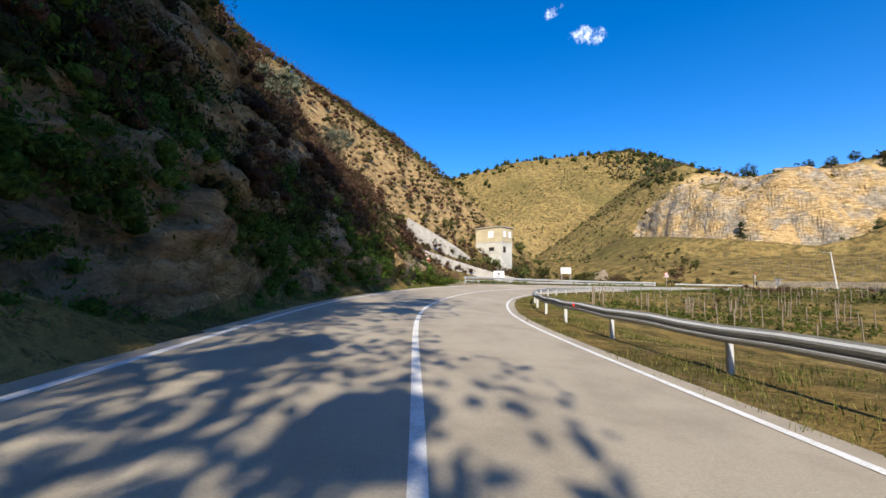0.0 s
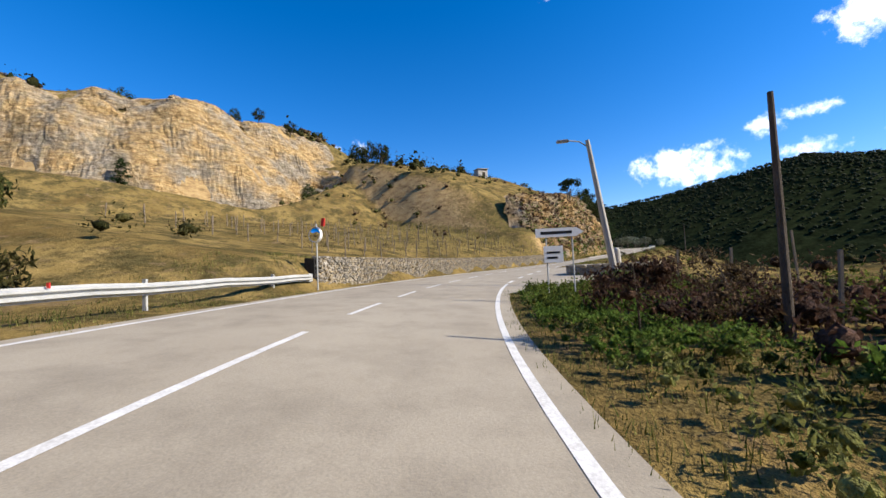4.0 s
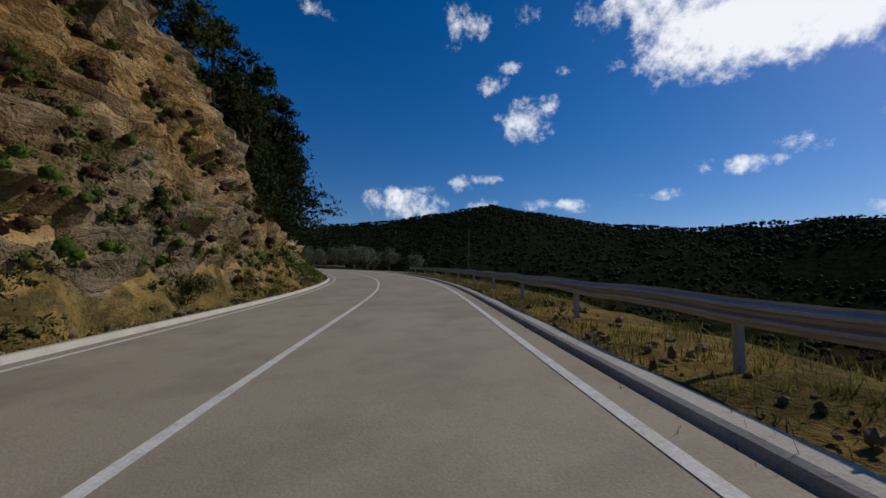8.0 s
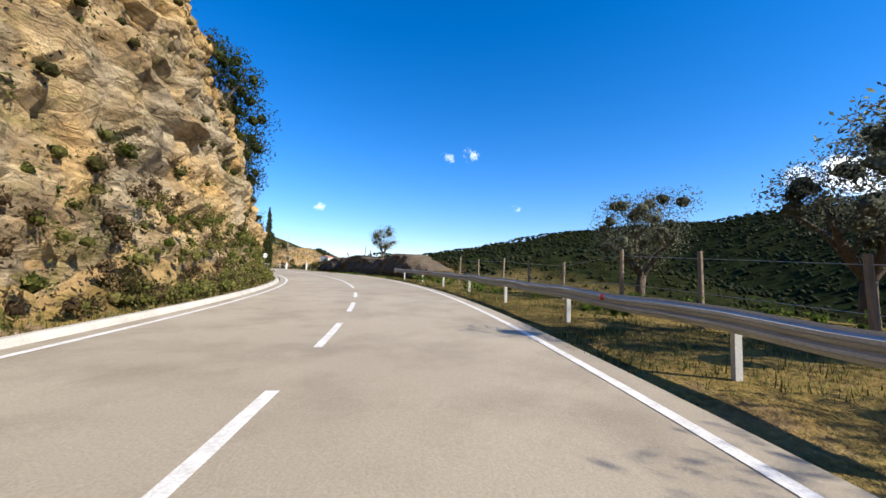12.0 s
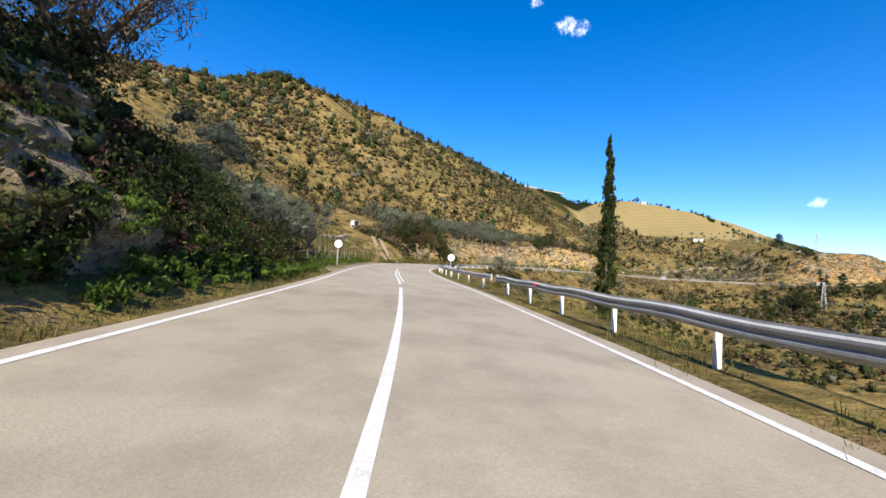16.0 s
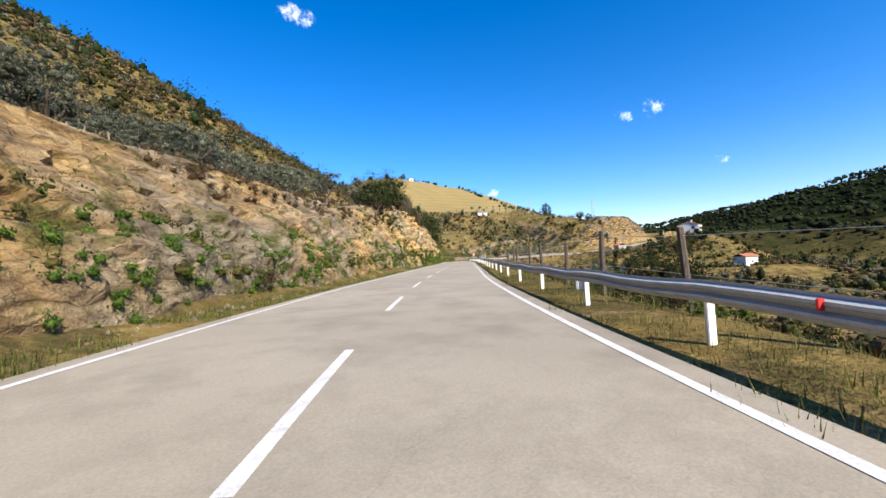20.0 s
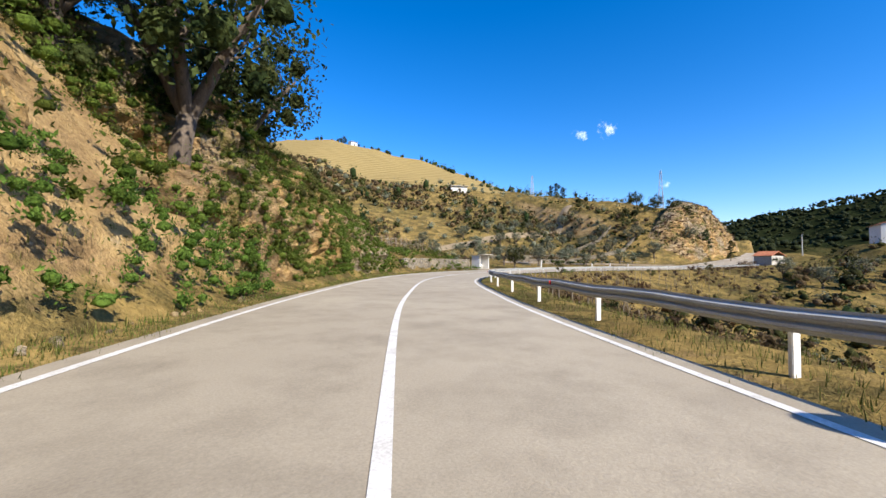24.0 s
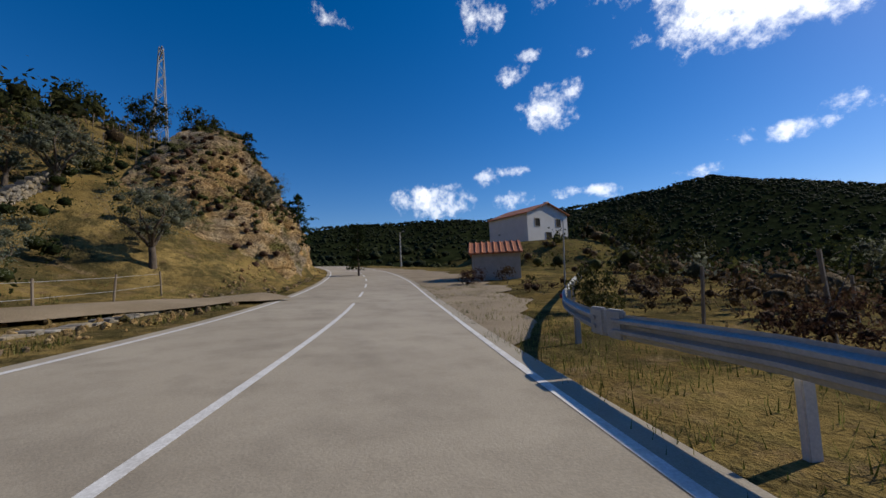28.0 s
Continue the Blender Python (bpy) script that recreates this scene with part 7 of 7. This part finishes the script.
# ---------------------------------------------------------------- scrub that covers the banks
def bank_cover(name, s0, s1, e0, e1, n, size, mat, label, seed, leaf=0.07, per=90, tall=0.8, side=-1, lift=0.0):
    per, leaf = int(per * (0.85 if e0 < 14 else 0.5)), leaf * 1.2
    rng = np.random.default_rng(seed)
    s, e = rng.uniform(s0, s1, n), rng.uniform(e0, e1, n)
    d = side * (HALF + e) + (0.75 * np.clip(e / 3, 0, 1) if side < 0 else 0.0)
    x = np.interp(s, RS, RC[:, 0]) + np.interp(s, RS, RR[:, 0]) * d
    y = np.interp(s, RS, RC[:, 1]) + np.interp(s, RS, RR[:, 1]) * d
    keep = wav(x, y, 4.5, seed) > -0.3
    x, y = x[keep], y[keep]
    z = np.maximum(land(x, y), land(x - np.interp(s, RS, RR[:, 0])[keep] * 0.6, y - np.interp(s, RS, RR[:, 1])[keep] * 0.6)) + lift + 0.15
    return clumps(name, x, y, z, size, mat, label, rng, leaf, per, tall)


def face_cover(name, face, k0, k1, n, size, mat, label, seed, leaf=0.07, per=70, tall=0.8):
    """Plants rooted in the broken rock itself, between two shares of its height."""
    rng = np.random.default_rng(seed)
    g = FACES[face]
    i, j = rng.integers(4, g.shape[0] - 4, n), (rng.uniform(k0, k1, n) * (g.shape[1] - 1)).astype(int)
    away = np.gradient(g[:, :, :2].mean(1), axis=0)
    away = np.stack([away[:, 1], -away[:, 0]], 1) / np.linalg.norm(away, axis=1)[:, None]
    p = g[i, j]
    p[:, :2] += away[i] * size * 0.35
    p = p[wav(p[:, 0] + p[:, 2], p[:, 1] - p[:, 2], 2.6, seed) > -0.15]
    return clumps(name, p[:, 0], p[:, 1], p[:, 2] - 0.1, size, mat, label, rng, leaf, per, tall)


def clumps(name, x, y, z, size, mat, label, rng, leaf, per, tall):
    sz = size * rng.uniform(0.5, 1.4, len(x))
    own = np.repeat(np.arange(len(x)), per)
    o = rng.normal(size=(len(own), 3))
    o /= np.linalg.norm(o, axis=1)[:, None]
    o *= rng.uniform(0.2, 1, (len(own), 1)) * (1 + 0.4 * np.sin(o[:, :1] * 5 + own[:, None]))
    big = sz[own]
    c = np.stack([x[own], y[own], z[own] + big * tall * 0.5], 1) + o * rng.uniform(0.55, 1.5, (len(x), 3))[own] * big[:, None] * np.array([1, 1, tall])
    v, f = leaves(c, leaf * 0.8, rng, 2.4, 0.8)
    inner = cores(np.stack([x, y, z + sz * tall * 0.42], 1), sz[:, None] * np.array([0.4, 0.4, 0.4 * tall]), rng)
    return tagged(new(name, foliage_mesh(name, (v, f), inner, M[mat])), label, "scrub", kind="stuff")


bank_cover("ivy", 0, 38, 1.6, 8, 1300, 0.65, "oak", "dark ivy over the shaded cutting", 71)
bank_cover("brambles", 6, 44, 4, 20, 2300, 1.0, "brown", "brown leafless brambles on the steep slope", 72, 0.06, 100)
bank_cover("green_bank", 4, 40, 1.0, 4, 520, 0.45, "green", "fresh green undergrowth at the foot of the slope", 73, 0.06)
bank_cover("slope_scrub", 14, 70, 9, 60, 1400, 0.8, "broom", "scrub above the house", 74, 0.1, 60)
bank_cover("cliff_plants", 155, 345, 2.5, 9, 1200, 0.5, "broom", "tufts of scrub rooted in the rock", 75, 0.06, 80)
bank_cover("cliff_brush", 250, 350, 5, 12, 700, 0.8, "brown", "brown brush on the cliff", 76, 0.06, 90)
bank_cover("ivy", 346, 400, 2.0, 9, 1000, 0.6, "oak", "dark ivy over the shaded bank", 77)
bank_cover("bank_scrub", 450, 476, 4.2, 14, 700, 0.8, "brown", "brown and green scrub above the outcrop", 78)
bank_cover("bank_bushes", 450, 476, 3.0, 11, 520, 0.7, "oak", "evergreen bushes above the outcrop", 79)
bank_cover("bank_weeds", 474, 616, 2.0, 9, 1100, 0.4, "green", "green weeds on the rock bank", 80, 0.06, 60)
bank_cover("bank_dry_grass", 474, 616, 2.0, 12, 1300, 0.4, "grass", "dry grass on the bank", 81, 0.06, 50)
bank_cover("slope_scrub", 474, 600, 20, 60, 1500, 1.0, "broom", "scrub above the vineyard", 82, 0.13, 50)
bank_cover("valley_brush", 130, 240, 6.5, 20, 320, 0.6, "brown", "dry brush below the guard rail", 83, 0.07, 60, side=1)
bank_cover("valley_brush", 395, 680, 4.5, 18, 620, 0.6, "brown", "dry brush below the guard rail", 84, 0.07, 60, side=1)
bank_cover("spur_scrub", 690, 745, 5, 24, 260, 0.7, "broom", "scrub on the rocky spur", 85, 0.09, 60)
bank_cover("field_weeds", 30, 100, 4, 26, 420, 0.35, "broom", "weeds in the field inside the bend", 86, 0.06, 40, side=1)
bank_cover("ravine_scrub", 44, 104, 8, 40, 420, 0.7, "broom", "scrub along the ravine", 87, 0.09, 60)


# ---------------------------------------------------------------- vineyards, fences and tracks
def vine_rows(name, s0, s1, ds, gap, h, mat, label, seed, vines="brown", w=0.024):
    """Stakes in rows that follow the slope, with a leafless vine at each."""
    rng = np.random.default_rng(seed)
    pv, pf, spots_ = [], [], []
    for d in ds:
        for s in np.arange(s0, s1, gap):
            p = along(s + rng.uniform(-0.3, 0.3), d + rng.uniform(-0.25, 0.25))
            spots_.append((p.x, p.y))
    z = land([p[0] for p in spots_], [p[1] for p in spots_])
    for (x, y), g in zip(spots_, z):
        if rng.uniform() < 0.08:
            continue
        t = h * rng.uniform(0.8, 1.1)
        lx, ly = rng.normal(size=2) * 0.05 * t
        o = len(pv)
        for zz, fx, fy in ((g - 0.2, 0, 0), (g + t, lx, ly)):
            pv += [(x + fx - w, y + fy - w, zz), (x + fx + w, y + fy - w, zz), (x + fx + w, y + fy + w, zz), (x + fx - w, y + fy + w, zz)]
        pf += [(o, o + 1, o + 5, o + 4), (o + 1, o + 2, o + 6, o + 5), (o + 2, o + 3, o + 7, o + 6), (o + 3, o, o + 4, o + 7), (o + 4, o + 5, o + 6, o + 7)]
    tagged(mesh_ob(name, pv, pf, M[mat], None, label), category="vineyard", kind="stuff")
    a = np.repeat(np.array([(x, y, g) for (x, y), g in zip(spots_, z)]), 26, 0)
    a = a + np.stack([rng.normal(size=len(a)) * 0.35, rng.normal(size=len(a)) * 0.35, rng.uniform(0.1, 0.75 * h, len(a))], 1)
    me = crown_mesh("vines", [leaves(a, 0.05, rng, 3.2, 0.5)], M[vines])
    tagged(new("vines", me), "leafless pruned vines in rows", "vineyard", kind="stuff")


vine_rows("vine_stakes", 26, 100, [8.5, 12, 15.5, 19, 22.5, 26], 3.2, 1.5, "wood", "grey vine stakes in the green field inside the bend", 91)
vine_rows("vine_stakes", 108, 150, [-6.5, -9, -11.5, -14, -17, -20, -23, -27], 2.0, 1.3, "wood", "vine stakes above the stone wall", 92)
vine_rows("vine_stakes", 404, 446, [-7.5, -9.5, -12, -14.5, -17, -19.5, -22, -25, -28, -31, -35, -39], 1.5, 1.15, "wood", "close rows of vine stakes on the slope", 93)
vine_rows("vine_stakes", 478, 532, [-10.5, -12.3, -14.1, -16], 1.5, 1.3, "wood", "vine stakes on top of the bank", 94, "broom")
vine_rows("vine_stakes", 556, 632, [-10.3, -11.2, -12.4, -14, -16], 0.8, 1.0, "wood", "pale vine stakes on top of the bank", 95)
vine_rows("vine_stakes", 600, 672, [7.5, 10, 12.5, 15.5], 1.8, 1.3, "wood", "vine stakes below the guard rail", 96)
vine_rows("vine_stakes", 694, 735, [-14, -16.5, -19, -22, -25], 1.6, 1.3, "wood", "vine stakes on the terraced spur", 97)


def post_fence(name, s0, s1, d, gap, h, mat, label, r=0.06):
    """Upright posts joined by sagging wires."""
    root = thing(name, Matrix.Translation(along((s0 + s1) / 2, d)), label, "fence")
    inv = root.matrix_basis.inverted()
    rng = random.Random(int(s0 * 7))
    tops = []
    s = s0
    while s <= s1:
        q = along(s, d + rng.uniform(-0.15, 0.15))
        g = ground_at(q.x, q.y)
        hh = h * rng.uniform(0.85, 1.1)
        top = Vector((q.x + rng.uniform(-0.12, 0.12), q.y + rng.uniform(-0.12, 0.12), g + hh))
        part("post", rod(bmesh.new(), inv @ Vector((q.x, q.y, g - 0.3)), inv @ top, r, r * 0.85, 7), M[mat], root)
        tops.append((Vector((q.x, q.y, g)), top))
        s += gap * rng.uniform(0.85, 1.15)
    for k in (0.45, 0.9):
        bm = bmesh.new()
        for (a0, a1), (b0, b1) in zip(tops, tops[1:]):
            rod(bm, inv @ a0.lerp(a1, k), inv @ b0.lerp(b1, k), 0.006, None, 4)
        part("wire", bm, M["steel"], root, "thin fence wire")


post_fence("vine_fence", 476, 516, 5.9, 4.2, 1.75, "bark", "dark wooden posts with wires beyond the guard rail", 0.08)
post_fence("vine_fence", 274, 306, 7.2, 3.0, 1.6, "wood", "grey pergola posts beside the olive trees")
post_fence("vine_fence", 396, 432, -6.6, 3.0, 1.2, "wood", "pale vine posts below the olive trees", 0.05)
post_fence("vine_fence", 646, 684, -8.4, 3.2, 1.2, "wood", "thin posts beside the orchard", 0.04)


def track(points, width, label, mat="earth"):
    """A dirt track laid on the land through places of the plan."""
    p = np.asarray(points, float)
    u = np.linspace(0, len(p) - 1, (len(p) - 1) * 14 + 1)
    c = np.stack([catmull(p[:, 0], u), catmull(p[:, 1], u)], 1)
    t = np.gradient(c, axis=0)
    t /= np.linalg.norm(t, axis=1)[:, None]
    nrm = np.stack([t[:, 1], -t[:, 0]], 1)
    cols = 6
    g = np.stack([c + nrm * width * (k / cols - 0.5) * (1 + 0.12 * np.sin(np.arange(len(c)) * 0.9))[:, None] for k in range(cols + 1)], 1)
    z = land(g[:, :, 0], g[:, :, 1]).reshape(len(c), cols + 1)
    z = z + 0.30 - 0.16 * (np.abs(np.arange(cols + 1) / cols - 0.5)[None, :] * 2) ** 2
    v = np.concatenate([g, z[:, :, None]], 2).reshape(-1, 3)
    w = cols + 1
    i = (np.arange(len(c) - 1)[:, None] * w + np.arange(cols)[None, :]).ravel()
    return tagged(mesh_ob("dirt_track", v.tolist(), np.stack([i, i + 1, i + w + 1, i + w], 1).tolist(), M[mat], None, label, smooth=True), kind="structure")


track([(17.9, 63.2), (21.6, 70.4), (25.1, 80.6), (30.7, 88.9), (40.1, 99.4), (45.4, 113.7)], 3.2, "pale dirt track that climbs the ravine")
p0, p1, p2, p3 = along(443, -4.2), along(447, -8.5), along(453, -12.5), along(461, -16)
for side in (-0.75, 0.75):
    track([(p.x + side * 0.75, p.y + side * 0.65) for p in (p0, p1, p2, p3)] + [(268 + side, 197), (276 + side, 214)], 0.8, "grassy dirt track that curves up the hillside")
p0, p1, p2, p3 = along(683, -4), along(676, -8), along(664, -12), along(648, -17)
track([(p0.x, p0.y), (p1.x, p1.y), (p2.x, p2.y), (p3.x, p3.y)], 2.6, "pale terrace track below the orchard")
track([(396.8, 346.4), (419.0, 345.6), (441.4, 342.9), (459.9, 338.8), (480.2, 336.9)], 3.0, "terrace track across the orchard")

bank_cover("ivy", 451, 474, 1.6, 4.2, 200, 0.4, "oak", "ivy hanging over the outcrop", 101, 0.06, 70)
bank_cover("bank_bushes", 528, 592, 4.6, 9, 420, 0.6, "oak", "evergreen bushes over the fractured rock", 102, 0.065, 80)
bank_cover("brambles", 528, 598, 4.4, 9, 700, 0.5, "brown", "brown brambles over the fractured rock", 103, 0.055, 80)

bank_cover("berm_brush", 310, 335, 3.6, 9, 160, 0.25, "brown", "dark brush over the earth bank", 104, 0.055, 80, side=1)
bank_cover("berm_bushes", 312, 335, 3.8, 9, 70, 0.25, "oak", "dark bushes over the earth bank", 105, 0.06, 80, side=1)
bank_cover("cliff_foot_weeds", 155, 345, 1.0, 2.4, 700, 0.34, "grass", "dry grass at the foot of the rock", 106, 0.05, 60)
bank_cover("cliff_foot_weeds", 155, 345, 1.2, 3.4, 420, 0.32, "green", "green weeds at the foot of the rock", 107, 0.05, 60)
bank_cover("ivy", 312, 348, 1.8, 6, 420, 0.6, "oak", "dark ivy over the end of the cliff", 108, 0.065, 90)

bank_cover("slope_scrub", 588, 645, 14, 70, 900, 1.0, "broom", "scrub over the slope above the road", 109, 0.12, 50)
bank_cover("slope_brush", 588, 645, 12, 70, 600, 0.9, "brown", "dry brush over the slope above the road", 110, 0.11, 50)
bank_cover("slope_brush", 14, 70, 10, 60, 800, 0.8, "brown", "dry brush over the first slope", 111, 0.1, 50)
bank_cover("valley_bushes", 396, 690, 24, 60, 1200, 1.3, "oak", "dark bushes in the gully below the road", 112, 0.12, 70, side=1, tall=1.0)
bank_cover("valley_bushes", 140, 330, 22, 60, 800, 1.2, "oak", "dark bushes on the valley side", 113, 0.12, 70, side=1, tall=1.0)
bank_cover("bank_shrubs", 590, 640, 5, 12, 380, 0.6, "broom", "scrub on the grassy bank", 114, 0.065, 70)
bank_cover("bank_greens", 588, 636, 2.2, 6, 320, 0.4, "green", "green weeds on the grassy bank", 115, 0.055, 60)
bank_cover("terrace_bushes", 650, 700, 8, 50, 600, 0.9, "oak", "dark bushes between the orchard trees", 116, 0.1, 60)

bank_cover("brambles", 340, 400, 1.5, 6, 520, 0.5, "brown", "brown brambles over the shaded bank", 117, 0.05, 90)
bank_cover("bank_grass", 340, 400, 0.8, 2.2, 420, 0.3, "green", "fresh grass at the foot of the bank", 118, 0.05, 60)
bank_cover("bank_greens", 596, 630, 1.6, 7, 420, 0.35, "green", "moss and weeds on the grassy bank", 119, 0.05, 60)
bank_cover("gully_brush", 560, 690, 4.2, 14, 520, 0.6, "brown", "reddish dry brush in the gully", 120, 0.06, 80, side=1)

bank_cover("cliff_weeds", 155, 238, 2.0, 8, 800, 0.4, "green", "green weeds and moss on the rock cutting", 121, 0.05, 60)
bank_cover("bank_grass", 436, 474, 0.9, 2.0, 300, 0.32, "grass", "dry grass at the foot of the outcrop", 122, 0.05, 70)

bank_cover("verge_weeds", 82, 101.5, 0.7, 5, 560, 0.3, "green", "dense green weeds on the inner verge", 123, 0.05, 70, side=1)
bank_cover("verge_brush", 90, 102, 2.5, 7, 160, 0.5, "brown", "dead brown brush on the inner verge", 124, 0.05, 90, side=1)
bank_cover("verge_weeds", 394, 432, 1.6, 5.5, 420, 0.28, "green", "green weeds below the olive trees", 125, 0.05, 60)
bank_cover("verge_weeds", 255, 312, 0.8, 6, 420, 0.25, "green", "green grass under the olive trees", 126, 0.05, 60, side=1)
bank_cover("verge_weeds", 66, 101.5, 0.35, 2.2, 900, 0.16, "green", "short green grass along the inner verge", 127, 0.035, 50, side=1)
bank_cover("verge_weeds", 66, 101.5, 0.35, 3.5, 500, 0.18, "grass", "dry grass along the inner verge", 128, 0.035, 50, side=1)

face_cover("brambles", 7, 0.68, 0.98, 1300, 0.6, "brown", "brown brambles rooted in the fractured rock", 131, 0.055, 80)
face_cover("rock_broom", 7, 0.6, 0.98, 500, 0.5, "broom", "grey-green scrub rooted in the fractured rock", 132, 0.05, 80)
face_cover("rock_weeds", 7, 0.02, 0.18, 900, 0.42, "green", "bright green weeds on the fractured rock", 133, 0.045, 80)
face_cover("rock_weeds", 6, 0.02, 0.3, 700, 0.26, "green", "green weeds on the ochre rock bank", 134, 0.045, 80)
face_cover("brambles", 6, 0.5, 0.98, 500, 0.4, "brown", "brown brambles on the ochre rock bank", 135, 0.05, 80)
face_cover("rock_weeds", 8, 0.02, 0.8, 1500, 0.36, "green", "bright green weeds on the grassy bank", 136, 0.04, 80)
face_cover("rock_grass", 8, 0.02, 0.95, 900, 0.34, "grass", "dry grass on the grassy bank", 137, 0.04, 70)
face_cover("rock_broom", 8, 0.4, 0.98, 300, 0.5, "broom", "grey-green scrub on the grassy bank", 138, 0.05, 80)
face_cover("rock_grass", 8, 0.02, 0.6, 900, 0.36, "green", "green grass on the grassy bank", 139, 0.04, 80)
post_fence("vine_fence", 588, 636, -12.4, 0.8, 1.4, "wood", "close row of pale stakes along the bank top", 0.045)


def rubble(name, rows, label, seed):
    """Loose stones fallen from the rock: s from, to, e from, to, count, size, side."""
    rng = np.random.default_rng(seed)
    x, y, r = [], [], []
    for s0, s1, e0, e1, n, size, side in rows:
        s, d = rng.uniform(s0, s1, n), side * (HALF + e0 + (e1 - e0) * rng.uniform(0, 1, n) ** 1.3)
        x.append(np.interp(s, RS, RC[:, 0]) + np.interp(s, RS, RR[:, 0]) * d)
        y.append(np.interp(s, RS, RC[:, 1]) + np.interp(s, RS, RR[:, 1]) * d)
        r.append(size * 0.55 * rng.uniform(0.2, 1.0, n) ** 2.5 + 0.02)
    x, y, r = np.concatenate(x), np.concatenate(y), np.concatenate(r)
    c = np.stack([x, y, land(x, y) + r * 0.25], 1)
    inner = cores(c, r[:, None] * rng.uniform(0.6, 1.3, (len(r), 3)), rng)
    me = foliage_mesh(name, (np.zeros((0, 3)), np.zeros((0, 4), int)), inner, M["rock"])
    me.shade_flat()
    return tagged(new(name, me), label, "stones", kind="stuff")


rubble("rubble", [(153, 246, 0.55, 3.0, 3600, 0.22, -1), (246, 345, 0.5, 1.8, 1400, 0.16, -1), (445, 475, 0.5, 2.0, 500, 0.16, -1), (476, 618, 0.6, 2.4, 1600, 0.16, -1), (664, 735, 0.8, 4.0, 1600, 0.26, -1),
                  (172, 232, 0.5, 2.0, 500, 0.12, 1), (676, 726, 0.6, 6.0, 600, 0.08, 1)], "loose grey and ochre stones below the rock", 130)

bank_cover("vineyard_weeds", 402, 446, 4, 34, 2600, 0.26, "grass", "dry grass between the vine rows", 131, 0.05, 40)
bank_cover("vineyard_weeds", 402, 446, 3, 34, 1500, 0.24, "green", "moss and green weeds between the vine rows", 132, 0.05, 40)
bank_cover("bank_greens", 545, 598, 1.0, 2.6, 500, 0.35, "green", "bright green weeds at the foot of the rock", 133, 0.05, 60)
bank_cover("field_greens", 26, 100, 5, 24, 1100, 0.22, "green", "fresh green growth in the field inside the bend", 134, 0.05, 40, side=1)
bank_cover("verge_greens", 41, 92, 0.4, 2.2, 420, 0.2, "green", "green weeds below the guard rail", 135, 0.045, 50)
face_cover("ivy", 4, 0.05, 1.0, 2200, 0.42, "oak", "dark ivy and moss over the shaded bank", 141, 0.05, 80)
face_cover("rock_weeds", 4, 0.02, 0.35, 500, 0.34, "green", "green weeds at the foot of the shaded bank", 142, 0.045, 70)
face_cover("ivy", 3, 0.05, 1.0, 1500, 0.42, "broom", "green scrub rooted in the tall cliff", 143, 0.05, 70)
face_cover("brambles", 2, 0.1, 1.0, 1100, 0.5, "brown", "dry brush rooted in the ochre cutting", 144, 0.05, 70)
face_cover("rock_weeds", 2, 0.05, 0.8, 900, 0.4, "green", "green weeds rooted in the ochre cutting", 145, 0.045, 70)
face_cover("brambles", 1, 0.25, 1.0, 2600, 0.55, "brown", "brown brambles over the first cutting", 146, 0.055, 70)
face_cover("ivy", 1, 0.02, 0.5, 1500, 0.45, "green", "dark green growth over the foot of the first cutting", 147, 0.05, 70)
bank_cover("slope_brush", 10, 64, 8, 50, 1500, 0.8, "brown", "dry brush over the steep first slope", 148, 0.09, 50)
bank_cover("cliff_foot_grass", 258, 345, 0.7, 2.2, 800, 0.28, "grass", "tall dry grass at the foot of the cliff", 149, 0.05, 80, 1.2)
bank_cover("cliff_foot_brush", 258, 345, 0.9, 2.4, 320, 0.28, "brown", "reddish dead stalks at the foot of the cliff", 150, 0.05, 80, 1.2)
face_cover("spur_scrub", 9, 0.3, 1.0, 700, 0.6, "broom", "scrub rooted in the rocky spur", 151, 0.055, 70)
face_cover("spur_brush", 9, 0.2, 1.0, 700, 0.6, "brown", "dry brush rooted in the rocky spur", 152, 0.055, 70)
bank_cover("brambles", 18, 42, 4, 24, 1300, 0.9, "brown", "tangled brown brambles above the first bend", 153, 0.07, 70)
bank_cover("green_bank", 8, 40, 1.2, 5, 420, 0.5, "green", "fresh green bushes at the foot of the first slope", 154, 0.05, 70)
